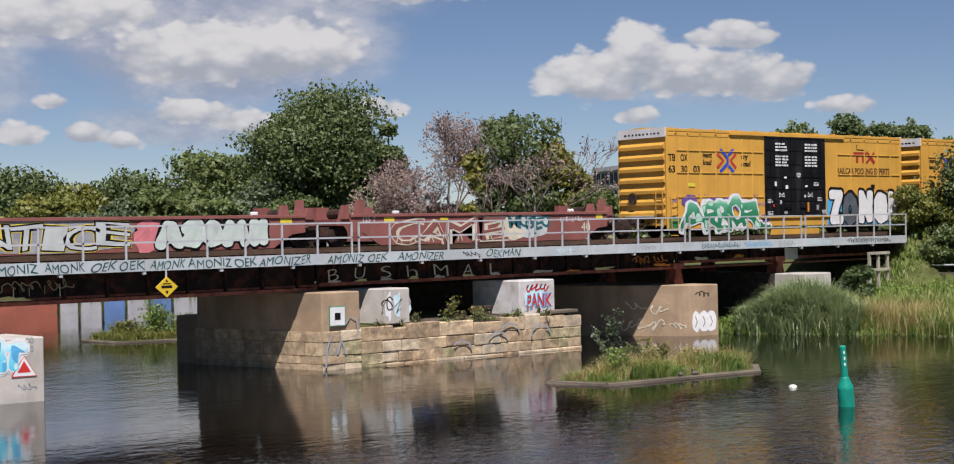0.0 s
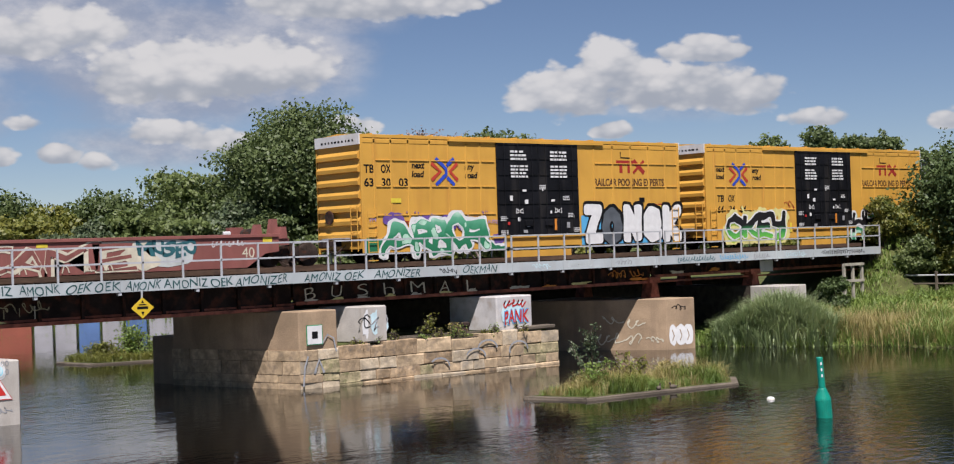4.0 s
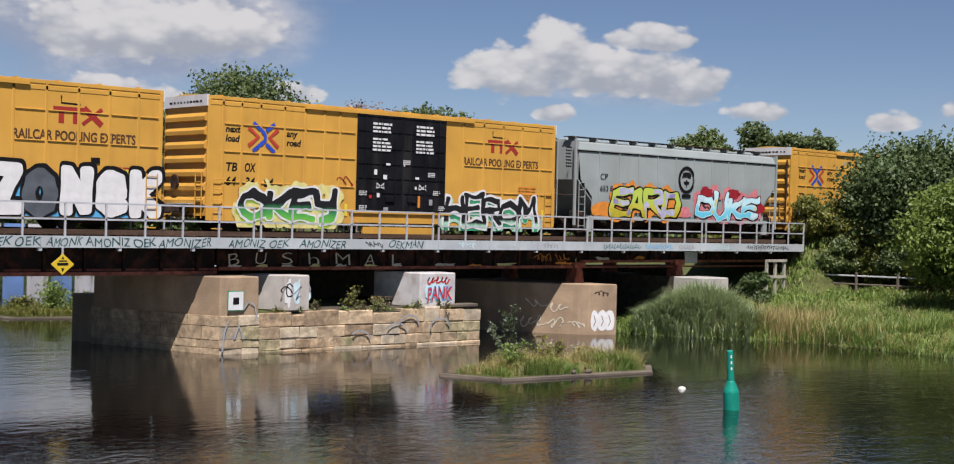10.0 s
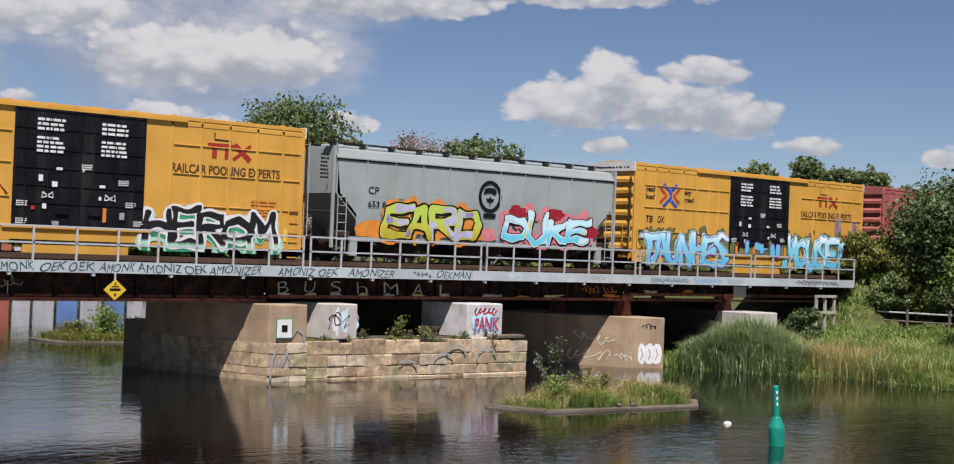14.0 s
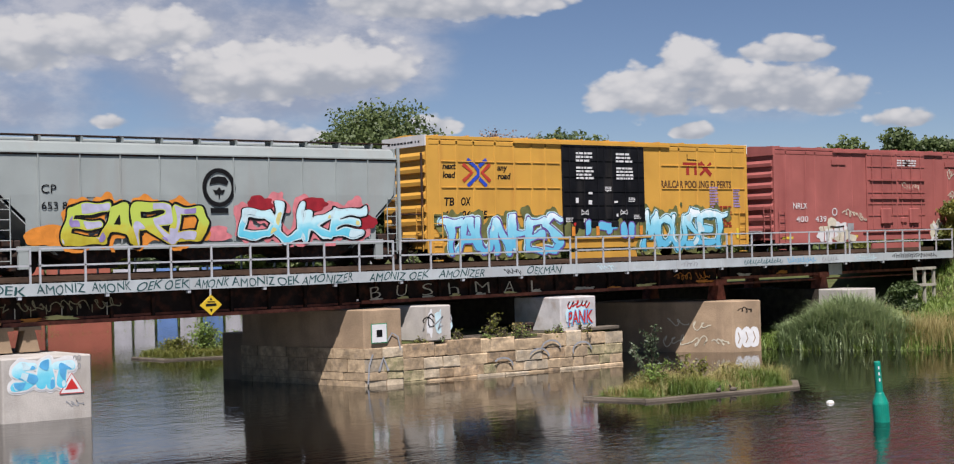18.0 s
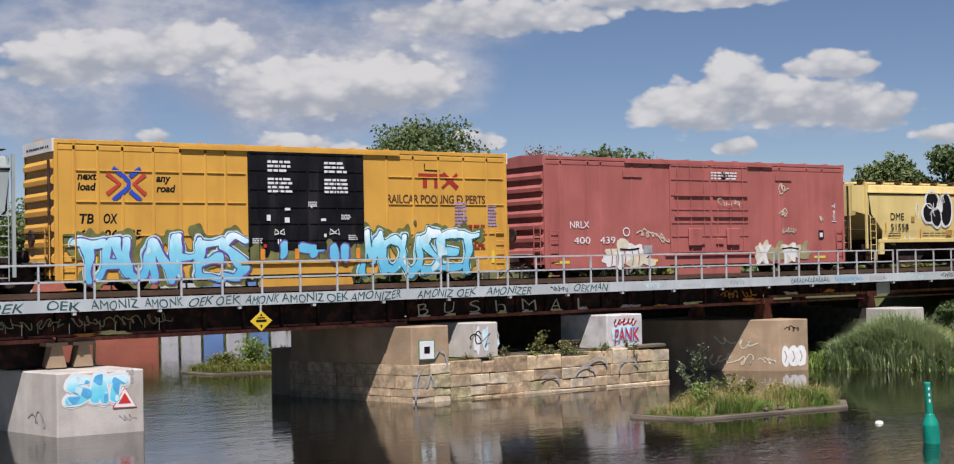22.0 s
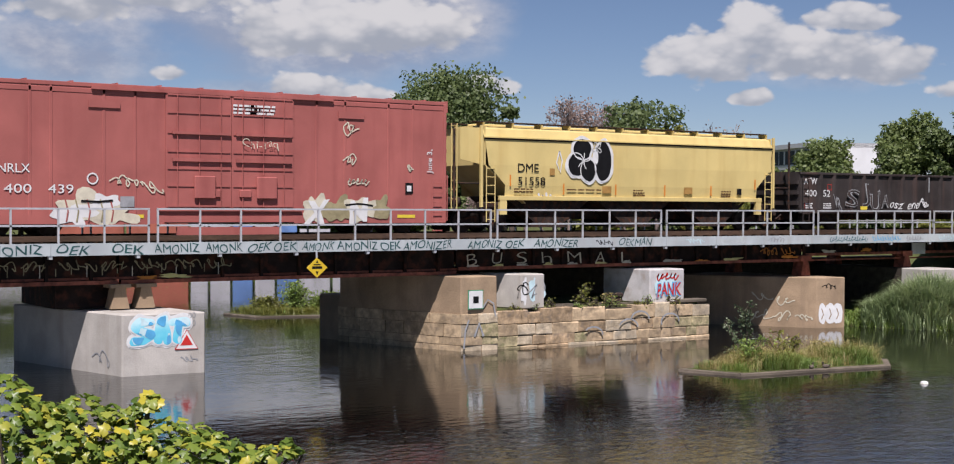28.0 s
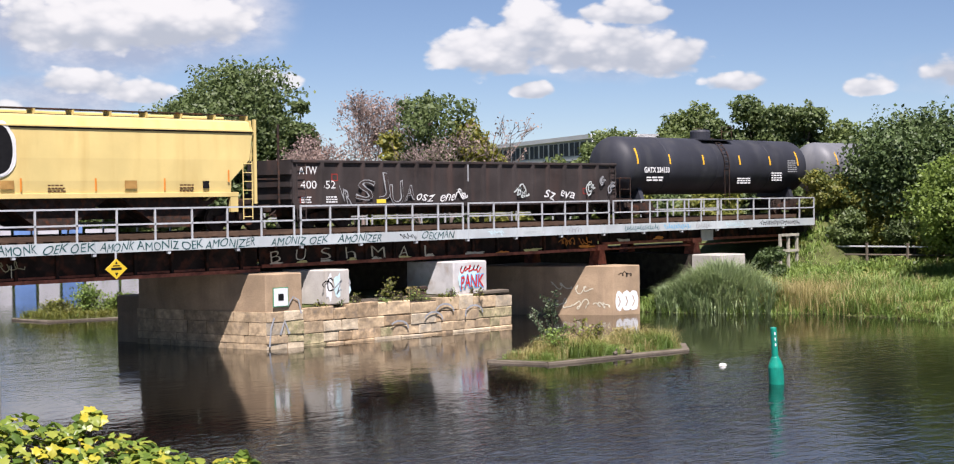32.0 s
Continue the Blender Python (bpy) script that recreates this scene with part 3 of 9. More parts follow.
def lathe(profile, seg=20, bm=None, m=None):
    """A turned form round z from rows of radius, height."""
    bm = bm or bmesh.new()
    rings = []
    for r, z in profile:
        rings.append([bm.verts.new((r * math.cos(2 * math.pi * i / seg), r * math.sin(2 * math.pi * i / seg), z)) for i in range(seg)])
    for a, b in zip(rings, rings[1:]):
        for i in range(seg):
            bm.faces.new((a[i], a[(i + 1) % seg], b[(i + 1) % seg], b[i]))
    bm.faces.new(rings[0][::-1])
    bm.faces.new(rings[-1])
    if m is not None:
        bmesh.ops.transform(bm, verts=bm.verts, matrix=m)
    return bm


TEXTS = {}


def text_mesh(body, size, grow=0.0, shear=0.0, spacing=1.0, width=None, wob=0.0, seed=0):
    """Letters in the built-in font that stand in the xz plane and look to -y; the lower left corner is the origin."""
    key = (body, size, grow, shear, spacing, width, wob, seed)
    if key in TEXTS:
        return TEXTS[key]
    c = bpy.data.curves.new("letters", "FONT")
    c.body, c.size, c.offset, c.shear, c.space_character, c.extrude = body, size, grow, shear, spacing, 0.002
    c.resolution_u = 3
    ob = bpy.data.objects.new("letters", c)
    scene.collection.objects.link(ob)
    bpy.context.view_layer.update()
    me = bpy.data.meshes.new_from_object(ob.evaluated_get(bpy.context.evaluated_depsgraph_get()))
    bpy.data.objects.remove(ob)
    n = len(me.vertices)
    co = np.zeros(n * 3)
    me.vertices.foreach_get("co", co)
    co = co.reshape(-1, 3)
    lo, hi = co.min(0), co.max(0)
    k = 1.0 if width is None else width / (hi[0] - lo[0])
    x, z = (co[:, 0] - lo[0]) * k, co[:, 1] - lo[1]
    if wob:
        rng = random.Random(seed)
        p = [rng.uniform(0, 6.3) for _ in range(4)]
        z2 = z + wob * size * np.sin(x / size * 2.2 + p[0]) + wob * 0.5 * size * np.sin(x / size * 5.1 + p[1])
        x = x + wob * size * np.sin(z / size * 4.0 + p[2]) + wob * 0.6 * size * np.sin(x / size * 3.0 + p[3])
        z = z2
    out = np.stack([x, -co[:, 2], z], 1)
    me.vertices.foreach_set("co", out.ravel())
    me.update()
    TEXTS[key] = me
    return me


def lettering(name, body, size, at, material, parent, label="", **kw):
    """A painted word at at (lower left corner, looking to -y)."""
    me = text_mesh(body, size, **kw).copy()
    ob = link(name, me, material, parent, label)
    ob.matrix_basis = pose(*at)
    return ob


def bars(name, rows, material, parent, y, label=""):
    """Unreadable small writing: bars, as rows of x, z, length, height."""
    bm = bmesh.new()
    for x, z, w, h in rows:
        box(x, y - 0.004, z, x + w, y, z + h, bm=bm)
    return tagged(part(name, bm, material, parent, label), kind="stuff")


def small_print(name, x, z, w, lines, pitch, material, parent, y, seed=0):
    rng = random.Random(seed)
    rows = []
    for i in range(lines):
        at = x
        while at < x + w * rng.uniform(0.75, 1.0):
            k = min(rng.uniform(0.12, 0.3) * w, x + w - at)
            if k < 0.04 * w:
                break
            rows.append((at, z - i * pitch, k, pitch * 0.55))
            at += k + 0.05 * w
    return bars(name, rows, material, parent, y)


def blotch(cx, cz, rx, rz, y, seed, n=28, rough=0.16, thick=0.003, bm=None, sq=2.6):
    """A flat patch of sprayed paint with a wavering outline, looking to -y."""
    rng = random.Random(seed)
    ph = [(k, rng.uniform(0, 6.3), rough / (1 + 0.35 * k)) for k in range(2, 9)]
    pts = []
    for i in range(n):
        a = 2 * math.pi * i / n
        r = 1 + sum(w * math.sin(k * a + p) for k, p, w in ph)
        ca, sa = math.cos(a), math.sin(a)
        s = (abs(ca) ** sq + abs(sa) ** sq) ** (-1 / sq)
        pts.append((cx + rx * r * s * ca, cz + rz * r * s * sa))
    return prism(pts, y - thick, y, "y", bm=bm)


def stroke(pts, width, y, thick=0.003, bm=None):
    """A sprayed line through x, z points: one ribbon."""
    bm = bm or bmesh.new()
    n = len(pts)
    rows = []
    for i, (x, z) in enumerate(pts):
        (xa, za), (xb, zb) = pts[max(0, i - 1)], pts[min(n - 1, i + 1)]
        dx, dz = xb - xa, zb - za
        k = math.hypot(dx, dz) or 1.0
        nx, nz = -dz / k * width / 2, dx / k * width / 2
        rows.append([bm.verts.new((x + s * nx, q, z + s * nz)) for s, q in ((1, y - thick), (-1, y - thick), (-1, y), (1, y))])
    for a, b in zip(rows, rows[1:]):
        for i in range(4):
            bm.faces.new((a[i], a[(i + 1) % 4], b[(i + 1) % 4], b[i]))
    bm.faces.new(rows[0])
    bm.faces.new(rows[-1][::-1])
    return bm


def scrawl(x, z, w, h, y, seed, width=0.03, n=14, bm=None):
    """A tag that cannot be read: loops of one sprayed line."""
    rng = random.Random(seed)
    pts = []
    k = max(2, int(w / h * 1.6))
    p = rng.uniform(0, 6)
    for i in range(n * k + 1):
        u = i / (n * k)
        a = u * k * 2 * math.pi
        pts.append((x + w * u + 0.28 * h * math.cos(a + p), z + h * (0.5 + 0.42 * math.sin(a) * (0.7 + 0.3 * math.sin(3.3 * u * k + p)) + 0.1 * math.sin(2.3 * a + p))))
    return stroke(pts, width, y, bm=bm)


def mesh_np(name, verts, faces, material, parent=None, smooth=False):
    """A mesh from arrays; faces is (n, k)."""
    me = bpy.data.meshes.new(name)
    n, k = faces.shape
    me.vertices.add(len(verts))
    me.vertices.foreach_set("co", np.ascontiguousarray(verts, dtype=np.float32).ravel())
    me.loops.add(n * k)
    me.loops.foreach_set("vertex_index", np.ascontiguousarray(faces, dtype=np.int32).ravel())
    me.polygons.add(n)
    me.polygons.foreach_set("loop_start", np.arange(0, n * k, k, dtype=np.int32))
    me.polygons.foreach_set("loop_total", np.full(n, k, dtype=np.int32))
    me.update(calc_edges=True)
    if smooth:
        me.shade_smooth()
    return link(name, me, material, parent)

# ---- ground and river ----
ZR = 4.45  # top of the rails
SHORE = [(8, -60), (3.0, -44), (0.0, -37.6), (-5.0, -36.0), (-14, -35), (-40, -30), (-75, -10), (-80, 60), (-30, 100), (22, 84), (46, 70), (64, 58),
         (62, 40), (50, 14), (47.2, 2), (46.6, -3.6), (47.6, -6.6), (50.3, -10), (50.9, -14), (50.0, -18), (52.6, -22), (58, -34), (70, -60), (75, -90), (20, -95)]


def shore_distance(x, y):
    """Metres to the waterline: above 0 on land, below 0 in the river."""
    best, inside = 1e9, np.zeros_like(x, dtype=bool)
    best = np.full_like(x, 1e9)
    n = len(SHORE)
    for i in range(n):
        (ax, ay), (bx, by) = SHORE[i], SHORE[(i + 1) % n]
        dx, dy = bx - ax, by - ay
        u = np.clip(((x - ax) * dx + (y - ay) * dy) / (dx * dx + dy * dy), 0, 1)
        best = np.minimum(best, np.hypot(x - ax - u * dx, y - ay - u * dy))
        cross = ((ay > y) != (by > y)) & (x < (bx - ax) * (y - ay) / ((by - ay) or 1e-9) + ax)
        inside ^= cross
    return np.where(inside, -best, best)


def smooth(v, a, b):
    u = np.clip((v - a) / (b - a), 0, 1)
    return u * u * (3 - 2 * u)


def ground_height(x, y):
    x, y = np.asarray(x, float), np.asarray(y, float)
    d = shore_distance(x, y)
    z = np.where(d < 0, -1.4 * smooth(-d, 0, 3.0) - 0.05, 0.0)
    z = z + np.where(d > 0, 0.30 * smooth(d, 0, 0.6) + 0.55 * smooth(d, 1.0, 6) + 1.0 * smooth(d, 4, 18), 0)
    z = z + 0.08 * np.sin(x * 0.9 + 1.3 * np.sin(y * 0.5)) * smooth(d, 0.5, 3)
    # railway bank past the last span
    z = z + smooth(x, 58, 64) * smooth(-np.abs(y - 0.3), -5.2, -3.2) * (3.85 - 1.2) * (d > 0)
    # the bank on which the onlooker stands
    near = smooth(-np.hypot((x + 6) / 1.3, y + 50), -17, -8) * smooth(d, 0.2, 6.0)
    z = z + near * 2.2 * (y < -20)
    return z


def make_ground():
    def axis(lo, hi, step, ends):
        core = np.arange(lo, hi + 0.01, step)
        return np.unique(np.concatenate([-np.geomspace(-lo + 5, ends, 14) if lo < 0 else [], core, np.geomspace(hi + 5, ends, 16)]))

    xs, ys = axis(-90, 130, 1.25, 4500.0), axis(-100, 120, 1.25, 4500.0)
    gx, gy = np.meshgrid(xs, ys)
    gz = ground_height(gx, gy)
    far = np.hypot(gx, gy) > 180
    gz = np.where(far, 1.5, gz)
    verts = np.stack([gx, gy, gz], -1).reshape(-1, 3)
    nx, ny = len(xs), len(ys)
    i = np.arange(nx * ny).reshape(ny, nx)
    faces = np.stack([i[:-1, :-1], i[:-1, 1:], i[1:, 1:], i[1:, :-1]], -1).reshape(-1, 4)
    g = mesh_np("ground", verts, faces, "soil", smooth=True)
    tagged(g, "earth and rough grass of the river banks", "ground", kind="structure")
    bm = bmesh.new()
    bmesh.ops.create_grid(bm, x_segments=2, y_segments=2, size=160)
    w = part("water", bm, "river_water")
    tagged(w, "dark brown river water with light ripples", "water", kind="structure")


make_ground()


# ---- piers ----
def pier(name, label, foot, top, material, low=-1.3, batter=0.03, bevel=0.04, group="bridge piers"):
    """A pier over a footprint, a little narrower at its top."""
    cx, cy = sum(p[0] for p in foot) / len(foot), sum(p[1] for p in foot) / len(foot)
    up = [(cx + (x - cx) * (1 - batter), cy + (y - cy) * (1 - batter * 0.5)) for x, y in foot]
    e = thing(name, label, "pier", (cx, cy, 0), group)
    bm = prism([(x - cx, y - cy) for x, y in foot], low, top, "z", bevel=bevel, top=[(x - cx, y - cy) for x, y in up])
    part("shaft", bm, material, e)
    return e, cx, cy


P1 = [(10.99, -4.40), (13.74, -4.65), (12.8, 2.6), (9.5, 2.3)]
pier1, p1x, p1y = pier("bridge_pier", "pale concrete pier with painted front face", P1, 2.0, "pale_concrete", batter=0.0)
P2 = [(24.62, -3.62), (26.25, -3.74), (25.6, 4.0), (22.75, 2.6)]
pier2, p2x, p2y = pier("bridge_pier", "tan stone pier with white square sign", P2, 2.85, "tan_concrete", batter=0.02)
P3 = [(44.25, -3.68), (45.75, -4.05), (45.0, 2.9), (40.6, 2.4)]
pier3, p3x, p3y = pier("bridge_pier", "tan concrete pier covered with white tags", P3, 2.33, "tan_concrete", batter=0.0)
P4 = [(51.2, -4.7), (53.3, -4.7), (53.2, -2.9), (51.1, -2.9)]
pier4, p4x, p4y = pier("bridge_pier", "pale concrete bank pier behind the reeds", P4, 2.6, "pale_concrete", low=-0.6)
# rear of the same pier, near-black: shade under the deck put into its colour
part("rear_shaft", box(-1.0, 0.92, -0.6, 1.0, 7.3, 2.58), "mortar_and_shade", pier4)
# back step beside the tan pier
bm = prism([(23.3 - p2x, 1.9 - p2y), (24.2 - p2x, 1.6 - p2y), (24.6 - p2x, 4.3 - p2y), (22.6 - p2x, 4.0 - p2y)], -1.3, 1.87, "z", bevel=0.05)
part("step", bm, "tan_concrete", pier2)

# stone platform of the old fender pier
platform = thing("stone_platform", "low fender pier of weathered sandstone blocks", "platform", (26.2, -3.74, 0))
WALL = [(0.02, 0.05), (10.85, -0.42), (10.6, 7.0), (0.0, 7.0)]
part("core", prism([(0.02, 0.12), (10.75, -0.30), (10.5, 7.0), (0.0, 7.0)], -1.2, 1.40, "z"), "mortar_and_shade", platform)
part("rubble_top", prism([(0.05, 0.35), (10.5, 0.0), (10.3, 7.0), (0.05, 7.0)], 1.40, 1.50, "z"), "soil", platform)


def block_at(parent, name, material, x0, x1, z0, z1, line, deep, rng):
    """One stone of a wall whose face follows line(x) = y."""
    j = rng.uniform(-0.010, 0.004)
    y0, y1 = line(x0), line(x1)
    o = rng.uniform(-0.018, 0.022)
    pts = [(x0 + j, y0 - o), (x1 - j, y1 - o), (x1 - j, y1 + deep), (x0 + j, y0 + deep)]
    bm = prism(pts, z0 + j, z1 - j, "z")
    mid = [v for v in bm.verts if v.co.y < (y0 + y1) / 2 + deep / 2]
    bmesh.ops.bevel(bm, geom=[e for e in bm.edges if all(v in mid for v in e.verts)], offset=rng.uniform(0.02, 0.045), segments=1, affect="EDGES")
    for v in bm.verts:
        v.co.x += rng.uniform(-0.018, 0.018)
        v.co.y += rng.uniform(-0.022, 0.022)
        v.co.z += rng.uniform(-0.018, 0.018)
    return part(name, bm, material, parent)


KINDS = ("stone", "stone", "stone_pale", "stone_pale", "stone_brown", "stone_moss")


def stones():
    rng = random.Random(5)

    def front(x):
        return -0.0433 * x + 0.05

    for z0, z1 in ((-0.45, 0.10), (0.10, 0.50), (0.50, 0.94), (0.94, 1.50)):
        x = 0.02
        while x < 10.8:
            k = min(rng.uniform(0.45, 1.5) * (1.25 if z1 > 1.4 else 1.0), 10.84 - x)
            if 10.84 - x - k < 0.45:
                k = 10.84 - x
            top = z1 + (rng.uniform(-0.14, 0.07) if z1 > 1.4 else rng.uniform(-0.03, 0.0))
            block_at(platform, "stone", rng.choice(KINDS), x, x + k, z0, top, front, 0.5, rng)
            x += k
    # lower courses of the tan pier, below its concrete cap
    fx, fy = P2[0][0] - p2x, P2[0][1] - p2y
    gx, gy = P2[1][0] - p2x, P2[1][1] - p2y

    def face(x):
        return fy + (gy - fy) * (x - fx) / (gx - fx) - 0.02

    for z0, z1 in ((-0.45, 0.22), (0.22, 0.52), (0.52, 1.02), (1.02, 1.42)):
        cut = fx + (gx - fx) * rng.uniform(0.35, 0.65)
        for a, b in ((fx - 0.02, cut), (cut, gx)):
            block_at(pier2, "stone", rng.choice(KINDS), a, b, z0, z1, face, 0.3, rng)
    # the shaded side of the tan pier
    bx, by = P2[3][0] - p2x, P2[3][1] - p2y
    side = Vector((bx - fx, by - fy, 0))
    n = Vector((-side.y, side.x, 0)).normalized()
    for z0, z1 in ((-0.45, 0.22), (0.22, 0.52), (0.52, 1.02), (1.02, 1.42)):
        u = 0.0
        while u < 1.0:
            k = min(rng.uniform(0.12, 0.24), 1.0 - u)
            if 1 - u - k < 0.08:
                k = 1 - u
            a, b = Vector((fx, fy, 0)) + side * (u + 0.002), Vector((fx, fy, 0)) + side * (u + k - 0.002)
            o = n * rng.uniform(0.01, 0.05)
            pts = [a + o, b + o, b - n * 0.2, a - n * 0.2]
            part("stone", prism([(p.x, p.y) for p in pts], z0 + 0.012, z1 - 0.012, "z"), "stone", pier2)
            u += k


# two loose blocks on the platform
def bearing_block(label, x0, x1, y0, depth, z0, z1, skew, material):
    e = thing("bearing_block", label, "block", (x0, y0, z0))
    w = x1 - x0
    part("body", prism([(0, 0), (w, -0.05), (w - skew, depth), (-skew, depth)], 0, z1 - z0, "z", bevel=0.05), material, e)
    return e


blockA = bearing_block("grey concrete block with dark tags on the platform", 27.5, 28.62, -3.55, 2.0, 1.50, 2.88, 0.75, "pale_concrete")
blockB = bearing_block("white concrete block with red and blue tag", 34.05, 35.95, -3.72, 2.6, 1.50, 2.93, 0.4, "block_white")

# ---- bridge ----
bridge = thing("rail_bridge", "steel girder railway bridge with dark rusty girders", "bridge", (0, 0, 0))
SPANS = [(-26, 11.6, 2.87), (11.7, 25.2, 2.87), (25.3, 44.8, 3.02), (44.9, 62.5, 3.27)]
for x0, x1, zb in SPANS:
    for y in (-2.2, 2.2):
        part("girder_web", box(x0, y - 0.02, zb + 0.05, x1, y + 0.02, 4.08), "girder_steel", bridge)
        part("bottom_flange", box(x0, y - 0.2, zb, x1, y + 0.2, zb + 0.05, bm=box(x0, y - 0.2, zb + 0.05, x1, y - 0.18, zb + 0.13)), "rusty_flange", bridge)
        part("top_flange", box(x0, y - 0.2, 4.08, x1, y + 0.2, 4.13), "girder_steel", bridge)
        x = x0 + 0.7
        while x < x1 and y < 0:
            part("stiffener", box(x - 0.05, y - 0.17, zb + 0.05, x + 0.05, y - 0.02, 4.08), "girder_steel", bridge)
            x += 1.5
    x = x0 + 1.0
    while x < x1:
        part("cross_brace", box(x - 0.06, -2.18, zb + 0.3, x + 0.06, 2.18, 3.9), "girder_steel", bridge)
        x += 4.5
part("splice_strip", box(-26, -2.245, 3.02, 62.5, -2.205, 3.10), "rusty_flange", bridge)
# bearings
for x, y, zt, zb in ((12.5, -2.3, 2.87, 2.05), (11.6, -2.3, 2.87, 2.05), (44.8, -2.2, 3.15, 2.33), (52.1, -2.2, 3.27, 2.6), (52.1, 2.2, 3.27, 2.6), (44.8, 2.2, 3.15, 2.33), (11.5, 2.2, 2.87, 2.05)):
    bm = prism([(-0.32, 0), (0.32, 0), (0.16, zt - zb - 0.1), (-0.16, zt - zb - 0.1)], -0.3, 0.3, "y")
    box(-0.36, -0.34, zt - zb - 0.12, 0.36, 0.34, zt - zb + 0.14 if zt > 3 else zt - zb, bm=bm)
    ob = part("bearing", bm, "rusty_flange" if zt > 3 else "tan_concrete", bridge)
    ob.matrix_basis = pose(x, y, zb)
part("bed_plate", box(24.3, -2.6, 2.85, 26.4, -1.9, 2.875), "old_timber", bridge)
part("pier_cap", box(9.7, -1.7, 2.05, 11.9, 2.0, 2.86), "girder_steel", bridge)
# deck: ties, rails, timber guards and an added closed pan to block light below
part("deck_pan", box(-26, -3.2, 4.135, 62, 3.2, 4.155), "girder_steel", bridge)
for i in range(int(88 / 0.62)):
    x = -26 + i * 0.62
    part("tie", box(x, -1.6, 4.157, x + 0.24, 1.6, 4.29), "timber", bridge)
for y in (-0.75, 0.75):
    part("rail", prism([(y - 0.035, 4.29), (y + 0.035, 4.29), (y + 0.02, 4.40), (y + 0.036, 4.42), (y + 0.036, ZR), (y - 0.036, ZR), (y - 0.036, 4.42), (y - 0.02, 4.40)], -140, 190, "x"), "rail_steel", bridge)
for y in (-1.75, 1.75):
    part("guard_timber", box(-26, y - 0.12, 4.29, 62, y + 0.12, 4.47), "timber", bridge)
for side in (-1, 1):
    y0, y1 = sorted((side * 1.66, side * 3.28))
    part("walkway", box(-26, y0, 4.157, 62, y1, 4.20), "timber", bridge)
    x = -26.0
    while x < 61:
        k = min(2.92, 62 - x)
        part("fascia_plate", box(x + 0.006, side * 3.30 - 0.02, 3.87, x + k - 0.006, side * 3.30 + 0.02, 4.27), "fascia_paint", bridge)
        if side < 0:
            part("hanger", box(x - 0.06, -3.30, 3.76, x + 0.06, -3.16, 3.866), "galvanised", bridge)
            part("walkway_beam", box(x - 0.05, -3.27, 3.93, x + 0.05, -2.4, 4.13), "girder_steel", bridge)
        x += k

PANELS = [-25.5, -14.0, -1.45, 12.48, 26.37, 35.2, 44.6, 53.0, 61.8]


def railing(label, y):
    e = thing("handrail", label, "railing", (0, y, 4.2))
    for a, b in zip(PANELS, PANELS[1:]):
        a, b = a + 0.16, b - 0.16
        n = round((b - a) / 1.46)
        for i in range(n + 1):
            x = a + (b - a) * i / n
            part("post", box(x - 0.03, -0.03, -0.28, x + 0.03, 0.03, 1.17), "galvanised", e)
        for z in (1.19, 0.64):
            part("rail_bar", box(a - 0.03, -0.03, z - 0.03, b + 0.03, 0.03, z + 0.03), "galvanised", e)
    return e


railing("pale grey steel handrail along the bridge walkway", -3.27)
railing("grey steel handrail on the far walkway", 3.27)

stones()

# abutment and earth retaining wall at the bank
ab = thing("abutment", "concrete abutment under the last span, coloured dark as in shade", "abutment", (61.5, 0, 0))
# the dark colour paints in the shade below the span
part("wall", box(0, -2.7, -0.5, 1.2, 3.4, 4.0, 0.05), "mortar_and_shade", ab)

# old fender wall behind the platform; the deck's shade is put into its dark colour
fender = thing("fender_wall", "old stone wall under the bridge, coloured dark as in shade", "wall", (26.0, 3.0, 0))
part("wall", box(0.2, 0, -1.2, 33.0, 1.2, 2.70, 0.05), "mortar_and_shade", fender)
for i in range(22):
    part("coping", box(0.2 + i * 1.49, -0.05, 2.70, 1.66 + i * 1.49, 1.25, 2.88, 0.03), "mortar_and_shade", fender)


# ---- the train: each car stands at its left end, on the rails, and runs to -x ----
CARS = []  # thing, offset along the train, wheelsets


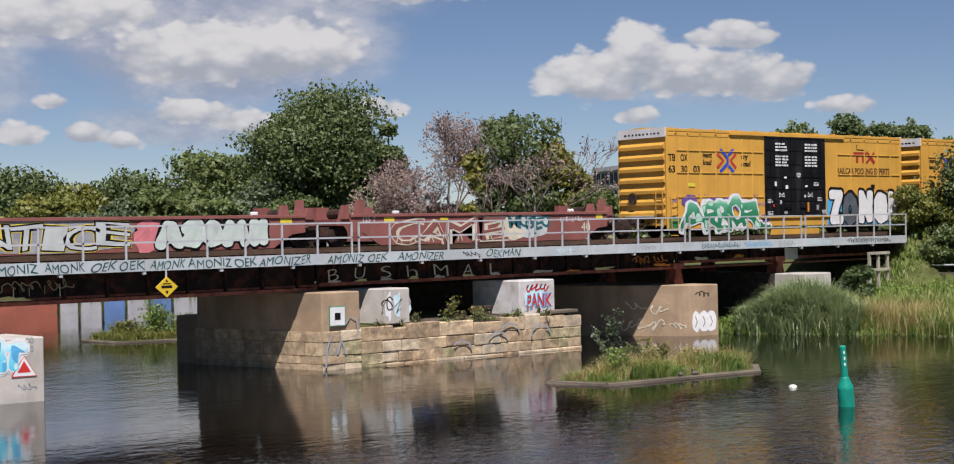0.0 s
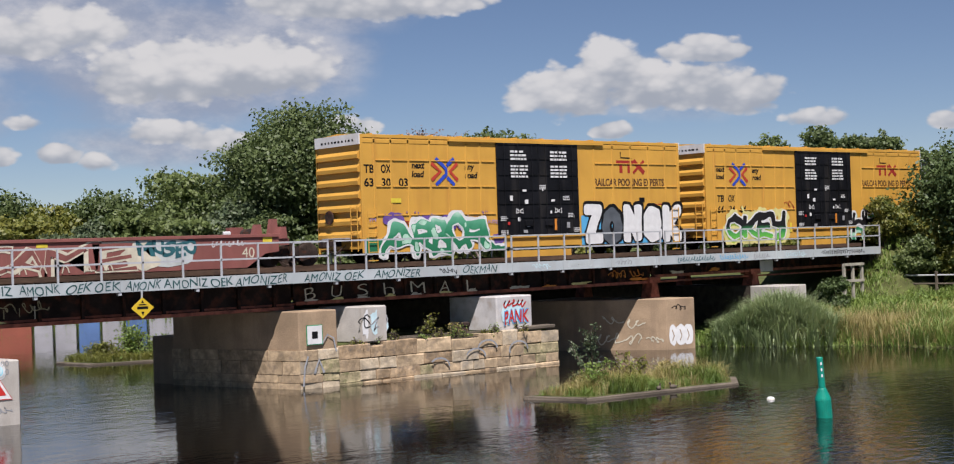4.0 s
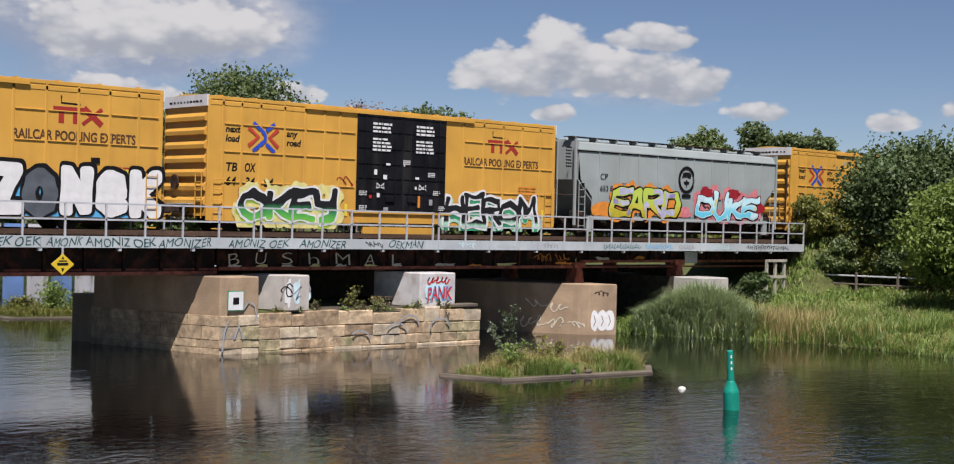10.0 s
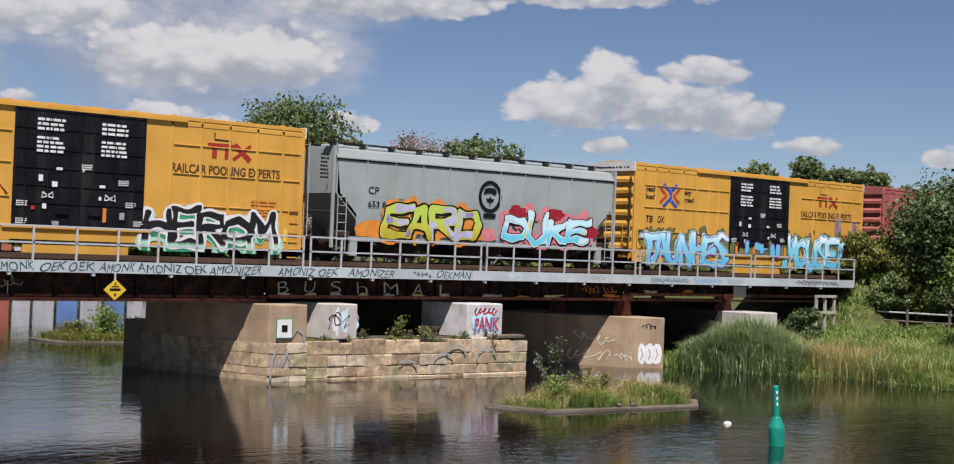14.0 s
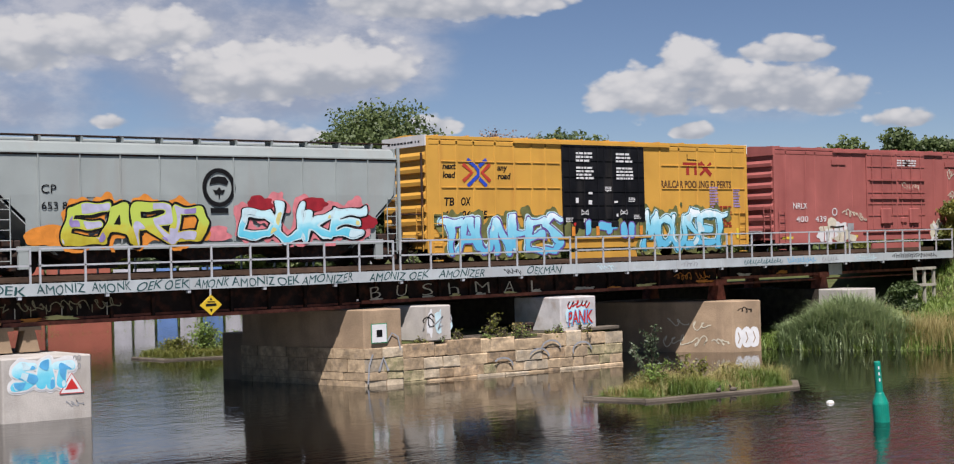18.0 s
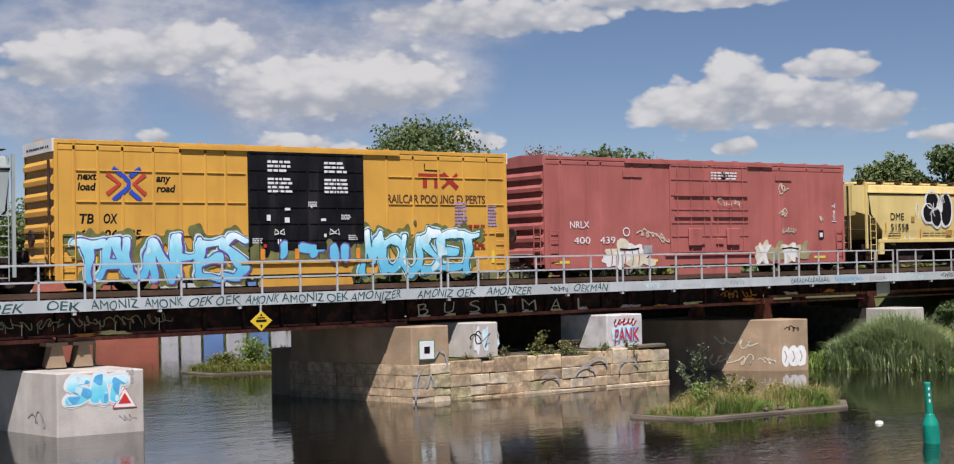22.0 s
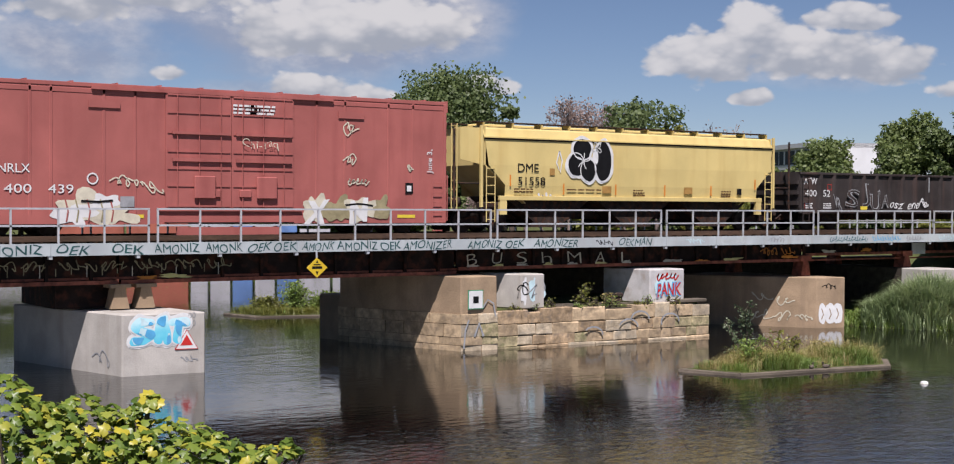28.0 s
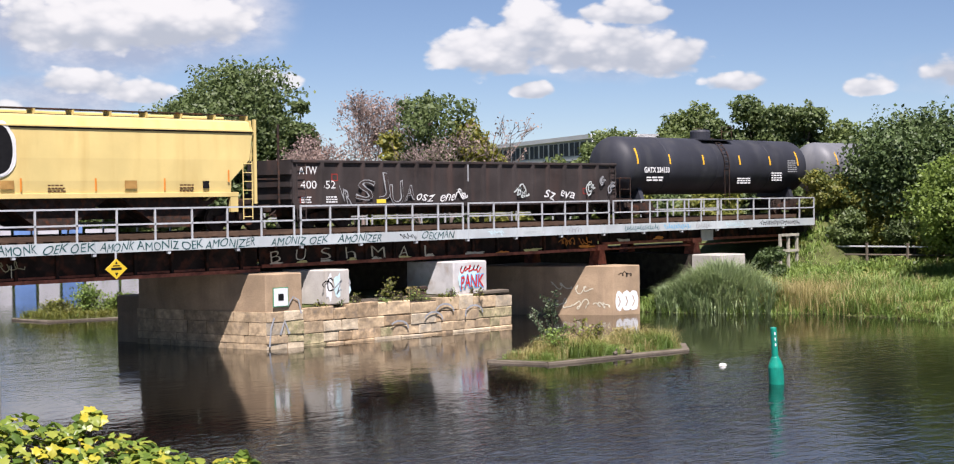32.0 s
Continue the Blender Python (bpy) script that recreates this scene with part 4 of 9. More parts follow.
def truck(parent, x, wheels, spacing=1.75):
    """A two-axle truck under a car at x."""
    for y in (-1.0, 1.0):
        bm = bmesh.new()
        prism([(x - spacing / 2 - 0.25, 0.40), (x - spacing / 2 - 0.2, 0.58), (x - 0.35, 0.72), (x + 0.35, 0.72), (x + spacing / 2 + 0.2, 0.58), (x + spacing / 2 + 0.25, 0.40),
               (x + 0.45, 0.22), (x - 0.45, 0.22)], y - 0.07, y + 0.07, "y", bm=bm)
        part("side_frame", bm, "undercarriage", parent)
        bm = bmesh.new()
        for dx in (-0.16, 0.0, 0.16):
            rod((x + dx, y * 1.03, 0.26), (x + dx, y * 1.03, 0.58), 0.065, bm=bm, seg=8)
        part("spring", bm, "undercarriage", parent)
    part("bolster", box(x - 0.2, -1.2, 0.45, x + 0.2, 1.2, 0.8), "undercarriage", parent)
    for dx in (-spacing / 2, spacing / 2):
        bm = bmesh.new()
        for s in (-1, 1):
            prof = [(0.10, -0.06), (0.40, -0.06), (0.455, -0.05), (0.46, 0.05), (0.50, 0.055), (0.50, 0.085), (0.40, 0.09), (0.36, 0.03), (0.12, 0.03)]
            ring = bmesh.new()
            lathe(prof, 22, bm=ring, m=Matrix.Translation((0, 0.76 * s, 0)) @ Matrix.Rotation(math.pi / 2 * s, 4, "X"))
            tmp = bpy.data.meshes.new("w")
            ring.to_mesh(tmp)
            ring.free()
            bm.from_mesh(tmp)
            bpy.data.meshes.remove(tmp)
        rod((0, -1.05, 0), (0, 1.05, 0), 0.085, bm=bm, seg=10)
        for k in range(4):
            a = k * math.pi / 2
            for s in (-1, 1):
                box(-0.02, -0.01, 0.14, 0.02, 0.01, 0.34, bm=bm, m=Matrix.Translation((0, s * 0.83, 0)) @ Matrix.Rotation(a, 4, "Y"))
        w = part("wheelset", bm, "wheel_steel", parent)
        w.matrix_basis = pose(x + dx, 0, 0.46)
        wheels.append((w, x + dx))


def coupler(parent, x, way):
    bm = box(x, -0.09, 0.72, x + way * 0.75, 0.09, 0.95, 0.02) if way > 0 else box(x - 0.75, -0.09, 0.72, x, 0.09, 0.95, 0.02)
    k = x + way * 0.8
    box(k - 0.16, -0.2, 0.66, k + 0.16, 0.2, 1.0, 0.05, bm=bm)
    part("coupler", bm, "undercarriage", parent)
    bm = rod((x + way * 0.05, -0.45, 0.75), (x + way * 0.55, -0.4, 0.42), 0.03)
    rod((x + way * 0.55, -0.4, 0.42), (x + way * 0.95, -0.35, 0.6), 0.03, bm=bm)
    part("air_hose", bm, "undercarriage", parent)


def ladder(parent, x, y, z0, z1, wide, material, face="y", steps=0.36, name="ladder"):
    bm = bmesh.new()
    n = int((z1 - z0) / steps)
    for s in (-1, 1):
        if face == "y":
            rod((x + s * wide / 2, y, z0), (x + s * wide / 2, y, z1), 0.022, bm=bm, seg=6)
        else:
            rod((x, y + s * wide / 2, z0), (x, y + s * wide / 2, z1), 0.022, bm=bm, seg=6)
    for i in range(n + 1):
        z = z0 + 0.1 + (z1 - z0 - 0.2) * i / max(1, n)
        if face == "y":
            rod((x - wide / 2, y, z), (x + wide / 2, y, z), 0.016, bm=bm, seg=6)
        else:
            rod((x, y - wide / 2, z), (x, y + wide / 2, z), 0.016, bm=bm, seg=6)
    return part(name, bm, material, parent)


def strip(parent, x, z, w, h, y, material, name="reflector"):
    return part(name, box(x, y - 0.006, z, x + w, y, z + h), material, parent)


YS = -1.56  # outer side sheet of the house cars
LEN = 18.74


def boxcar(label, off, body, doors, white_end, seams, dx=(7.05, 11.95), two_tone=True):
    e = thing("boxcar", label, "railway car", (0, 0, ZR), "train cars")
    wheels = []
    zb, zt = 0.42, 5.18
    # body shell in its pieces
    y = YS
    part("side_sheet", box(0.06, y + 0.012, zb + 0.1, LEN - 0.06, y + 0.10, zt - 0.12), body, e)
    part("far_side", box(0.06, -y - 0.10, zb + 0.1, LEN - 0.06, -y - 0.03, zt - 0.12), body, e)
    part("floor", box(0.05, y + 0.1, 0.95, LEN - 0.05, -y - 0.1, 1.1), "undercarriage", e)
    roof = prism([(y - 0.01, zt - 0.14), (y - 0.01, zt - 0.02), (y + 0.12, zt + 0.0), (0, zt + 0.10), (-y - 0.12, zt), (-y + 0.01, zt - 0.02), (-y + 0.01, zt - 0.14)], 0, LEN, "x")
    part("roof", roof, body, e)
    for i in range(12):
        x = 0.8 + i * (LEN - 1.6) / 11
        part("roof_seam", box(x - 0.04, y + 0.3, zt - 0.02, x + 0.04, -y - 0.3, zt + 0.06), body, e)
    # corner and side posts
    for x in (0.0, LEN - 0.13):
        for s in (-1, 1):
            part("corner_post", box(x, s * 1.56 - 0.02, zb, x + 0.13, s * 1.56 + 0.05, zt - 0.1, 0.01), body, e)
    for x in seams:
        part("side_post", box(x - 0.05, y - 0.005, zb + 0.25, x + 0.05, y + 0.032, zt - 0.13, 0.012), body, e)
    for a, b in ((0.13, dx[0]), (dx[1], LEN - 0.13)):
        part("sill", box(a, y - 0.004, zb, b, y + 0.06, zb + 0.30), body, e)
        part("top_chord", box(a, y - 0.005, zt - 0.36, b, y + 0.032, zt - 0.2, 0.01), body, e)
        if two_tone:
            cuts = [q for q in seams if a < q < b] + [b]
            for q0, q1 in zip(cuts, cuts[1:]):
                for z in (4.12, 3.06, 1.90, 0.95):
                    part("side_rib", prism([(y - 0.028, z + 0.035), (y + 0.03, z + 0.045), (y + 0.03, z), (y - 0.03, z + 0.005)], q0 + 0.06, q1 - 0.06, "x"), body, e)
    part("door_sill", box(dx[0], y - 0.02, zb + 0.05, dx[1], y + 0.05, zb + 0.28), body, e)
    part("sill_step", box(dx[0] + 0.5, y + 0.05, 0.02, dx[1] - 0.5, y + 0.16, 0.30), body, e)
    # doors
    mid = (dx[0] + dx[1]) / 2
    for a, b in ((dx[0] + 0.03, mid - 0.01), (mid + 0.01, dx[1] - 0.03)):
        d = part("door", box(a, y - 0.055, 0.98, b, y - 0.02, 5.0), doors, e, "black sliding door" if doors == "car_black" else "")
        bm = bmesh.new()
        for z in (1.04, 1.75, 2.35, 2.95, 3.6, 4.3, 4.92):
            box(a + 0.06, y - 0.085, z - 0.03, b - 0.06, y - 0.055, z + 0.03, bm=bm)
        part("door_rib", bm, doors, d)
        bm = bmesh.new()
        for k in range(3):
            x = a + (b - a) * (k + 0.5) / 3
            rod((x, y - 0.10, 1.0), (x, y - 0.10, 4.95), 0.018, bm=bm, seg=6)
        part("lock_rod", bm, doors, d)
        part("lock_box", box(mid - 0.9 if b < mid + 0.1 else mid + 0.3, y - 0.13, 1.35, mid - 0.45 if b < mid + 0.1 else mid + 0.75, y - 0.05, 1.62, 0.02), doors, d)
    part("door_track", box(dx[0] - 2.6, y - 0.09, zt - 0.22, dx[1] + 1.6, y - 0.02, zt - 0.11), body, e)
    part("door_guide", box(dx[0] - 0.3, y - 0.08, 0.86, dx[1] + 0.3, y - 0.02, 0.95), body, e)
    # corrugated ends
    for x0, s in ((0.0, 1), (LEN, -1)):
        a, b = sorted((x0 + s * 0.03, x0 + s * 0.10))
        part("end_sheet", box(a, y + 0.05, 0.6, b, -y - 0.05, zt - 0.1), body, e)
        for k in range(7):
            z = 1.0 + k * 0.53
            pr = [(x0 + s * 0.03, z + 0.0), (x0 - s * 0.08, z + 0.04), (x0 - s * 0.09, z + 0.19), (x0 + s * 0.03, z + 0.34)]
            part("end_rib", prism(pr, y + 0.1, -y - 0.1, "y"), body, e)
        a, b = sorted((x0 - s * 0.06, x0 + s * 0.05))
        part("end_band", box(a, y - 0.005, zt - 0.42, b, -y + 0.005, zt + 0.02), white_end, e)
        ladder(e, x0 - s * 0.14, y + 0.35, 0.5, 2.3, 0.45, body, "x")
        ladder(e, x0 + s * 0.45, y - 0.09, 0.35, 2.1, 0.45, body)
        part("end_platform", box(min(x0, x0 - s * 0.35), -0.8, 1.02, max(x0, x0 - s * 0.35), 0.8, 1.06), "galvanised", e)
        part("hand_brake", rod((x0 - s * 0.10, 0.55, 1.9), (x0 - s * 0.16, 0.55, 1.9), 0.28, seg=16), "undercarriage", e)
        part("step", box(x0 + s * 0.45 - 0.22, y - 0.1, 0.10, x0 + s * 0.45 + 0.22, y - 0.02, 0.14), body, e)
        coupler(e, x0, -s)
    part("centre_sill", box(0.1, -0.25, 0.55, LEN - 0.1, 0.25, 0.95), "undercarriage", e)
    truck(e, 2.4, wheels)
    truck(e, LEN - 2.4, wheels)
    CARS.append((e, off, wheels))
    return e


YP = YS - 0.012  # painted letters stand just off the sheet, over the posts
YL = YS + 0.008  # on the sheet between the posts
YD = YS - 0.092  # on the doors


def arrows_logo(e, x, z, s):
    """Two arrows that bend away from each other, red inside and blue outside."""
    y = YP + 0.004
    w = 0.12 * s
    for name, pts, m2, k in (("logo_arrow", [(-0.04, 0.80), (0.32, 0.50), (-0.04, 0.18)], "paint_logo_red", 0), ("logo_arrow", [(1.04, 0.80), (0.72, 0.50), (1.04, 0.18)], "paint_logo_red", 0),
                             ("logo_stripe", [(0.13, 0.98), (0.46, 0.70), (0.56, 0.58), (0.56, 0.40), (0.46, 0.30), (0.13, 0.0)], "paint_blue", 1),
                             ("logo_stripe", [(0.60, 0.72), (0.90, 0.98)], "paint_blue", 1), ("logo_stripe", [(0.60, 0.28), (0.90, 0.0)], "paint_blue", 1)):
        part(name, stroke([(x + u * s, z + v * s * 0.88) for u, v in pts], w, y - 0.003 * k), m2, e)


def maker_mark(e, x, z, w, h):
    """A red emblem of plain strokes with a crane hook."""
    bm = bmesh.new()
    y = YL
    box(x, y - 0.004, z + h * 0.72, x + w * 0.64, y, z + h * 1.05, bm=bm)
    box(x + w * 0.11, y - 0.004, z, x + w * 0.22, y, z + h * 0.72, bm=bm)
    box(x + w * 0.40, y - 0.004, z, x + w * 0.51, y, z + h * 0.72, bm=bm)
    stroke([(x + w * 0.60, z), (x + w, z + h * 1.05)], 0.13, y - 0.004, bm=bm)
    stroke([(x + w * 0.62, z + h * 1.05), (x + w, z)], 0.22, y, bm=bm)
    part("emblem", bm, "paint_dark_red", e)
    part("hook", stroke([(x + w * 0.16, z + h * 1.75), (x + w * 0.16, z + h * 1.28), (x + w * 0.55, z + h * 1.25)], 0.06, y), "paint_black", e)


def house_writing(e, mark, number, seed, sx=0.0):
    """What is written on all three yellow cars."""
    rng = random.Random(seed)
    lettering("lettering", "next\nload", 0.36, (2.55 + sx, YL, 3.45), "paint_black", e, shear=0.15, grow=0.012)
    lettering("lettering", "any\nroad", 0.36, (5.35 + sx, YL, 3.42), "paint_black", e, shear=0.15, grow=0.012)
    arrows_logo(e, 3.62 + sx, 3.14, 1.28)
    z = 3.62 if number == "63 30 03" else 2.33
    x0 = 0.16 if z > 3 else 0.85
    for i, word in enumerate(mark.split()):
        lettering("car_mark", word, 0.46, (x0 + i * 0.84, YL, z), "paint_black", e, width=0.5, grow=0.012, shear=0.0 if z > 3 else 0.15)
    for i, word in enumerate(number.split()):
        lettering("car_number", word, 0.46, (x0 + i * 0.86, YL, z - 0.55), "paint_black", e, width=0.46, grow=0.012, shear=0.0 if z > 3 else 0.15)
    maker_mark(e, 14.45, 3.72, 1.85, 0.55)
    lettering("slogan", "RAILCAR POOLING EXPERTS", 0.47, (13.0, YL, 3.10), "paint_brown", e, width=4.65, grow=0.014)
    # door notices and plates
    mid = 9.5
    for k, (x, seed2) in enumerate(((7.85, 1), (10.2, 2))):
        small_print("door_notice", x, 4.55, 1.0, 3, 0.16, "paint_white", e, YD, seed * 10 + seed2)
        small_print("door_notice", x, 3.92, 1.0, 4, 0.15, "paint_white", e, YD, seed * 10 + seed2 + 4)
    for x, z, w, h, m2 in ((7.85, 2.42, 0.25, 0.36, "paint_white"), (8.55, 2.35, 0.32, 0.30, "paint_white"), (8.5, 2.86, 0.36, 0.15, "paint_white"), (10.15, 2.38, 0.34, 0.15, "paint_white"), (7.7, 1.48, 0.2, 0.2, "paint_red"), (8.1, 1.58, 0.24, 0.28, "paint_white"), (8.65, 1.38, 0.3, 0.26, "paint_grey"), (10.12, 1.86, 0.16, 0.2, "paint_white"), (10.0, 1.4, 0.12, 0.2, "paint_grey"), (11.0, 1.3, 0.3, 0.4, "paint_grey"), (8.6, 1.05, 0.4, 0.22, "paint_grey"), (9.55, 2.9, 0.1, 0.12, "paint_white")):
        x, z = x + rng.uniform(-0.12, 0.12), z + rng.uniform(-0.06, 0.06)
        part("plate", box(x, YD - 0.006, z, x + w * 0.62, YD, z + h * 0.62, 0.0), m2, e)
    for x in (8.3, 10.6):
        bm = bmesh.new()
        for u in (-1, 1):
            stroke([(x - 0.02 * u, 1.98), (x + 0.18 * u, 2.12), (x + 0.2 * u, 1.92), (x - 0.02 * u, 1.98)], 0.05, YD, bm=bm)
        tagged(part("door_mark", bm, "paint_white", e), kind="stuff")
    for i, (x, z) in enumerate(((7.2, 1.75), (7.2, 1.15), (9.5, 3.1), (10.9, 2.62), (11.2, 1.85), (11.5, 1.2))):
        small_print("stencil", x, z, 0.4, 3, 0.07, "paint_white", e, YD, seed * 7 + i)
    strip(e, 10.35, 1.15, 0.13, 0.5, YD, "paint_orange")
    small_print("stencil", 1.4, 1.62, 0.9, 3, 0.1, "paint_dark_red", e, YP, seed)
    small_print("stencil", 16.4, 2.2, 1.2, 8, 0.13, "paint_dark_red" if seed != 2 else "paint_orange", e, YP, seed + 3)
    for x in (1.3, 4.0, 6.5, 12.6, 15.2, 17.9):
        strip(e, x, 0.72, 0.14, 0.5, YP - 0.012, "paint_yellow")
    bm = bmesh.new()
    for k in range(10):
        box(-0.066, -1.2 + k * 0.24, 4.9, -0.060, -1.2 + k * 0.24 + rng.uniform(0.08, 0.2), 4.98, bm=bm)
    tagged(part("end_print", bm, "paint_black", e), kind="stuff")


def piece(e, word, x, z, w, h, layers, y=None, seed=0, wob=0.085, shear=0.0, slots=None):
    """A spray-painted word, letter by letter in layers: rows of material and growth, the widest first."""
    y = YP - 0.012 if y is None else y
    rnd = random.Random(seed)
    wide = [1.35 if c in "MW" else 0.6 if c == "I" else 1.0 for c in word]
    at = x
    for n, c in enumerate(word):
        k = w * wide[n] / sum(wide)
        x0, x1 = slots[n] if slots else (at, at + k)
        at += k
        lift, tilt = rnd.uniform(-0.05, 0.07) * h, rnd.uniform(-5, 5)
        for i, (material, grow) in enumerate(layers):
            g = grow * h
            me = text_mesh(c, h * 1.38, grow=g, width=(x1 - x0) * 1.02 + 1.6 * g, wob=wob, seed=seed + n, shear=shear).copy()
            ob = link("graffiti_letter", me, material, e)
            ob.matrix_basis = pose(x0 - 0.8 * g, y - 0.004 * i, z - g + lift, 0, tilt, 0)


# fat spray letters: the lines of each letter in a unit square
LINES = {
    "A": [[(0, 0), (0.40, 1), (0.62, 1), (1, 0)], [(0.22, 0.36), (0.80, 0.36)]],
    "B": [[(0.05, 0), (0.05, 1), (0.75, 0.94), (0.80, 0.62), (0.15, 0.52)], [(0.5, 0.52), (1, 0.34), (0.9, 0.04), (0.05, 0)]],
    "R": [[(0.05, 0), (0.05, 1), (0.82, 0.95), (0.88, 0.62), (0.15, 0.48)], [(0.42, 0.48), (1, 0)]],
    "O": [[(0.5, 1), (0.12, 0.82), (0, 0.5), (0.12, 0.16), (0.5, 0), (0.88, 0.16), (1, 0.5), (0.88, 0.82), (0.5, 1)]],
    "Z": [[(0, 1), (0.92, 1), (0.06, 0), (1, 0)]],
    "N": [[(0.04, 0), (0.06, 1), (0.90, 0.04), (0.96, 1)]],
    "E": [[(1, 1), (0.06, 0.94), (0, 0.05), (1, 0)], [(0.05, 0.5), (0.8, 0.54)]],
    "e": [[(0.08, 0.46), (0.95, 0.52), (0.82, 0.9), (0.45, 1), (0.06, 0.7), (0.06, 0.22), (0.45, 0), (1, 0.14)]],
    "K": [[(0.04, 0), (0.04, 1)], [(1, 1), (0.18, 0.46), (1, 0)]],
    "Y": [[(0, 1), (0.10, 0.55), (0.85, 0.5)], [(0.96, 1), (0.86, 0.1), (0.3, 0)]],
    "H": [[(0.04, 0), (0.06, 1)], [(0.95, 0), (0.92, 1)], [(0.05, 0.5), (0.95, 0.55)]],
    "M": [[(0, 0), (0.14, 1), (0.5, 0.35), (0.86, 1), (1, 0)]],
    "T": [[(0, 1), (1, 0.96)], [(0.5, 0.98), (0.46, 0)]],
    "U": [[(0.02, 1), (0.04, 0.2), (0.4, 0), (0.85, 0.12), (0.96, 1)]],
    "S": [[(0.95, 0.92), (0.4, 1), (0.04, 0.75), (0.5, 0.5), (0.95, 0.28), (0.6, 0), (0, 0.06)]],
    "D": [[(0.05, 0), (0.08, 1), (0.7, 0.9), (1, 0.5), (0.75, 0.08), (0.05, 0)]],
    "I": [[(0.5, 0), (0.5, 1)]],
}


def waver(x, z, seed, k=1.0):
    """A smooth uneven field between about -1 and 1."""
    a = seed * 1.7
    return 0.5 * np.sin(3.1 * k * x + a + 1.3 * np.sin(2.3 * k * z + a)) + 0.3 * np.sin(5.3 * k * z - 2.1 * k * x + 2 * a) + 0.25 * np.sin(8.7 * k * x + 3.1 * k * z + 3 * a)


def letter_field(ch, x0, x1, z0, z1, r, seed=0, warp=0.05, norm=2.0, lean=0.0):
    """Distance to a fat letter: below 0 inside its outline."""
    lines = [[(x0 + r + u * (x1 - x0 - 2 * r) + lean * (v - 0.5), z0 + r + v * (z1 - z0 - 2 * r)) for u, v in row] for row in LINES[ch]]

    def field(x, z):
        xx, zz = x + warp * waver(x, z, seed, 1.2), z + warp * waver(z, x, seed + 5, 1.2)
        best = np.full(x.shape, 9.0)
        for row in lines:
            for (ax, az), (bx, bz) in zip(row, row[1:]):
                dx, dz = bx - ax, bz - az
                u = np.clip(((xx - ax) * dx + (zz - az) * dz) / (dx * dx + dz * dz), 0, 1)
                ex, ez = np.abs(xx - ax - u * dx), np.abs(zz - az - u * dz)
                best = np.minimum(best, (ex ** norm + ez ** norm) ** (1 / norm))
        return best - r
    return field


def paint(name, field, x0, x1, z0, z1, material, parent, y, step=0.045, label=""):
    """A coat of paint wherever field(x, z) is below 0, cut along its outline, looking to -y."""
    xs, zs = np.arange(x0, x1 + step, step), np.arange(z0, z1 + step, step)
    gx, gz = np.meshgrid(xs, zs)
    val = field(gx, gz)
    ins = val < 0
    verts, faces, seen = [], [], {}

    def vert(px, pz):
        key = (round(px * 2000), round(pz * 2000))
        if key not in seen:
            seen[key] = len(verts)
            verts.append((px - x0, 0.0, pz - z0))
        return seen[key]

    count = ins[:-1, :-1].astype(int) + ins[1:, :-1] + ins[:-1, 1:] + ins[1:, 1:]
    for j in range(len(zs) - 1):
        i = 0
        while i < len(xs) - 1:
            if count[j, i] == 4:
                k = i
                while k < len(xs) - 1 and count[j, k] == 4:
                    k += 1
                faces.append([vert(xs[i], zs[j]), vert(xs[k], zs[j]), vert(xs[k], zs[j + 1]), vert(xs[i], zs[j + 1])])
                i = k
                continue
            if count[j, i]:
                ring = []
                corner = ((i, j), (i + 1, j), (i + 1, j + 1), (i, j + 1))
                for (a, b), (c, d) in zip(corner, corner[1:] + corner[:1]):
                    f0, f1 = val[b, a], val[d, c]
                    if f0 < 0:
                        ring.append(vert(xs[a], zs[b]))
                    if (f0 < 0) != (f1 < 0):
                        t = f0 / (f0 - f1)
                        ring.append(vert(xs[a] + t * (xs[c] - xs[a]), zs[b] + t * (zs[d] - zs[b])))
                ring = [v for n, v in enumerate(ring) if v != ring[n - 1]]
                if len(ring) > 2 and len(set(ring)) == len(ring):
                    faces.append(ring)
            i += 1
    if not faces:
        return None
    me = bpy.data.meshes.new(name)
    me.from_pydata(verts, [], faces)
    ob = link(name, me, material, parent, label)
    ob.matrix_basis = pose(x0, y, z0)
    return ob


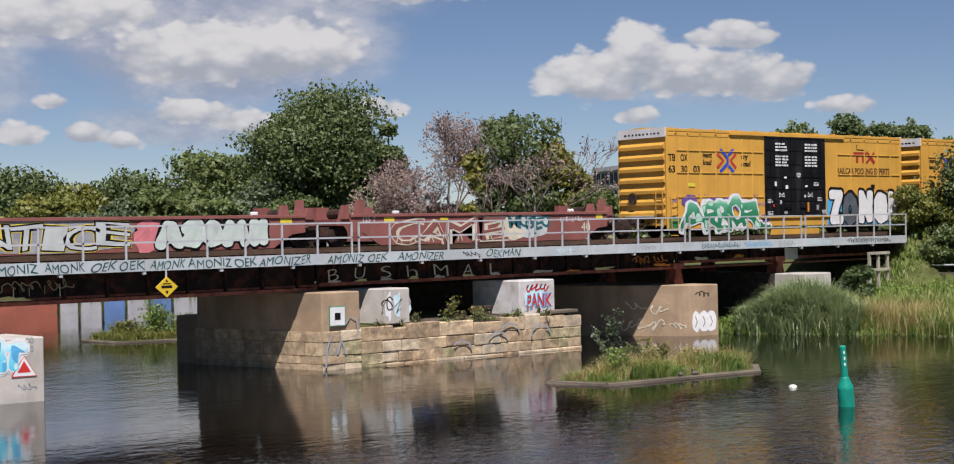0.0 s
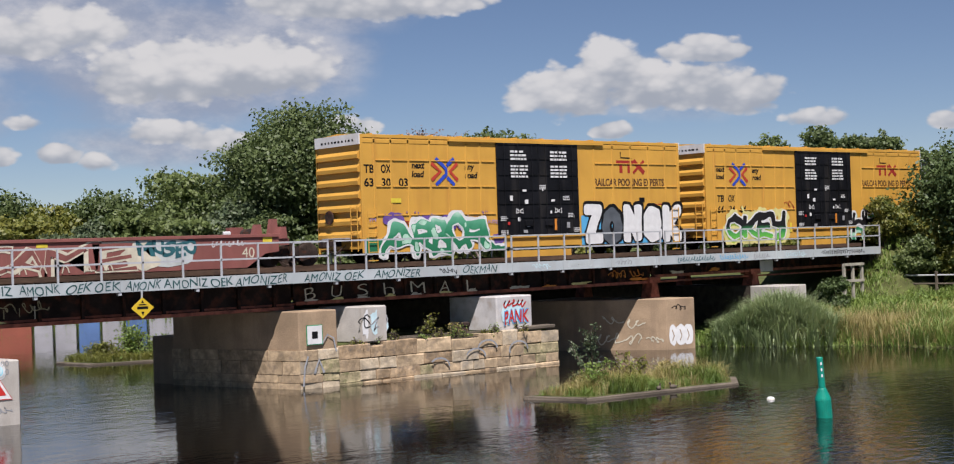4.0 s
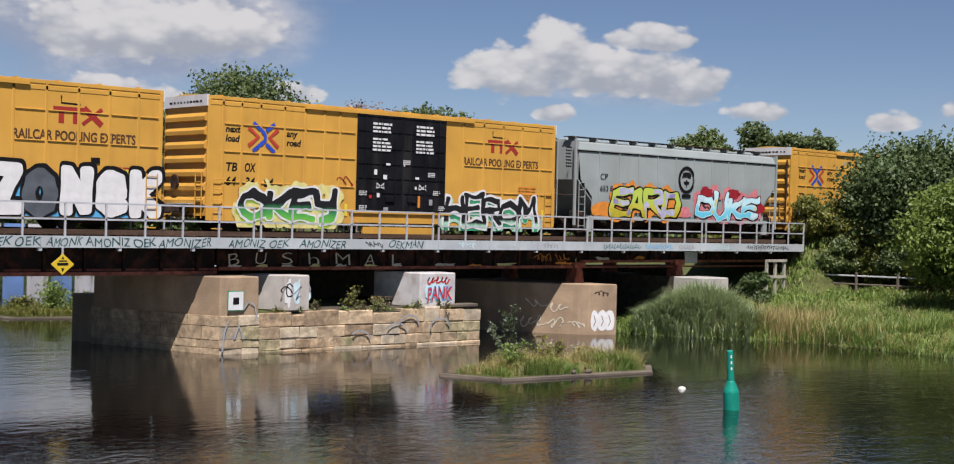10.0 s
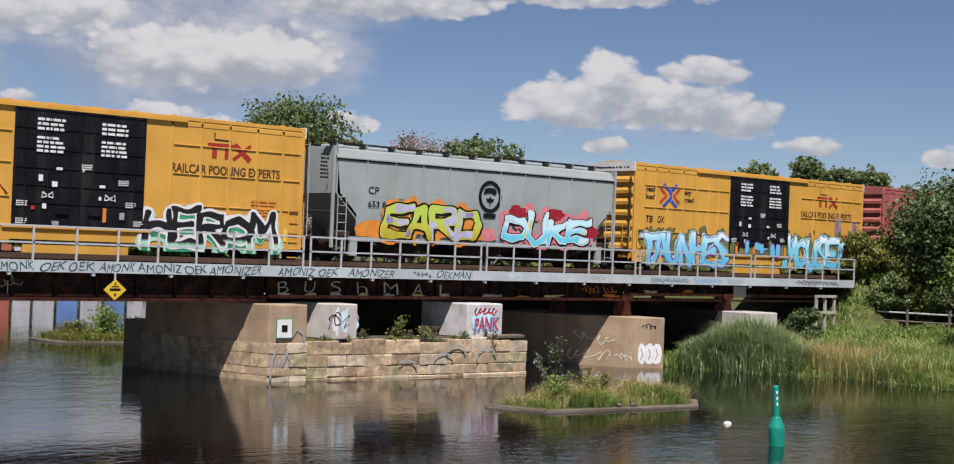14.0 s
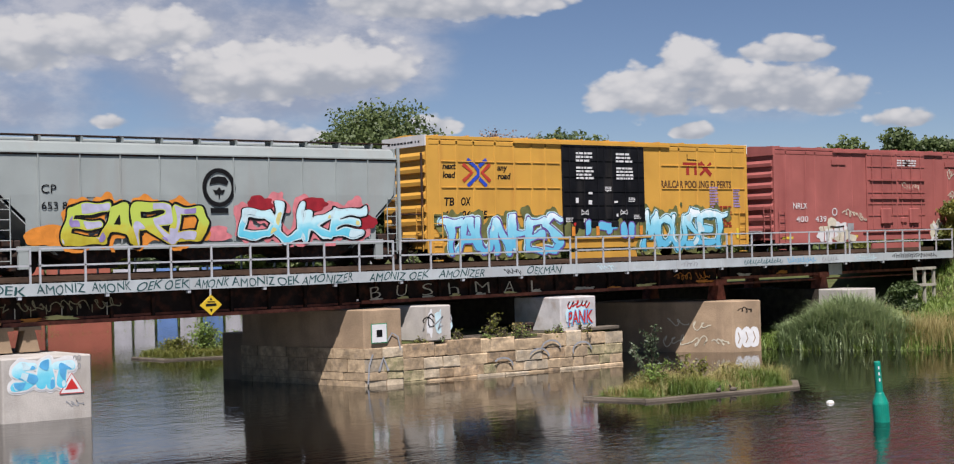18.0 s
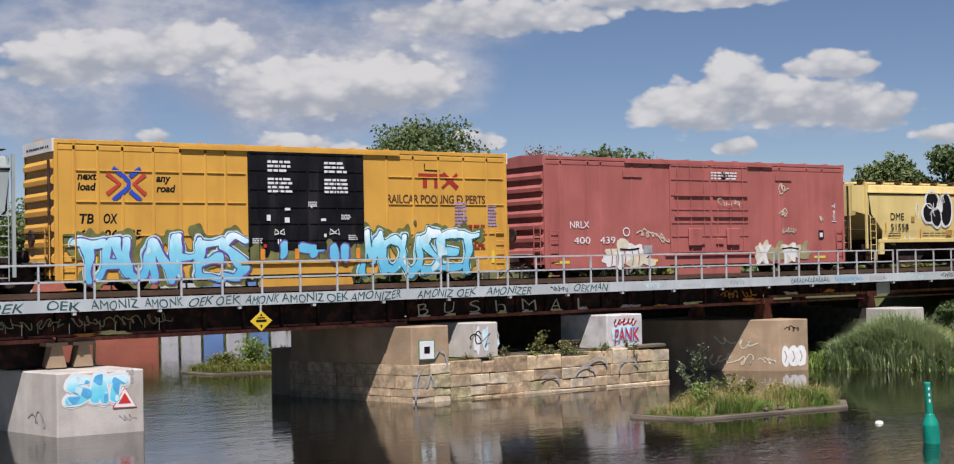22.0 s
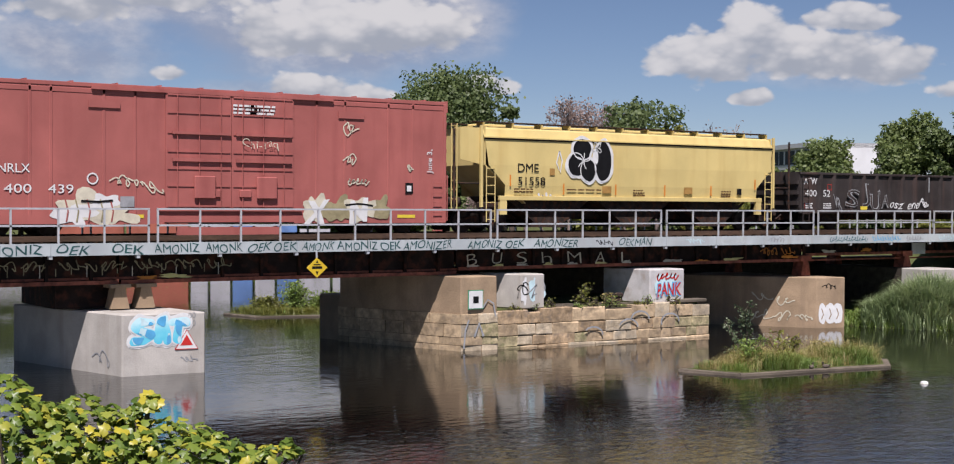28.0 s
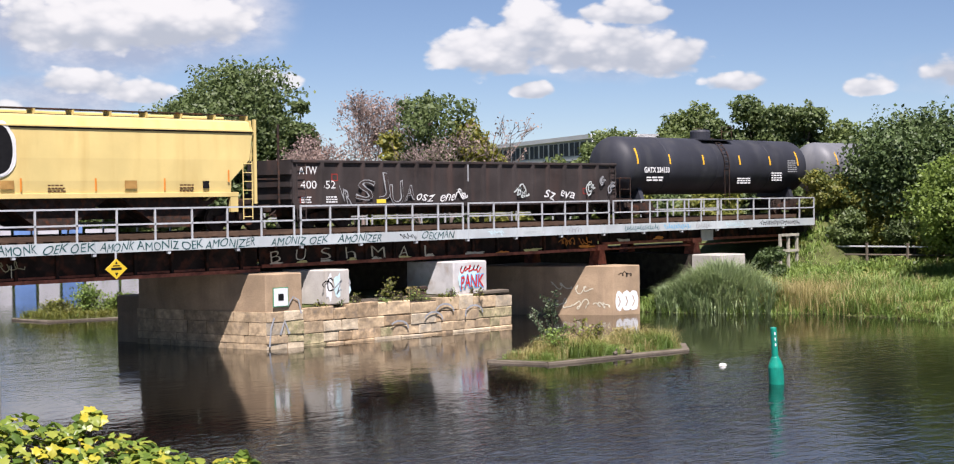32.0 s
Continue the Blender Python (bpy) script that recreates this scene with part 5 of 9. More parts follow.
def spray(e, word, slots, z0, z1, r, coats, y=None, seed=0, warp=0.05, norm=2.0, lean=0.0, drop=0.08, back=(), top=(), step=0.045):
    """A sprayed word. coats: material (or one a letter), growth, shift in x and z. back: material, growth, unevenness, shift in z,
    round the whole word. top: material, share, fineness, inset: patches inside the letters. Returns its parts."""
    y = YP - 0.034 if y is None else y
    rnd = random.Random(seed)
    made, fields = [], []
    for n, c in enumerate(word):
        lo, hi = z0 + rnd.uniform(-drop, drop) * 0.5, z1 + rnd.uniform(-drop, drop)
        fields.append((letter_field(c, slots[n][0], slots[n][1], lo, hi, r, seed + n, warp, norm, lean), slots[n][0] - 0.2 - abs(lean), slots[n][1] + 0.2 + abs(lean), lo - 0.2, hi + 0.25))
    for k, (material, grow, rough, shift) in enumerate(back):
        def cloud(x, z):
            best = np.full(x.shape, 9.0)
            for f, *_ in fields:
                best = np.minimum(best, f(x, z - shift))
            return best - grow - rough * waver(x, z, seed + 11 * k, 1.6)
        m = grow + rough + 0.1
        made.append(paint("graffiti", cloud, slots[0][0] - m, slots[-1][1] + m, z0 - 0.25, z1 + m + abs(shift), material, e, y + 0.016 - 0.004 * k, step))
        if made[-1]:
            tagged(made[-1], kind="stuff")
    for n, (f, xa, xb, za, zb) in enumerate(fields):
        yy = y - 0.0006 * n
        for k, (material, grow, dx, dz) in enumerate(coats):
            if isinstance(material, (list, tuple)):
                material = material[n]
            made.append(paint("graffiti_letter", lambda x, z: f(x - dx, z - dz) - grow, xa - abs(dx), xb + abs(dx), za, zb, material, e, yy - 0.004 * k, step))
        for k, (material, share, fine, inset) in enumerate(top):
            made.append(paint("graffiti", lambda x, z: np.maximum(f(x, z) + inset, share - waver(x, z, seed + 3 * n + 7 * k, fine)), xa, xb, za, zb, material, e, yy - 0.004 * (len(coats) + k), step))
            if made[-1]:
                tagged(made[-1], kind="stuff")
    return [ob for ob in made if ob]


def dots(e, x0, x1, z0, z1, n, r, material, y, seed):
    """Round spatters of paint, each a small disc, in one mesh."""
    rnd = random.Random(seed)
    bm = bmesh.new()
    for _ in range(n):
        x, z, q = rnd.uniform(x0, x1), rnd.uniform(z0, z1), r * rnd.uniform(0.5, 1.3)
        prism([(x + q * math.cos(k * 0.785), z + q * math.sin(k * 0.785)) for k in range(8)], y - 0.003, y, "y", bm=bm)
    tagged(part("graffiti", bm, material, e), kind="stuff")


def even(x0, x1, n, lap=0.0):
    """n slots side by side that overlap by lap."""
    k = (x1 - x0) / n
    return [(x0 + i * k - lap / 2, x0 + (i + 1) * k + lap / 2) for i in range(n)]


SEAM = (0.68, 1.51, 2.38, 3.5, 4.5, 5.45, 6.22, 13.0, 14.2, 15.4, 16.6, 17.75)
carA = boxcar("yellow high boxcar with black doors and green graffiti", 0.0, "car_yellow", "car_black", "car_white", SEAM)
house_writing(carA, "TB  OX", "63 30 03", 1)
for i, (x, z, rx, rz) in enumerate(((1.55, 1.75, 0.5, 0.28), (3.15, 1.6, 0.5, 0.3), (4.35, 1.6, 0.42, 0.32), (5.2, 1.5, 0.4, 0.25), (7.1, 0.85, 0.3, 0.22))):
    part("graffiti", blotch(x, z, rx, rz, YP - 0.010 - 0.001 * i, 3 + i, 30, 0.12), "paint_violet", carA)
dots(carA, 1.1, 6.6, 1.75, 2.05, 26, 0.035, "paint_violet", YP - 0.006, 5)
spray(carA, "ARBOR", [(0.75, 2.75), (2.35, 3.75), (3.35, 4.55), (4.2, 5.5), (5.15, 6.6)], 0.36, 1.80, 0.145, [("paint_white", 0.075, 0, 0), ("fade_bush", 0.0, 0, 0)],
      seed=4, warp=0.13, norm=3.0, drop=0.24, lean=-0.12, back=(("paint_white", 0.13, 0.05, 0.0), ("fade_bush", 0.06, 0.03, 0.0)), top=(("paint_mint", 0.52, 0.9, 0.04),))
paint("graffiti", lambda x, z: z - 1.0 + 0.33 * (x - 6.2) + 0.10 * waver(x, z, 2, 2.0), 6.2, 7.55, 0.36, 1.25, "paint_white", carA, YP - 0.016)
paint("graffiti", lambda x, z: z - 0.90 + 0.36 * (x - 6.2) + 0.10 * waver(x, z, 2, 2.0), 6.2, 7.42, 0.36, 1.15, "fade_bush", carA, YP - 0.022)
paint("graffiti", lambda x, z: z - 0.98 + 0.12 * waver(x, z, 5, 2.0), 0.14, 1.2, 0.40, 1.2, "fade_bush", carA, YP - 0.012)
paint("graffiti", lambda x, z: z - 1.75 + 0.25 * waver(x, z, 8, 1.3), 12.06, 18.3, 0.45, 2.0, "paint_sky", carA, YP - 0.010)
spray(carA, "ZONeK", [(12.22, 13.42), (13.34, 14.66), (14.70, 16.04), (16.04, 17.36), (17.38, 18.72)], 0.44, 2.20, 0.25,
      [("paint_black", 0.10, 0.03, 0.05), (("paint_white", "paint_slate", "paint_white", "paint_white", "paint_white"), 0.0, 0, 0)], seed=2, warp=0.03, norm=3.5, drop=0.10)
lettering("graffiti", "FM,", 0.22, (0.35, YP - 0.008, 1.62), "paint_purple", carA, width=0.4, wob=0.1)
lettering("graffiti", "ATC", 0.22, (3.3, YP - 0.008, 1.78), "paint_purple", carA, width=0.45, wob=0.1)
lettering("graffiti", "AUBZ", 0.22, (6.5, YP - 0.008, 1.5), "paint_purple", carA, width=0.6, wob=0.1)
strip(carA, 15.9, 2.35, 0.35, 0.22, YP, "paint_black", "plate")
strip(carA, 16.9, 2.0, 0.55, 0.2, YP, "paint_yellow", "plate")
strip(carA, 1.45, 2.42, 0.5, 0.18, YP, "paint_yellow", "plate")

carB = boxcar("yellow high boxcar with black doors, green and black graffiti", 20.65, "car_yellow", "car_black", "car_white", SEAM)
house_writing(carB, "TB  OX", "64 34 84", 2, -1.75)
spray(carB, "OKEY", [(1.35, 2.85), (2.6, 4.0), (3.75, 5.1), (4.85, 6.2)], 0.44, 1.82, 0.155, [("paint_white", 0.075, 0, 0), ("fade_okey", 0.0, 0, 0)], seed=7, warp=0.09, norm=2.6, drop=0.14,
      back=(("paint_straw", 0.28, 0.18, -0.10), ("paint_lime", 0.05, 0.05, -0.1)), top=())
spray(carB, "HEROM", even(12.0, 17.5, 5, 0.25), 0.46, 1.78, 0.115, [("paint_white", 0.095, 0, 0), ("fade_herom", 0.0, 0, 0)], seed=9, warp=0.12, norm=2.2, drop=0.22,
      back=(("paint_mint", 0.16, 0.14, -0.2), ("paint_green", 0.02, 0.06, -0.25)))
part("graffiti", scrawl(6.2, 1.9, 0.7, 0.5, YP, 25, 0.035), "paint_dark_red", carB)

carC = boxcar("yellow high boxcar with black doors and pale blue graffiti", 58.2, "car_yellow", "car_black", "car_white", SEAM)
house_writing(carC, "TB  OX", "64 06 85", 3, -1.75)
spray(carC, "TAUNHES", even(0.65, 6.98, 7, 0.26), 0.34, 1.84, 0.135, [("paint_violet", 0.05, 0.02, -0.01), ("fade_frost", 0.0, 0, 0)], seed=11, warp=0.12, norm=2.4, drop=0.20,
      back=(("paint_moss", 0.20, 0.20, 0.02), ("paint_pale", 0.075, 0.03, 0.02), ("paint_cyan", 0.045, 0.05, 0.0), ("paint_violet", -0.02, 0.08, 0.0)), top=(("paint_pale", 0.6, 0.9, 0.03),))
spray(carC, "MOUSET", even(11.85, 17.15, 6, 0.26), 0.34, 1.98, 0.135, [("paint_teal", 0.045, 0.02, -0.01), ("fade_frost", 0.0, 0, 0)], seed=12, warp=0.12, norm=2.4, drop=0.22,
      back=(("paint_moss", 0.20, 0.22, 0.02), ("paint_pale", 0.075, 0.03, 0.02), ("paint_cyan", 0.045, 0.05, 0.0), ("paint_violet", -0.02, 0.08, 0.0)), top=(("paint_pale", 0.6, 0.9, 0.03),))
paint("graffiti", lambda x, z: z - 1.42 + 0.35 * waver(x, z, 3, 1.4), 7.1, 11.9, 0.98, 1.9, "paint_moss", carC, YD - 0.010)
spray(carC, "ITII", [(8.1, 8.75), (9.1, 10.2), (10.3, 10.75), (10.8, 11.3)], 0.98, 1.72, 0.15, [("paint_violet", 0.05, 0, 0), ("fade_frost", 0.0, 0, 0)], y=YD - 0.020, seed=44, warp=0.10, drop=0.2)
for x in (7.5, 8.9, 11.5):
    strip(carC, x, 1.0, 0.18, 0.4, YD - 0.034, "paint_orange", "graffiti")
small_print("graffiti", 16.15, 3.1, 0.6, 9, 0.13, "paint_purple", carC, YP, 71)
small_print("graffiti", 17.75, 3.0, 0.45, 7, 0.13, "paint_purple", carC, YP, 72)

RSEAM = (0.9, 2.4, 3.1, 4.9, 6.0, 13.0, 14.2, 16.1, 17.2)
carR = boxcar("faded red boxcar with ribbed ends and pale tags", 78.87, "car_red", "car_red", "car_red", RSEAM, (7.05, 12.05), False)
lettering("car_mark", "NRLX", 0.42, (1.35, YP - 0.006, 2.12), "paint_white", carR, width=1.05)
lettering("car_number", "400", 0.42, (1.55, YP - 0.006, 1.45), "paint_white", carR, width=0.9)
lettering("car_number", "439", 0.42, (3.0, YP - 0.006, 1.45), "paint_white", carR, width=0.85)
for x in (4.35, 13.9):
    part("placard_board", box(x, YP - 0.03, 4.35, x + 1.1, YP, 4.6), "car_red", carR)
for x in (7.4, 9.8):
    small_print("door_notice", x + 2.2 if x < 9 else x + 0.4, 4.6, 1.1, 3, 0.13, "paint_white", carR, YD, int(x))
    part("door_beam", box(x - 0.1, YD - 0.05, 2.6, x + 2.1, YD, 2.72), "car_red", carR)
    part("door_beam", box(x - 0.1, YD - 0.05, 3.55, x + 2.1, YD, 3.65), "car_red", carR)
    part("lock_box", box(x + 0.7, YD - 0.10, 1.3, x + 1.5, YD, 2.1, 0.03), "car_red", carR)
lettering("graffiti", "Chi-raq", 0.42, (9.95, YD - 0.06, 3.05), "paint_cream", carR, shear=0.1, width=1.45, wob=0.12, seed=4, grow=-0.006)
june = lettering("graffiti", "June 3,", 0.34, (0, 0, 0), "paint_white", carR)
june.matrix_basis = pose(18.15, YP - 0.006, 2.35) @ Matrix.Rotation(-math.pi / 2, 4, "Y")
for i, (x, z, w, h) in enumerate(((5.2, 1.65, 0.9, 0.45), (6.25, 1.35, 0.7, 0.65), (14.15, 3.7, 0.5, 0.6), (14.2, 2.55, 0.45, 0.5), (14.3, 1.85, 0.9, 0.28), (17.0, 2.4, 0.12, 0.3))):
    part("graffiti", scrawl(x, z, w, h, YP - 0.006, 50 + i, 0.045), "paint_cream", carR)
for i, (x, z, rx, rz, m2) in enumerate(((4.4, 0.95, 1.0, 0.48, "paint_cream"), (3.9, 0.75, 0.7, 0.32, "paint_white"), (5.3, 0.75, 0.7, 0.3, "paint_cream"), (4.9, 1.15, 0.45, 0.28, "paint_white"), (12.9, 0.95, 0.45, 0.5, "paint_cream"), (13.9, 0.9, 0.6, 0.45, "paint_olive"), (14.9, 0.95, 0.55, 0.48, "paint_cream"), (15.8, 0.95, 0.4, 0.35, "paint_olive"))):
    part("graffiti", blotch(x, z, rx, rz, YP - 0.004 - 0.002 * i, 161 + i, 40, 0.3), m2, carR)
for i, x in enumerate((3.6, 3.95, 4.35, 4.8, 5.15)):
    part("graffiti", stroke([(x, 0.5), (x + 0.06, 0.85), (x - 0.04, 1.25)], 0.05, YP - 0.024), "paint_olive" if i % 2 else "car_red", carR)
part("graffiti", stroke([(4.1, 1.2), (4.7, 1.17), (5.2, 1.22)], 0.07, YP - 0.027), "paint_black", carR)
part("graffiti", stroke([(14.2, 1.1), (14.8, 1.15), (15.4, 1.08)], 0.07, YP - 0.027), "paint_black", carR)
piece(carR, "XN", 12.5, 0.5, 2.6, 0.85, [("paint_white", 0.07)], y=YP - 0.026, seed=5, slots=[(12.55, 13.3), (14.35, 15.1)])
strip(carR, 5.45, 1.0, 0.5, 0.36, YP - 0.028, "paint_grey", "plate")
strip(carR, 16.85, 1.55, 0.35, 0.42, YP, "paint_black", "plate")
strip(carR, 16.92, 1.64, 0.2, 0.22, YP - 0.005, "paint_white", "plate")
ring = bmesh.new()
for k in range(20):
    a0, a1 = k * math.pi / 10, (k + 1) * math.pi / 10
    prism([(4.5 + r * math.cos(q), 1.95 + r * math.sin(q)) for r, q in ((0.20, a0), (0.20, a1), (0.15, a1), (0.15, a0))], YP - 0.006, YP - 0.002, "y", bm=ring)
part("round_mark", ring, "paint_white", carR)
for x in (0.5, 5.5, 12.5, 16.5):
    strip(carR, x, 0.62, 0.8, 0.12, YP, "paint_yellow")


def hopper(label, off, a, b, body, zt, zl, zb, walk_mat, ribs, bay_mat):
    """A covered hopper: sheets cut away at the lower corners, slope sheets and posts at the ends, bays below, walkways on the roof."""
    e = thing("covered_hopper", label, "railway car", (0, 0, ZR), "train cars")
    wheels = []
    zm, zc = 2.75, 1.95
    y = -1.60
    lo0, lo1 = a + 1.2, b - 1.2
    # side sheets bow out a little and lean in above the eaves lip
    for s in (1, -1):
        bm = bmesh.new()
        rows = [(zb, 0.04, 1.05), (zc, 0.0, 1.05), (zm, -0.02, 0.22), (zl - 0.01, 0.0, 0.04), (zl + 0.02, 0.03, 0.02), (zt - 0.08, 0.14, 0.02), (zt, 0.34, 0.14)]
        loops = [[bm.verts.new((x, s * (y + i), z)) for x in (a + k, b - k)] for z, i, k in rows]
        for p, q in zip(loops, loops[1:]):
            bm.faces.new((p[0], p[1], q[1], q[0]))
        part("side_sheet" if s > 0 else "far_side", bm, body, e)
        part("eaves_lip", box(a + 0.02, min(s * (y - 0.07), s * (y + 0.02)), zl - 0.02, b - 0.02, max(s * (y - 0.07), s * (y + 0.02)), zl + 0.025), body, e)
        # dark strip that draws the shadow line under the lip
        part("eaves_gap", box(a + 0.03, min(s * (y - 0.02), s * (y + 0.02)), zl - 0.085, b - 0.03, max(s * (y - 0.02), s * (y + 0.02)), zl - 0.022), "undercarriage", e)
    for x in ribs:
        part("weld_seam", box(x - 0.022, y - 0.045, zb + 0.05, x + 0.022, y + 0.02, zl - 0.03), body, e)
    part("roof", prism([(y + 0.34, zt - 0.01), (-0.6, zt + 0.08), (0.6, zt + 0.08), (-y - 0.34, zt - 0.01)], a + 0.12, b - 0.12, "x"), body, e)
    part("side_sill", box(a + 0.75, y - 0.05, zb - 0.17, b - 0.75, y + 0.08, zb + 0.01, 0.01), body, e)
    for x in (a + 0.95, b - 0.95):
        part("sill_post", box(x - 0.17, y - 0.04, zb - 0.75, x + 0.17, y + 0.10, zb - 0.16), body, e)
    # slope sheets, posts, ladders and panels at the ends
    for x0, x1, s in ((a, lo0 + 0.9, 1), (b, lo1 - 0.9, -1)):
        part("slope_sheet", prism([(x0 + s * 0.06, zm), (x0 + s * 0.06, zt), (x0 + s * 0.12, zt), (x0 + s * 0.12, zm), (x1 + s * 0.06, zb - 0.3), (x1, zb - 0.3)], y + 0.05, -y - 0.05, "y"), body, e)
        k = x0 - s * 0.03
        for q in (y + 0.01, -y - 0.11):
            part("end_post", box(min(k, k - s * 0.11), q, zb - 0.45, max(k, k - s * 0.11), q + 0.10, zt + 0.05), body, e)
        j = x0 - s * 1.30
        part("end_frame", rod((j, y + 0.2, 0.9), (j, y + 0.2, zt - 0.1), 0.05, bm=rod((j, y + 0.2, 2.0), (k, y + 0.2, 2.0), 0.03)), "undercarriage", e)
        ladder(e, k + s * 0.35, y - 0.03, 0.45, 2.7, 0.42, body)
        if s > 0:
            ladder(e, j + s * 0.1, y + 0.35, 0.9, zt + 0.1, 0.4, body, "x")
        part("end_platform", box(min(j, k), y + 0.1, 0.88, max(j, k), -y - 0.1, 0.96), "undercarriage", e)
        if s > 0 and body == "hopper_yellow":
            part("end_board", prism([(k - s * 1.05, 2.95), (k - s * 0.12, 2.78), (k - s * 0.12, zt - 0.05), (k - s * 1.05, zt - 0.05)], y + 0.10, y + 0.15, "y"), body, e)
        part("brake_cylinder", rod((k - s * 0.9, -0.3, 1.25), (k - s * 0.3, -0.3, 1.25), 0.2, seg=14), "undercarriage", e)
        part("brake_rigging", box(min(k, k + s * 1.0), y + 0.25, 0.95, max(k, k + s * 1.0), y + 0.5, 1.25, 0.04), "undercarriage", e)
        coupler(e, j + s * 0.5, -s)
    # bays under the sill
    n = 3
    for i in range(n):
        c = lo0 + (lo1 - lo0) * (i + 0.5) / n
        w = (lo1 - lo0) / n * 0.5
        part("hopper_bay", prism([(c - w, zb), (c + w, zb), (c + w * 0.28, 0.34), (c - w * 0.28, 0.34)], y + 0.3, -y - 0.3, "y"), bay_mat, e)
        part("outlet_gate", box(c - w * 0.4, y + 0.3, 0.22, c + w * 0.4, -y - 0.3, 0.33), "undercarriage", e)
    part("centre_sill", box(0.4, -0.3, 0.55, b + a - 0.4, 0.3, 0.98), "undercarriage", e)
    # roof walk and hatches
    for s in (-1, 1):
        part("roof_walk", box(a - 0.1, s * 0.98 - 0.26, zt + 0.20, b - 0.05, s * 0.98 + 0.26, zt + 0.235), walk_mat, e)
        x = a + 0.25
        while x < b:
            part("walk_bracket", prism([(s * 0.98 - 0.22, zt + 0.01), (s * 0.98 + 0.22, zt + 0.01), (s * 0.98 + 0.26, zt + 0.2), (s * 0.98 - 0.26, zt + 0.2)], x - 0.04, x + 0.04, "x"), body, e)
            x += 1.47
    part("hatch", box(a + 0.5, -0.35, zt + 0.06, b - 0.5, 0.35, zt + 0.19, 0.03), body, e)
    truck(e, a + 0.35, wheels)
    truck(e, b - 0.35, wheels)
    CARS.append((e, off, wheels))
    return e, a, b


carH, ha, hb = hopper("grey covered hopper with yellow and blue graffiti", 39.35, 1.55, 17.42, "hopper_grey", 4.58, 4.17, 1.02, "undercarriage", [3.05 + 1.443 * k for k in range(10)], "undercarriage")
YH = -1.64
lettering("car_mark", "CP", 0.42, (3.14, YH, 2.80), "paint_black", carH, width=0.52)
part("data_plate", stroke([(4.72, 2.34), (5.0, 2.34), (5.0, 2.66), (4.72, 2.66), (4.72, 2.34)], 0.03, YH), "paint_black", carH)
lettering("car_number", "653 800", 0.36, (3.14, YH, 2.26), "paint_black", carH, width=1.3)
bm = bmesh.new()
cx, cz = 9.66, 3.02
for i in range(28):
    a0, a1 = 2 * math.pi * i / 28, 2 * math.pi * (i + 1) / 28
    prism([(cx + 0.66 * math.cos(a0), cz + 0.70 * math.sin(a0)), (cx + 0.66 * math.cos(a1), cz + 0.70 * math.sin(a1)), (cx + 0.50 * math.cos(a1), cz + 0.54 * math.sin(a1)), (cx + 0.50 * math.cos(a0), cz + 0.54 * math.sin(a0))], YH - 0.004, YH, "y", bm=bm)
box(cx - 0.35, YH - 0.004, cz - 0.92, cx + 0.35, YH, cz - 0.74, bm=bm)
prism([(cx - 0.38, cz + 0.10), (cx - 0.30, cz + 0.34), (cx - 0.05, cz + 0.40), (cx + 0.25, cz + 0.38), (cx + 0.38, cz + 0.22), (cx + 0.30, cz + 0.08), (cx, cz + 0.16)], YH - 0.004, YH, "y", bm=bm)
prism([(cx, cz + 0.02), (cx + 0.09, cz - 0.10), (cx + 0.24, cz - 0.08), (cx + 0.15, cz - 0.24), (cx + 0.03, cz - 0.24), (cx + 0.02, cz - 0.40), (cx - 0.02, cz - 0.40), (cx - 0.03, cz - 0.24), (cx - 0.15, cz - 0.24), (cx - 0.24, cz - 0.08), (cx - 0.09, cz - 0.10)], YH - 0.004, YH, "y", bm=bm)
part("emblem", bm, "paint_black", carH)
part("graffiti", blotch(3.5, 1.35, 0.9, 0.38, YH - 0.006, 71, 40, 0.12), "paint_orange", carH)
spray(carH, "EARD", [(3.85, 5.45), (5.1, 6.5), (6.2, 8.0), (7.7, 9.25)], 1.02, 2.42, 0.165, [("paint_black", 0.07, 0.03, -0.01), ("fade_gold", 0.0, 0, 0)], y=YH - 0.030, seed=21, warp=0.09, norm=2.3, drop=0.14, lean=0.10,
      back=(("paint_orange", 0.16, 0.24, 0.0), ("paint_black", 0.07, 0.0, 0.0), ("fade_gold", 0.0, 0.02, 0.0)), top=(("paint_lilac", 0.16, 0.55, 0.035), ("paint_purple", 0.66, 0.8, 0.05)))
part("graffiti", blotch(9.55, 1.35, 0.45, 0.30, YH - 0.010, 73, 30, 0.15), "paint_pink", carH)
for i, (x, z) in enumerate(((11.3, 2.45), (13.6, 2.42), (15.9, 1.7))):
    part("graffiti", blotch(x, z, 0.5, 0.26, YH - 0.019 - 0.001 * i, 75 + i, 30, 0.14), "paint_maroon", carH)
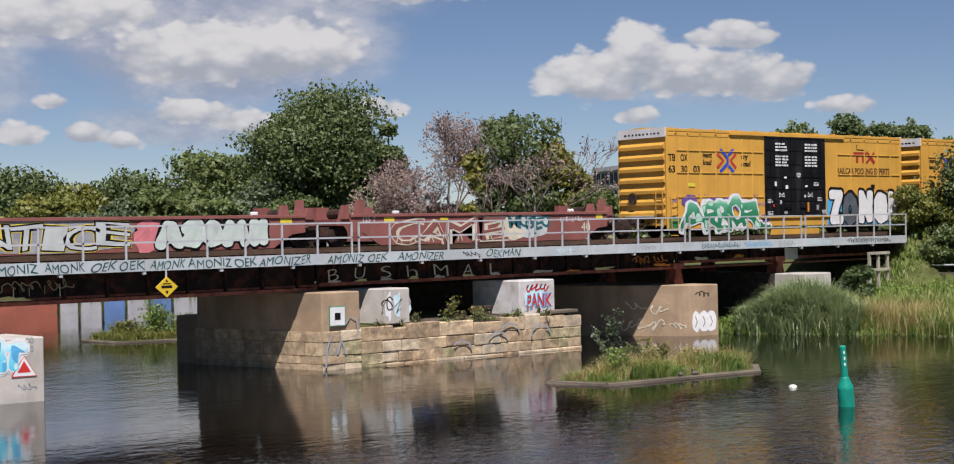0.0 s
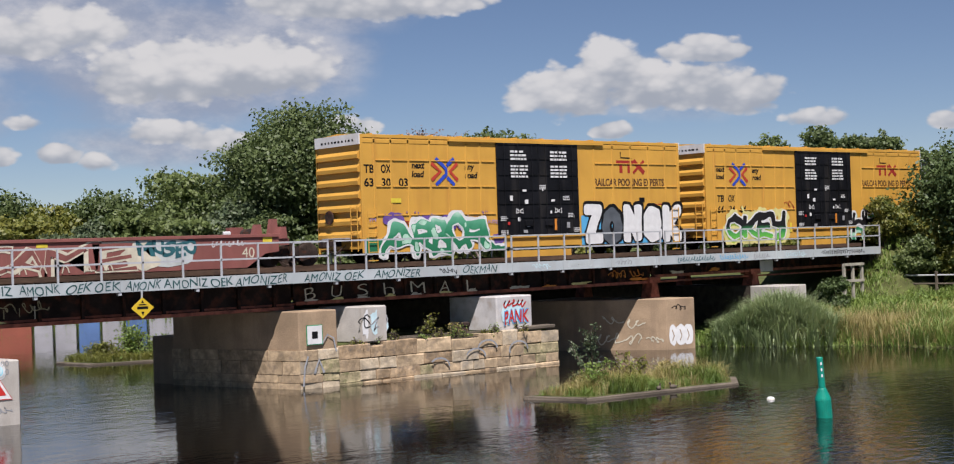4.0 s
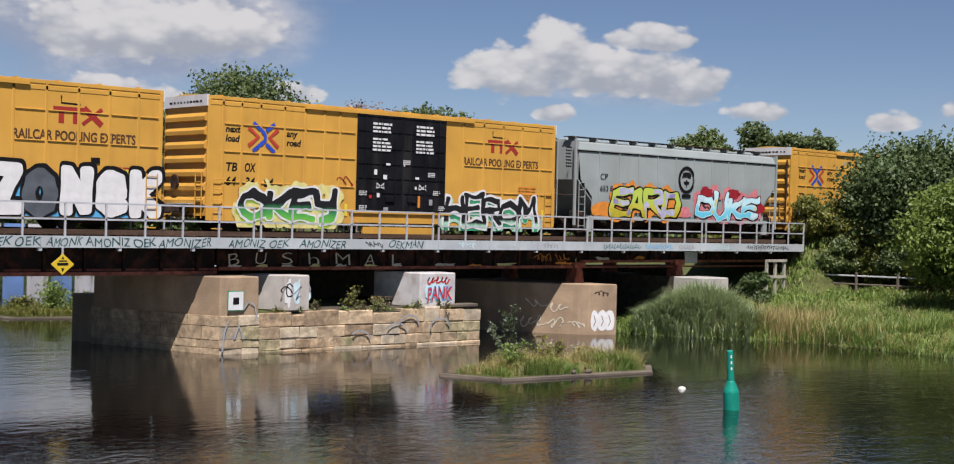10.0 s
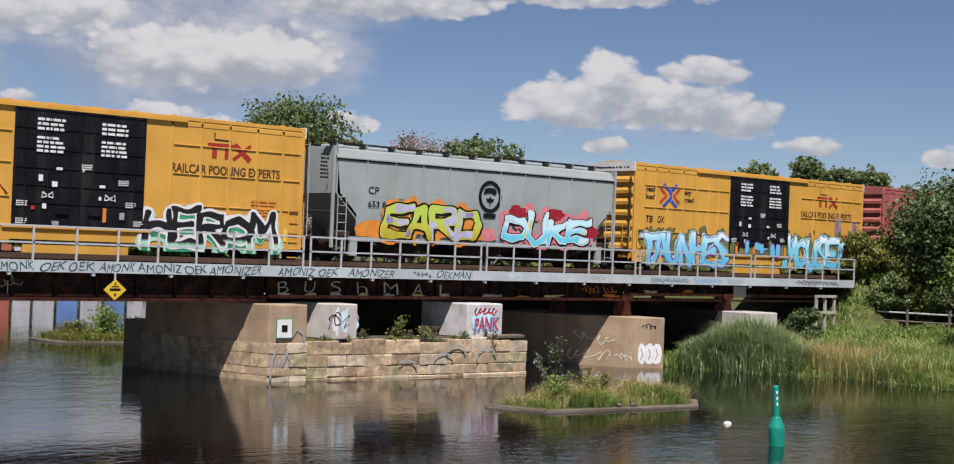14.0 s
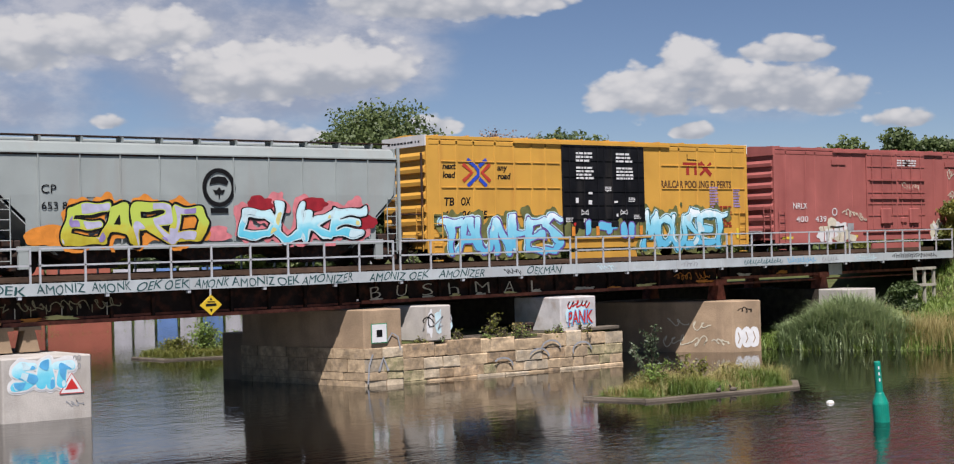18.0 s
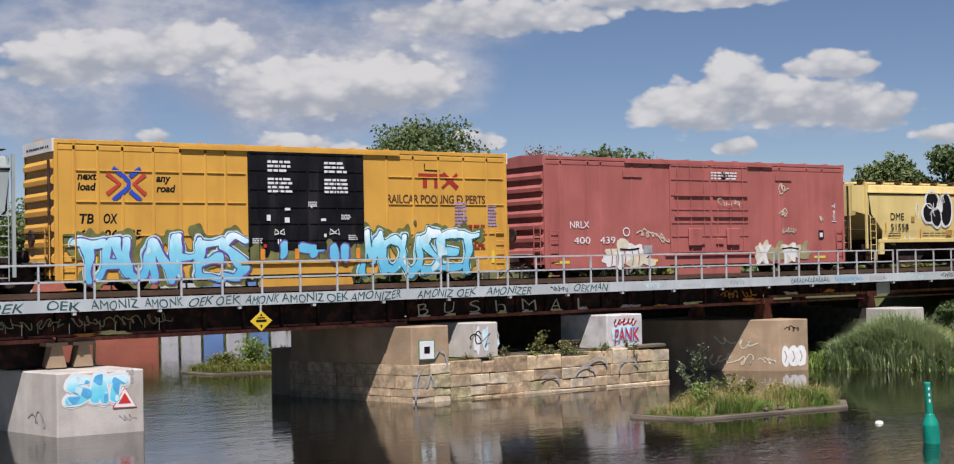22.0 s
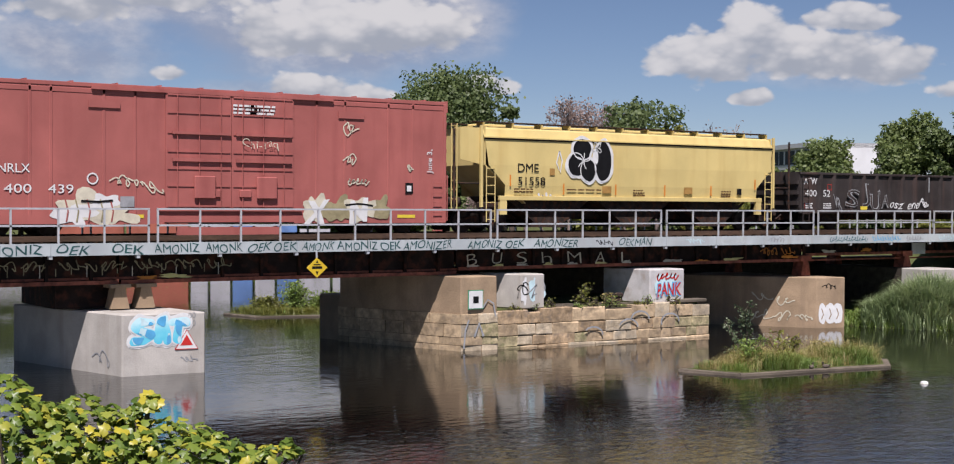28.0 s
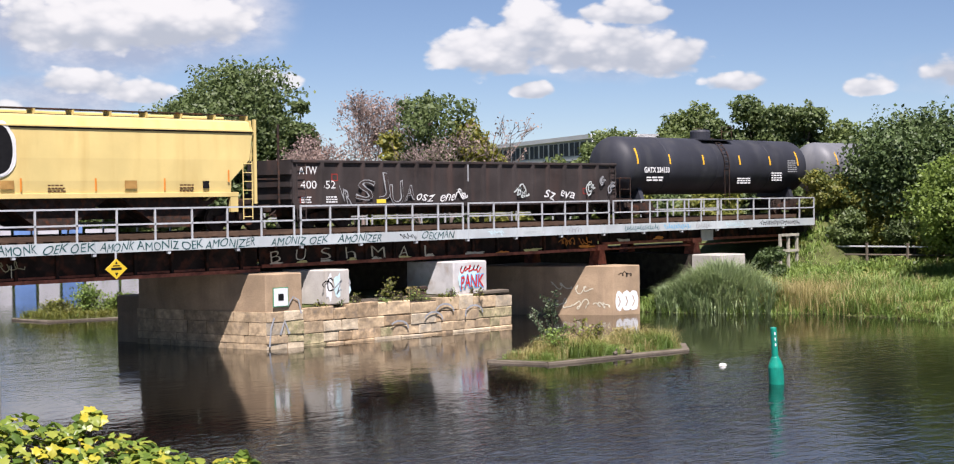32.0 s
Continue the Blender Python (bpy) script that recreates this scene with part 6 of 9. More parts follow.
spray(carH, "DUKE", [(10.35, 12.1), (11.85, 13.2), (13.05, 14.45), (14.3, 15.9)], 1.06, 2.36, 0.145, [("paint_black", 0.06, 0.03, -0.02), ("paint_pale", 0.02, 0, 0), ("fade_pool", -0.03, 0, 0)], y=YH - 0.030, seed=22, warp=0.11, norm=2.5, drop=0.20, lean=0.12,
      back=(("paint_pink", 0.18, 0.20, 0.05), ("paint_black", 0.06, 0.0, 0.0), ("fade_pool", 0.0, 0.02, 0.0)), top=(("paint_straw", 0.70, 0.9, 0.05), ("paint_pale", 0.5, 0.8, 0.04)))
small_print("end_print", 0.85, 4.2, 0.42, 7, 0.15, "paint_black", carH, -1.60 + 0.11, 31)

carY, ya, yb = hopper("yellow covered hopper with a black and white tag", 97.9, 1.5, 17.95, "hopper_yellow", 4.28, 3.86, 1.50, "undercarriage", [], "undercarriage")
YY = -1.64
lettering("car_mark", "DME", 0.5, (3.17, YY, 2.49), "paint_black", carY, width=1.05)
lettering("car_number", "51558", 0.5, (3.17, YY, 1.94), "paint_black", carY, width=1.4)
BUBBLES = ((7.65, 3.0, 0.45, 0.85), (6.84, 2.62, 0.40, 0.46), (6.51, 3.50, 0.49, 0.42), (6.18, 2.84, 0.42, 0.48))
for i, (x, z, rx, rz) in enumerate(BUBBLES):
    part("graffiti", blotch(x, z, rx + 0.13, rz + 0.13, YY - 0.002 - 0.001 * i, 82 + i, 36, 0.04, sq=2.0), "paint_white", carY)
    part("graffiti", blotch(x, z, rx, rz, YY - 0.008 - 0.002 * i, 82 + i, 36, 0.04, sq=2.0), "paint_black", carY)
for i, (x, z, rx, rz) in enumerate(BUBBLES):
    rim = [(x + (rx + 0.02) * math.cos(k * 0.2618), z + (rz + 0.02) * math.sin(k * 0.2618)) for k in range(25)]
    part("graffiti", stroke(rim[:19] if i else rim, 0.045, YY - 0.016 - 0.001 * i), "paint_white", carY)
for i in range(5):
    a0 = i * 1.2566
    part("graffiti", stroke([(6.55, 3.0), (6.55 + 0.2 * math.cos(a0), 3.0 + 0.2 * math.sin(a0)), (6.55 + 0.36 * math.cos(a0 + 0.15), 3.0 + 0.36 * math.sin(a0 + 0.15))], 0.04, YY - 0.022), "paint_white", carY)
    part("graffiti", stroke([(7.3 + 0.26 * math.cos(a0 + k * 0.25) * math.sin(k * 0.52), 3.55 + 0.3 * math.sin(a0 + k * 0.25) * math.sin(k * 0.52)) for k in range(7)], 0.03, YY - 0.024), "paint_white", carY)
part("graffiti", blotch(7.27, 3.15, 0.10, 0.28, YY - 0.022, 97, 20, 0.05, sq=2.0), "paint_white", carY)
part("graffiti", stroke([(5.3, 3.4), (5.15, 2.9), (5.35, 2.5), (5.45, 3.0), (5.3, 3.4)], 0.06, YY), "paint_white", carY)
part("graffiti", scrawl(4.2, 1.35, 0.8, 0.3, YY, 91, 0.05), "paint_white", carY)
strip(carY, 4.80, 2.38, 0.26, 0.28, YY, "paint_ochre", "plate")
for x, w2, n2 in ((5.7, 1.9, 1), (9.35, 0.7, 3), (14.6, 0.6, 3), (2.98, 0.95, 2)):
    small_print("stencil", x, 1.76, w2, n2, 0.10, "paint_brown", carY, YY, int(x * 3))
for x in (2.78, 5.53, 8.36, 11.17, 13.96, 16.75):
    strip(carY, x - 0.03, 1.58 if x not in (2.78, 16.75) else 1.9, 0.07, 0.46, YY - 0.002, "paint_orange")
for x in (7.62, 12.32):
    strip(carY, x, 1.66, 0.5, 0.30, YY, "paint_ochre", "plate")
strip(carY, 15.6, 1.66, 0.28, 0.28, YY, "paint_black", "plate")


def gondola(label, off):
    e = thing("gondola_car", label, "railway car", (0, 0, ZR), "train cars")
    wheels = []
    n, y, zb, zt = 19.5, -1.58, 0.95, 2.78
    for s in (1, -1):
        part("side_sheet" if s > 0 else "far_side", box(0.05, min(s * y, s * (y + 0.06)), zb, n - 0.05, max(s * y, s * (y + 0.06)), zt - 0.05), "gondola_black", e)
        part("top_chord", box(0, s * y - 0.09, zt - 0.12, n, s * y + 0.09, zt, 0.02), "gondola_black", e)
        part("side_sill", box(0, s * y - 0.07, zb - 0.12, n, s * y + 0.07, zb + 0.10), "gondola_black", e)
    for x in (1.43, 2.37, 3.55, 4.53, 5.47, 6.5, 7.48, 8.45, 9.44, 10.49, 11.49, 12.43, 13.62, 14.65, 15.78, 16.89, 18.08):
        part("side_post", prism([(x - 0.13, y), (x - 0.06, y - 0.11), (x + 0.06, y - 0.11), (x + 0.13, y)], zb, zt - 0.1, "z"), "gondola_black", e)
    part("floor", box(0.1, y + 0.06, 1.0, n - 0.1, -y - 0.06, 1.1), "gondola_black", e)
    for x0, s in ((0.0, 1), (n, -1)):
        part("end_sheet", box(min(x0, x0 + s * 0.06), y, zb, max(x0, x0 + s * 0.06), -y, zt + 0.02), "gondola_black", e)
        for z in (1.3, 1.8, 2.3):
            part("end_rib", box(min(x0, x0 - s * 0.1), y + 0.05, z - 0.09, max(x0, x0 - s * 0.1), -y - 0.05, z + 0.09), "gondola_black", e)
        ladder(e, x0 + s * 0.35, y - 0.1, 0.35, 2.6, 0.42, "gondola_black")
        coupler(e, x0, -s)
    part("centre_sill", box(0.1, -0.25, 0.5, n - 0.1, 0.25, 0.98), "undercarriage", e)
    lettering("car_mark", "ATW", 0.46, (0.30, y - 0.006, 2.2), "paint_white", e, width=0.9)
    lettering("car_number", "400 652", 0.46, (0.38, y - 0.006, 1.62), "paint_white", e, width=1.75)
    small_print("stencil", 0.4, 1.25, 0.5, 3, 0.1, "paint_white", e, y - 0.004, 3)
    small_print("stencil", 1.65, 1.25, 0.6, 3, 0.1, "paint_white", e, y - 0.004, 4)
    yy = y - 0.115
    for i, (ch, x, w, h) in enumerate((("S", 3.15, 0.95, 0.85), ("J", 4.25, 0.6, 0.9), ("U", 4.95, 0.75, 0.9), ("A", 5.75, 0.6, 0.6))):
        for g, m2 in ((0.02, "paint_grey"), (-0.012, "gondola_black")):
            ob = link("graffiti_letter", text_mesh(ch, h * 1.38, grow=g, width=w + 1.6 * g, wob=0.09, seed=200 + i).copy(), m2, e)
            ob.matrix_basis = pose(x - 0.8 * g, yy - (0.004 if g < 0 else 0), 1.06 - g)
    for i, (word, x, w, h) in enumerate((("osz", 6.45, 1.0, 0.42), ("ener", 7.75, 1.1, 0.42), ("sz", 14.35, 0.75, 0.5), ("eva", 15.35, 0.95, 0.42), ("VR", 2.35, 0.5, 0.6))):
        lettering("graffiti", word, h * 1.5, (x, yy, 1.1), "paint_white" if x > 6 else "paint_grey", e, width=w, wob=0.12, seed=210 + i, shear=0.2)
    for i, (x, z, w, h, m2) in enumerate(((8.95, 1.05, 0.3, 0.6, "paint_white"), (12.5, 1.05, 0.5, 0.75, "paint_silver"), (12.7, 1.1, 0.45, 0.6, "paint_silver"), (17.35, 1.2, 0.3, 0.8, "paint_silver"), (18.3, 1.7, 0.2, 0.5, "paint_grey"), (18.9, 1.3, 0.3, 0.7, "paint_grey"))):
        part("graffiti", scrawl(x, z, w, h, yy, 100 + i, 0.07, 12), m2, e)
    for x, z in ((1.95, 1.95), (17.1, 1.3), (0.35, 1.05)):
        part("graffiti", stroke([(x, z), (x + 0.28, z), (x + 0.28, z + 0.26), (x, z + 0.26), (x, z)], 0.04, y - 0.004), "paint_dark_red", e)
    strip(e, 4.2, 1.0, 0.5, 0.16, yy, "paint_yellow", "plate")
    strip(e, 9.4, 1.9, 0.08, 0.75, yy, "paint_grey", "plate")
    truck(e, 2.2, wheels)
    truck(e, n - 2.2, wheels)
    CARS.append((e, off, wheels))


gondola("black open gondola car with ribbed sides and tags", 117.7)


def tank_car(label, off, material, half=8.0):
    e = thing("tank_car", label, "railway car", (0, 0, ZR), "train cars")
    wheels = []
    n, r, zc = 2 * half, 1.5, 2.72
    prof = [(0.02, -half)]
    for k in range(1, 8):
        a = math.pi / 2 * k / 7
        prof.append((r * math.sin(a), -half + 0.85 * (1 - math.cos(a))))
    prof += [(r, -half + 1.1 + k * (2 * half - 2.2) / 8) for k in range(9)]
    prof += [(x, -z) for x, z in prof[7::-1]]
    bm = lathe(prof, 48, m=Matrix.Translation((half, 0, zc)) @ Matrix.Rotation(math.pi / 2, 4, "Y"))
    part("tank", bm, material, e, smooth=True)
    for x in (half * 0.42, half * 0.92, half * 1.5):
        part("weld_band", lathe([(r + 0.001, -0.05), (r + 0.012, -0.04), (r + 0.012, 0.04), (r + 0.001, 0.05)], 48, m=Matrix.Translation((x, 0, zc)) @ Matrix.Rotation(math.pi / 2, 4, "Y")), material, e)
    part("dome", lathe([(0.55, 0), (0.55, 0.42), (0.48, 0.52), (0.1, 0.55)], 20, m=Matrix.Translation((half - 0.3, 0, zc + r - 0.05))), material, e)
    part("dome_platform", box(half - 1.3, -1.0, zc + r - 0.12, half + 1.3, 1.0, zc + r - 0.06), material, e)
    for y in (-0.95, 0.95):
        bm = bmesh.new()
        for x in (half + 0.35, half + 1.25):
            rod((x, y, zc + r - 0.1), (x, y, zc + r + 0.62), 0.02, bm=bm, seg=6)
        for z in (0.35, 0.62):
            rod((half + 0.35, y, zc + r + z), (half + 1.25, y, zc + r + z), 0.018, bm=bm, seg=6)
        part("dome_rail", bm, "undercarriage", e)
    bm = bmesh.new()
    for k in range(10):
        a0, a1 = radians(-10 + k * 9), radians(-10 + (k + 1) * 9)
        for dx in (-0.2, 0.2):
            rod((half + dx, -(r + 0.07) * math.cos(a0), zc + (r + 0.07) * math.sin(a0)), (half + dx, -(r + 0.07) * math.cos(a1), zc + (r + 0.07) * math.sin(a1)), 0.022, bm=bm, seg=6)
        rod((half - 0.2, -(r + 0.07) * math.cos(a0), zc + (r + 0.07) * math.sin(a0)), (half + 0.2, -(r + 0.07) * math.cos(a0), zc + (r + 0.07) * math.sin(a0)), 0.016, bm=bm, seg=6)
    for dx in (-0.2, 0.2):
        rod((half + dx, -(r + 0.06), 0.6), (half + dx, -(r + 0.06), zc - 0.2), 0.022, bm=bm, seg=6)
    part("tank_ladder", bm, "undercarriage", e)
    for x0, s in ((0.0, 1), (n, -1)):
        part("stub_sill", box(min(x0 - s * 0.4, x0 + s * 2.6), -0.3, 0.6, max(x0 - s * 0.4, x0 + s * 2.6), 0.3, 1.05), "undercarriage", e)
        part("saddle", prism([(-1.2, 1.0), (-0.9, 1.75), (0.9, 1.75), (1.2, 1.0)], x0 + s * 1.7 - 0.15, x0 + s * 1.7 + 0.15, "x"), material, e)
        part("end_platform", box(min(x0 - s * 0.5, x0 + s * 0.6), -1.4, 0.98, max(x0 - s * 0.5, x0 + s * 0.6), 1.4, 1.04), "undercarriage", e)
        bm = bmesh.new()
        for y in (-1.4, 1.4):
            rod((x0 - s * 0.3, y, 0.4), (x0 - s * 0.3, y, 2.05), 0.025, bm=bm, seg=6)
            rod((x0 + s * 0.5, y, 0.9), (x0 + s * 0.5, y, 2.05), 0.025, bm=bm, seg=6)
            rod((x0 - s * 0.3, y, 2.05), (x0 + s * 0.5, y, 2.05), 0.025, bm=bm, seg=6)
            rod((x0 - s * 0.3, y, 1.5), (x0 + s * 0.5, y, 1.5), 0.02, bm=bm, seg=6)
        rod((x0 - s * 0.3, -1.4, 2.05), (x0 - s * 0.3, 1.4, 2.05), 0.025, bm=bm, seg=6)
        part("end_rail", bm, "undercarriage", e)
        coupler(e, x0 - s * 0.3, -s)
    for x, h in ((0.95, 0.9), (3.5, 0.55), (6.3, 0.55), (9.5, 0.55), (12.3, 0.55), (15.0, 0.9)):
        bm = bmesh.new()
        for k in range(6):
            a = radians(2 + k * h * 6)
            a2 = radians(2 + (k + 1) * h * 6)
            q = r + 0.012
            prism([(-q * math.cos(a), zc - 0.0 + q * math.sin(a)), (-q * math.cos(a2), zc + q * math.sin(a2)), (-(q - 0.02) * math.cos(a2), zc + (q - 0.02) * math.sin(a2)), (-(q - 0.02) * math.cos(a), zc + (q - 0.02) * math.sin(a))], x, x + 0.11, "x", bm=bm)
        part("reflector", bm, "paint_amber", e)
    yy = -(r + 0.006)
    lettering("car_mark", "GATX 234133" if half > 8.1 else "GATX 23105", 0.38, (1.45, yy - 0.03, 2.33), "paint_white", e, width=2.0, grow=0.012)
    small_print("stencil", 1.6, 2.05, 1.4, 2, 0.14, "paint_white", e, yy - 0.04, 5)
    small_print("stencil", 12.4, 2.3, 1.0, 4, 0.13, "paint_white", e, yy - 0.04, 6)
    small_print("stencil", 14.0, 3.0, 0.9, 6, 0.12, "paint_grey", e, yy - 0.02, 7)
    small_print("stencil", 9.2, 2.0, 1.2, 3, 0.12, "paint_white", e, yy - 0.04, 8)
    truck(e, 1.7, wheels)
    truck(e, n - 1.7, wheels)
    CARS.append((e, off, wheels))


tank_car("black tank car with yellow reflector strips", 138.0, "tank_black", 8.3)
tank_car("grey-black tank car at the end of the row", 138.9 + 17.3, "tank_grey", 8.0)


def well_unit(label, off, n, seed, truck_left):
    """One unit of an articulated well car: low walls between shared trucks."""
    e = thing("well_car", label, "railway car", (0, 0, ZR), "train cars")
    wheels = []
    y, zt = -1.5, 1.27
    for s in (1, -1):
        part("side_wall" if s > 0 else "far_wall", prism([(0.6, 0.55), (1.4, 0.05), (n - 1.4, 0.05), (n - 0.6, 0.55), (n, 0.62), (n, zt), (0, zt), (0, 0.62)], min(s * y, s * (y + 0.09)), max(s * y, s * (y + 0.09)), "y"), "well_maroon", e)
        part("top_chord", box(0, s * y - 0.06, zt - 0.10, n, s * y + 0.06, zt + 0.02, 0.01), "well_maroon", e)
    part("well_floor", box(1.4, y + 0.1, 0.1, n - 1.4, -y - 0.1, 0.2), "undercarriage", e)
    for x in (0.35, n - 0.35):
        part("end_deck", box(x - 0.9, -1.35, 0.85, x + 0.9, 1.35, 1.1), "well_maroon", e)
        for dx, h in ((-0.5, 0.55), (0.2, 0.75), (0.6, 0.45)):
            part("guide", prism([(x + dx - 0.22, 1.1), (x + dx + 0.22, 1.1), (x + dx + 0.16, 1.1 + h), (x + dx - 0.05, 1.1 + h)], y + 0.1, y + 0.35, "y"), "well_maroon", e)
        part("guide", box(x - 0.3, 1.0, 1.1, x + 0.3, 1.3, 1.6), "well_maroon", e)
        part("brake_gear", rod((x, -0.5, 1.3), (x, 0.4, 1.3), 0.22, seg=12), "undercarriage", e)
    for x in (2.2, n - 2.2):
        part("lock_cone", box(x - 0.14, y - 0.05, zt, x + 0.14, y + 0.12, zt + 0.14, 0.03), "paint_white", e)
    truck(e, -1.0 if truck_left else n + 0.9, wheels)
    if not truck_left:
        truck(e, -1.0, wheels)
    CARS.append((e, off, wheels))
    return e


W1 = well_unit("maroon well car unit with outlined and teal graffiti", -17.75, 13.9, 1, False)
yw = -1.5 - 0.006
lettering("car_mark", "125 T", 0.28, (0.6, yw, 0.98), "paint_white", W1)
piece(W1, "CAME", 2.0, 0.18, 5.9, 1.0, [("paint_cream", 0.055), ("well_maroon", 0.0)], y=yw - 0.002, seed=133, wob=0.10)
for i, x in enumerate((2.3, 3.0, 3.9, 4.6, 5.4, 6.2, 7.0)):
    part("graffiti", stroke([(x - 0.12, 0.12), (x - 0.06, 0.32), (x, 0.36), (x + 0.08, 0.3), (x + 0.14, 0.12)], 0.04, yw - 0.012), "paint_cream", W1)
part("graffiti", blotch(9.1, 0.72, 1.25, 0.5, yw, 141, 30, 0.08), "paint_silver", W1)
part("graffiti", blotch(8.2, 0.6, 0.7, 0.45, yw - 0.002, 142, 24, 0.2), "paint_cream", W1)
piece(W1, "MUSEO", 8.1, 0.62, 2.3, 0.5, [("paint_teal", 0.06)], y=yw - 0.006, seed=3)
part("graffiti", scrawl(11.0, 0.85, 1.4, 0.25, yw, 143, 0.03), "paint_white", W1)
lettering("unit_number", "40", 0.55, (12.3, yw, 0.42), "paint_cream", W1)
strip(W1, 1.6, 0.95, 0.5, 0.26, yw, "paint_yellow")
strip(W1, 4.4, 1.0, 0.4, 0.12, yw, "paint_yellow")
strip(W1, 13.2, 0.95, 0.4, 0.26, yw, "paint_yellow")

W2 = well_unit("maroon well car unit with silver and gold graffiti", -33.9, 14.1, 2, True)
part("graffiti", blotch(3.4, 0.68, 3.9, 0.56, yw, 151, 50, 0.08), "paint_grey", W2)
piece(W2, "ENTICE", 0.3, 0.25, 6.6, 0.85, [("paint_yellow", 0.09), ("paint_black", 0.06), ("paint_silver", 0.0)], y=yw - 0.005, seed=31, wob=0.06)
spray(W2, "ASeMN", [(7.9, 9.0), (8.9, 9.8), (9.7, 10.6), (10.5, 11.7), (11.6, 12.5)], 0.14, 1.16, 0.225, [("paint_black", 0.045, 0.02, 0.0), ("paint_mint_white", 0.0, 0, 0)], y=yw - 0.020, seed=32, warp=0.05, drop=0.06,
      back=(("paint_black", 0.07, 0.03, 0.0), ("paint_mint_white", 0.01, 0.0, 0.0)), top=(("paint_silver", 0.5, 1.6, 0.05),))
part("graffiti", blotch(7.6, 0.6, 0.5, 0.6, yw, 153, 24, 0.15), "paint_pink", W2)
strip(W2, 13.0, 0.95, 0.5, 0.24, yw, "paint_yellow")
W3 = well_unit("maroon well car unit in front of the others", -50.0, 14.1, 3, True)


def motions():
    """The train runs to -x, a little faster towards the end; its wheels roll."""
    RUN = [(0, 45.1), (3, 33.05), (6, 20.93), (7, 16.79), (8, 12.62), (9, 8.63), (10, 4.53), (12, -3.82), (13, -7.99), (14, -12.18), (17, -24.97), (19, -33.37), (20, -37.62), (21, -41.96), (23, -50.58), (26, -63.6), (28, -72.36), (30, -81.25), (32, -90.3)]
    tt, ss = [r[0] for r in RUN], [r[1] for r in RUN]
    for e, off, wheels in CARS:
        walk(e, [(t, pose(s + off, 0, ZR)) for t, s in RUN])
        times = [i * 0.15 for i in range(214)]
        for w, x in wheels:
            rows = []
            for t in times:
                s = float(np.interp(t, tt, ss))
                rows.append((t, pose(x, 0, 0.46) @ Matrix.Rotation((s - ss[0]) / 0.46, 4, "Y")))
            walk(w, rows)


# ---- plants ----
EYE = (-3.2, -47.2)


def spot(az, dist):
    a = radians(az)
    return EYE[0] + dist * math.cos(a), EYE[1] + dist * math.sin(a)


def segments_mesh(segs, sides=5):
    """Tapered branches: rows of start, end, radius at start, radius at end."""
    verts, faces = [], []
    for a, b, r0, r1 in segs:
        d = (b - a)
        if d.length < 1e-4:
            continue
        q = d.to_track_quat("Z", "Y")
        base = len(verts)
        for p, r in ((a, r0), (b, r1)):
            for i in range(sides):
                w = 2 * math.pi * i / sides
                verts.append(p + q @ Vector((r * math.cos(w), r * math.sin(w), 0)))
        for i in range(sides):
            j = (i + 1) % sides
            faces.append((base + i, base + j, base + sides + j, base + sides + i))
    return np.array([tuple(v) for v in verts]), np.array(faces)


def leaf_cards(pos, size, rng, up=0.25, out=None, stretch=1.5):
    """Small folded leaf clumps: two triangles each, turned at random."""
    n = len(pos)
    nrm = rng.normal(size=(n, 3))
    if out is not None:
        nrm = nrm * 0.75 + out
    nrm[:, 2] += up
    nrm /= np.linalg.norm(nrm, axis=1)[:, None]
    t = rng.normal(size=(n, 3))
    t -= nrm * (t * nrm).sum(1)[:, None]
    t /= np.linalg.norm(t, axis=1)[:, None]
    b = np.cross(nrm, t)
    s = (size * rng.uniform(0.6, 1.25, n))[:, None]
    fold = nrm * s * 0.18
    v = np.stack([pos - t * s * stretch / 2, pos - b * s * 0.5 + fold, pos + t * s * stretch / 2, pos + b * s * 0.5 + fold], 1).reshape(-1, 3)
    f = np.arange(4 * n).reshape(-1, 4)
    return v, f


def grow(rng, p, d, length, r, depth, segs, tips, spread=0.55, keep=0.72):
    """Branches that fork again and again."""
    q = p + d * length
    segs.append((p, q, r, r * 0.7))
    if depth == 0:
        tips.append(q)
        return
    for _ in range(rng.choice((2, 2, 3))):
        w = Vector((rng.gauss(0, spread), rng.gauss(0, spread), rng.gauss(0.12, spread * 0.6)))
        nd = (d + w).normalized()
        grow(rng, p + d * length * rng.uniform(0.7, 1.0), nd, length * rng.uniform(0.6, 0.9) * (keep / 0.72), r * 0.62, depth - 1, segs, tips, spread, keep)


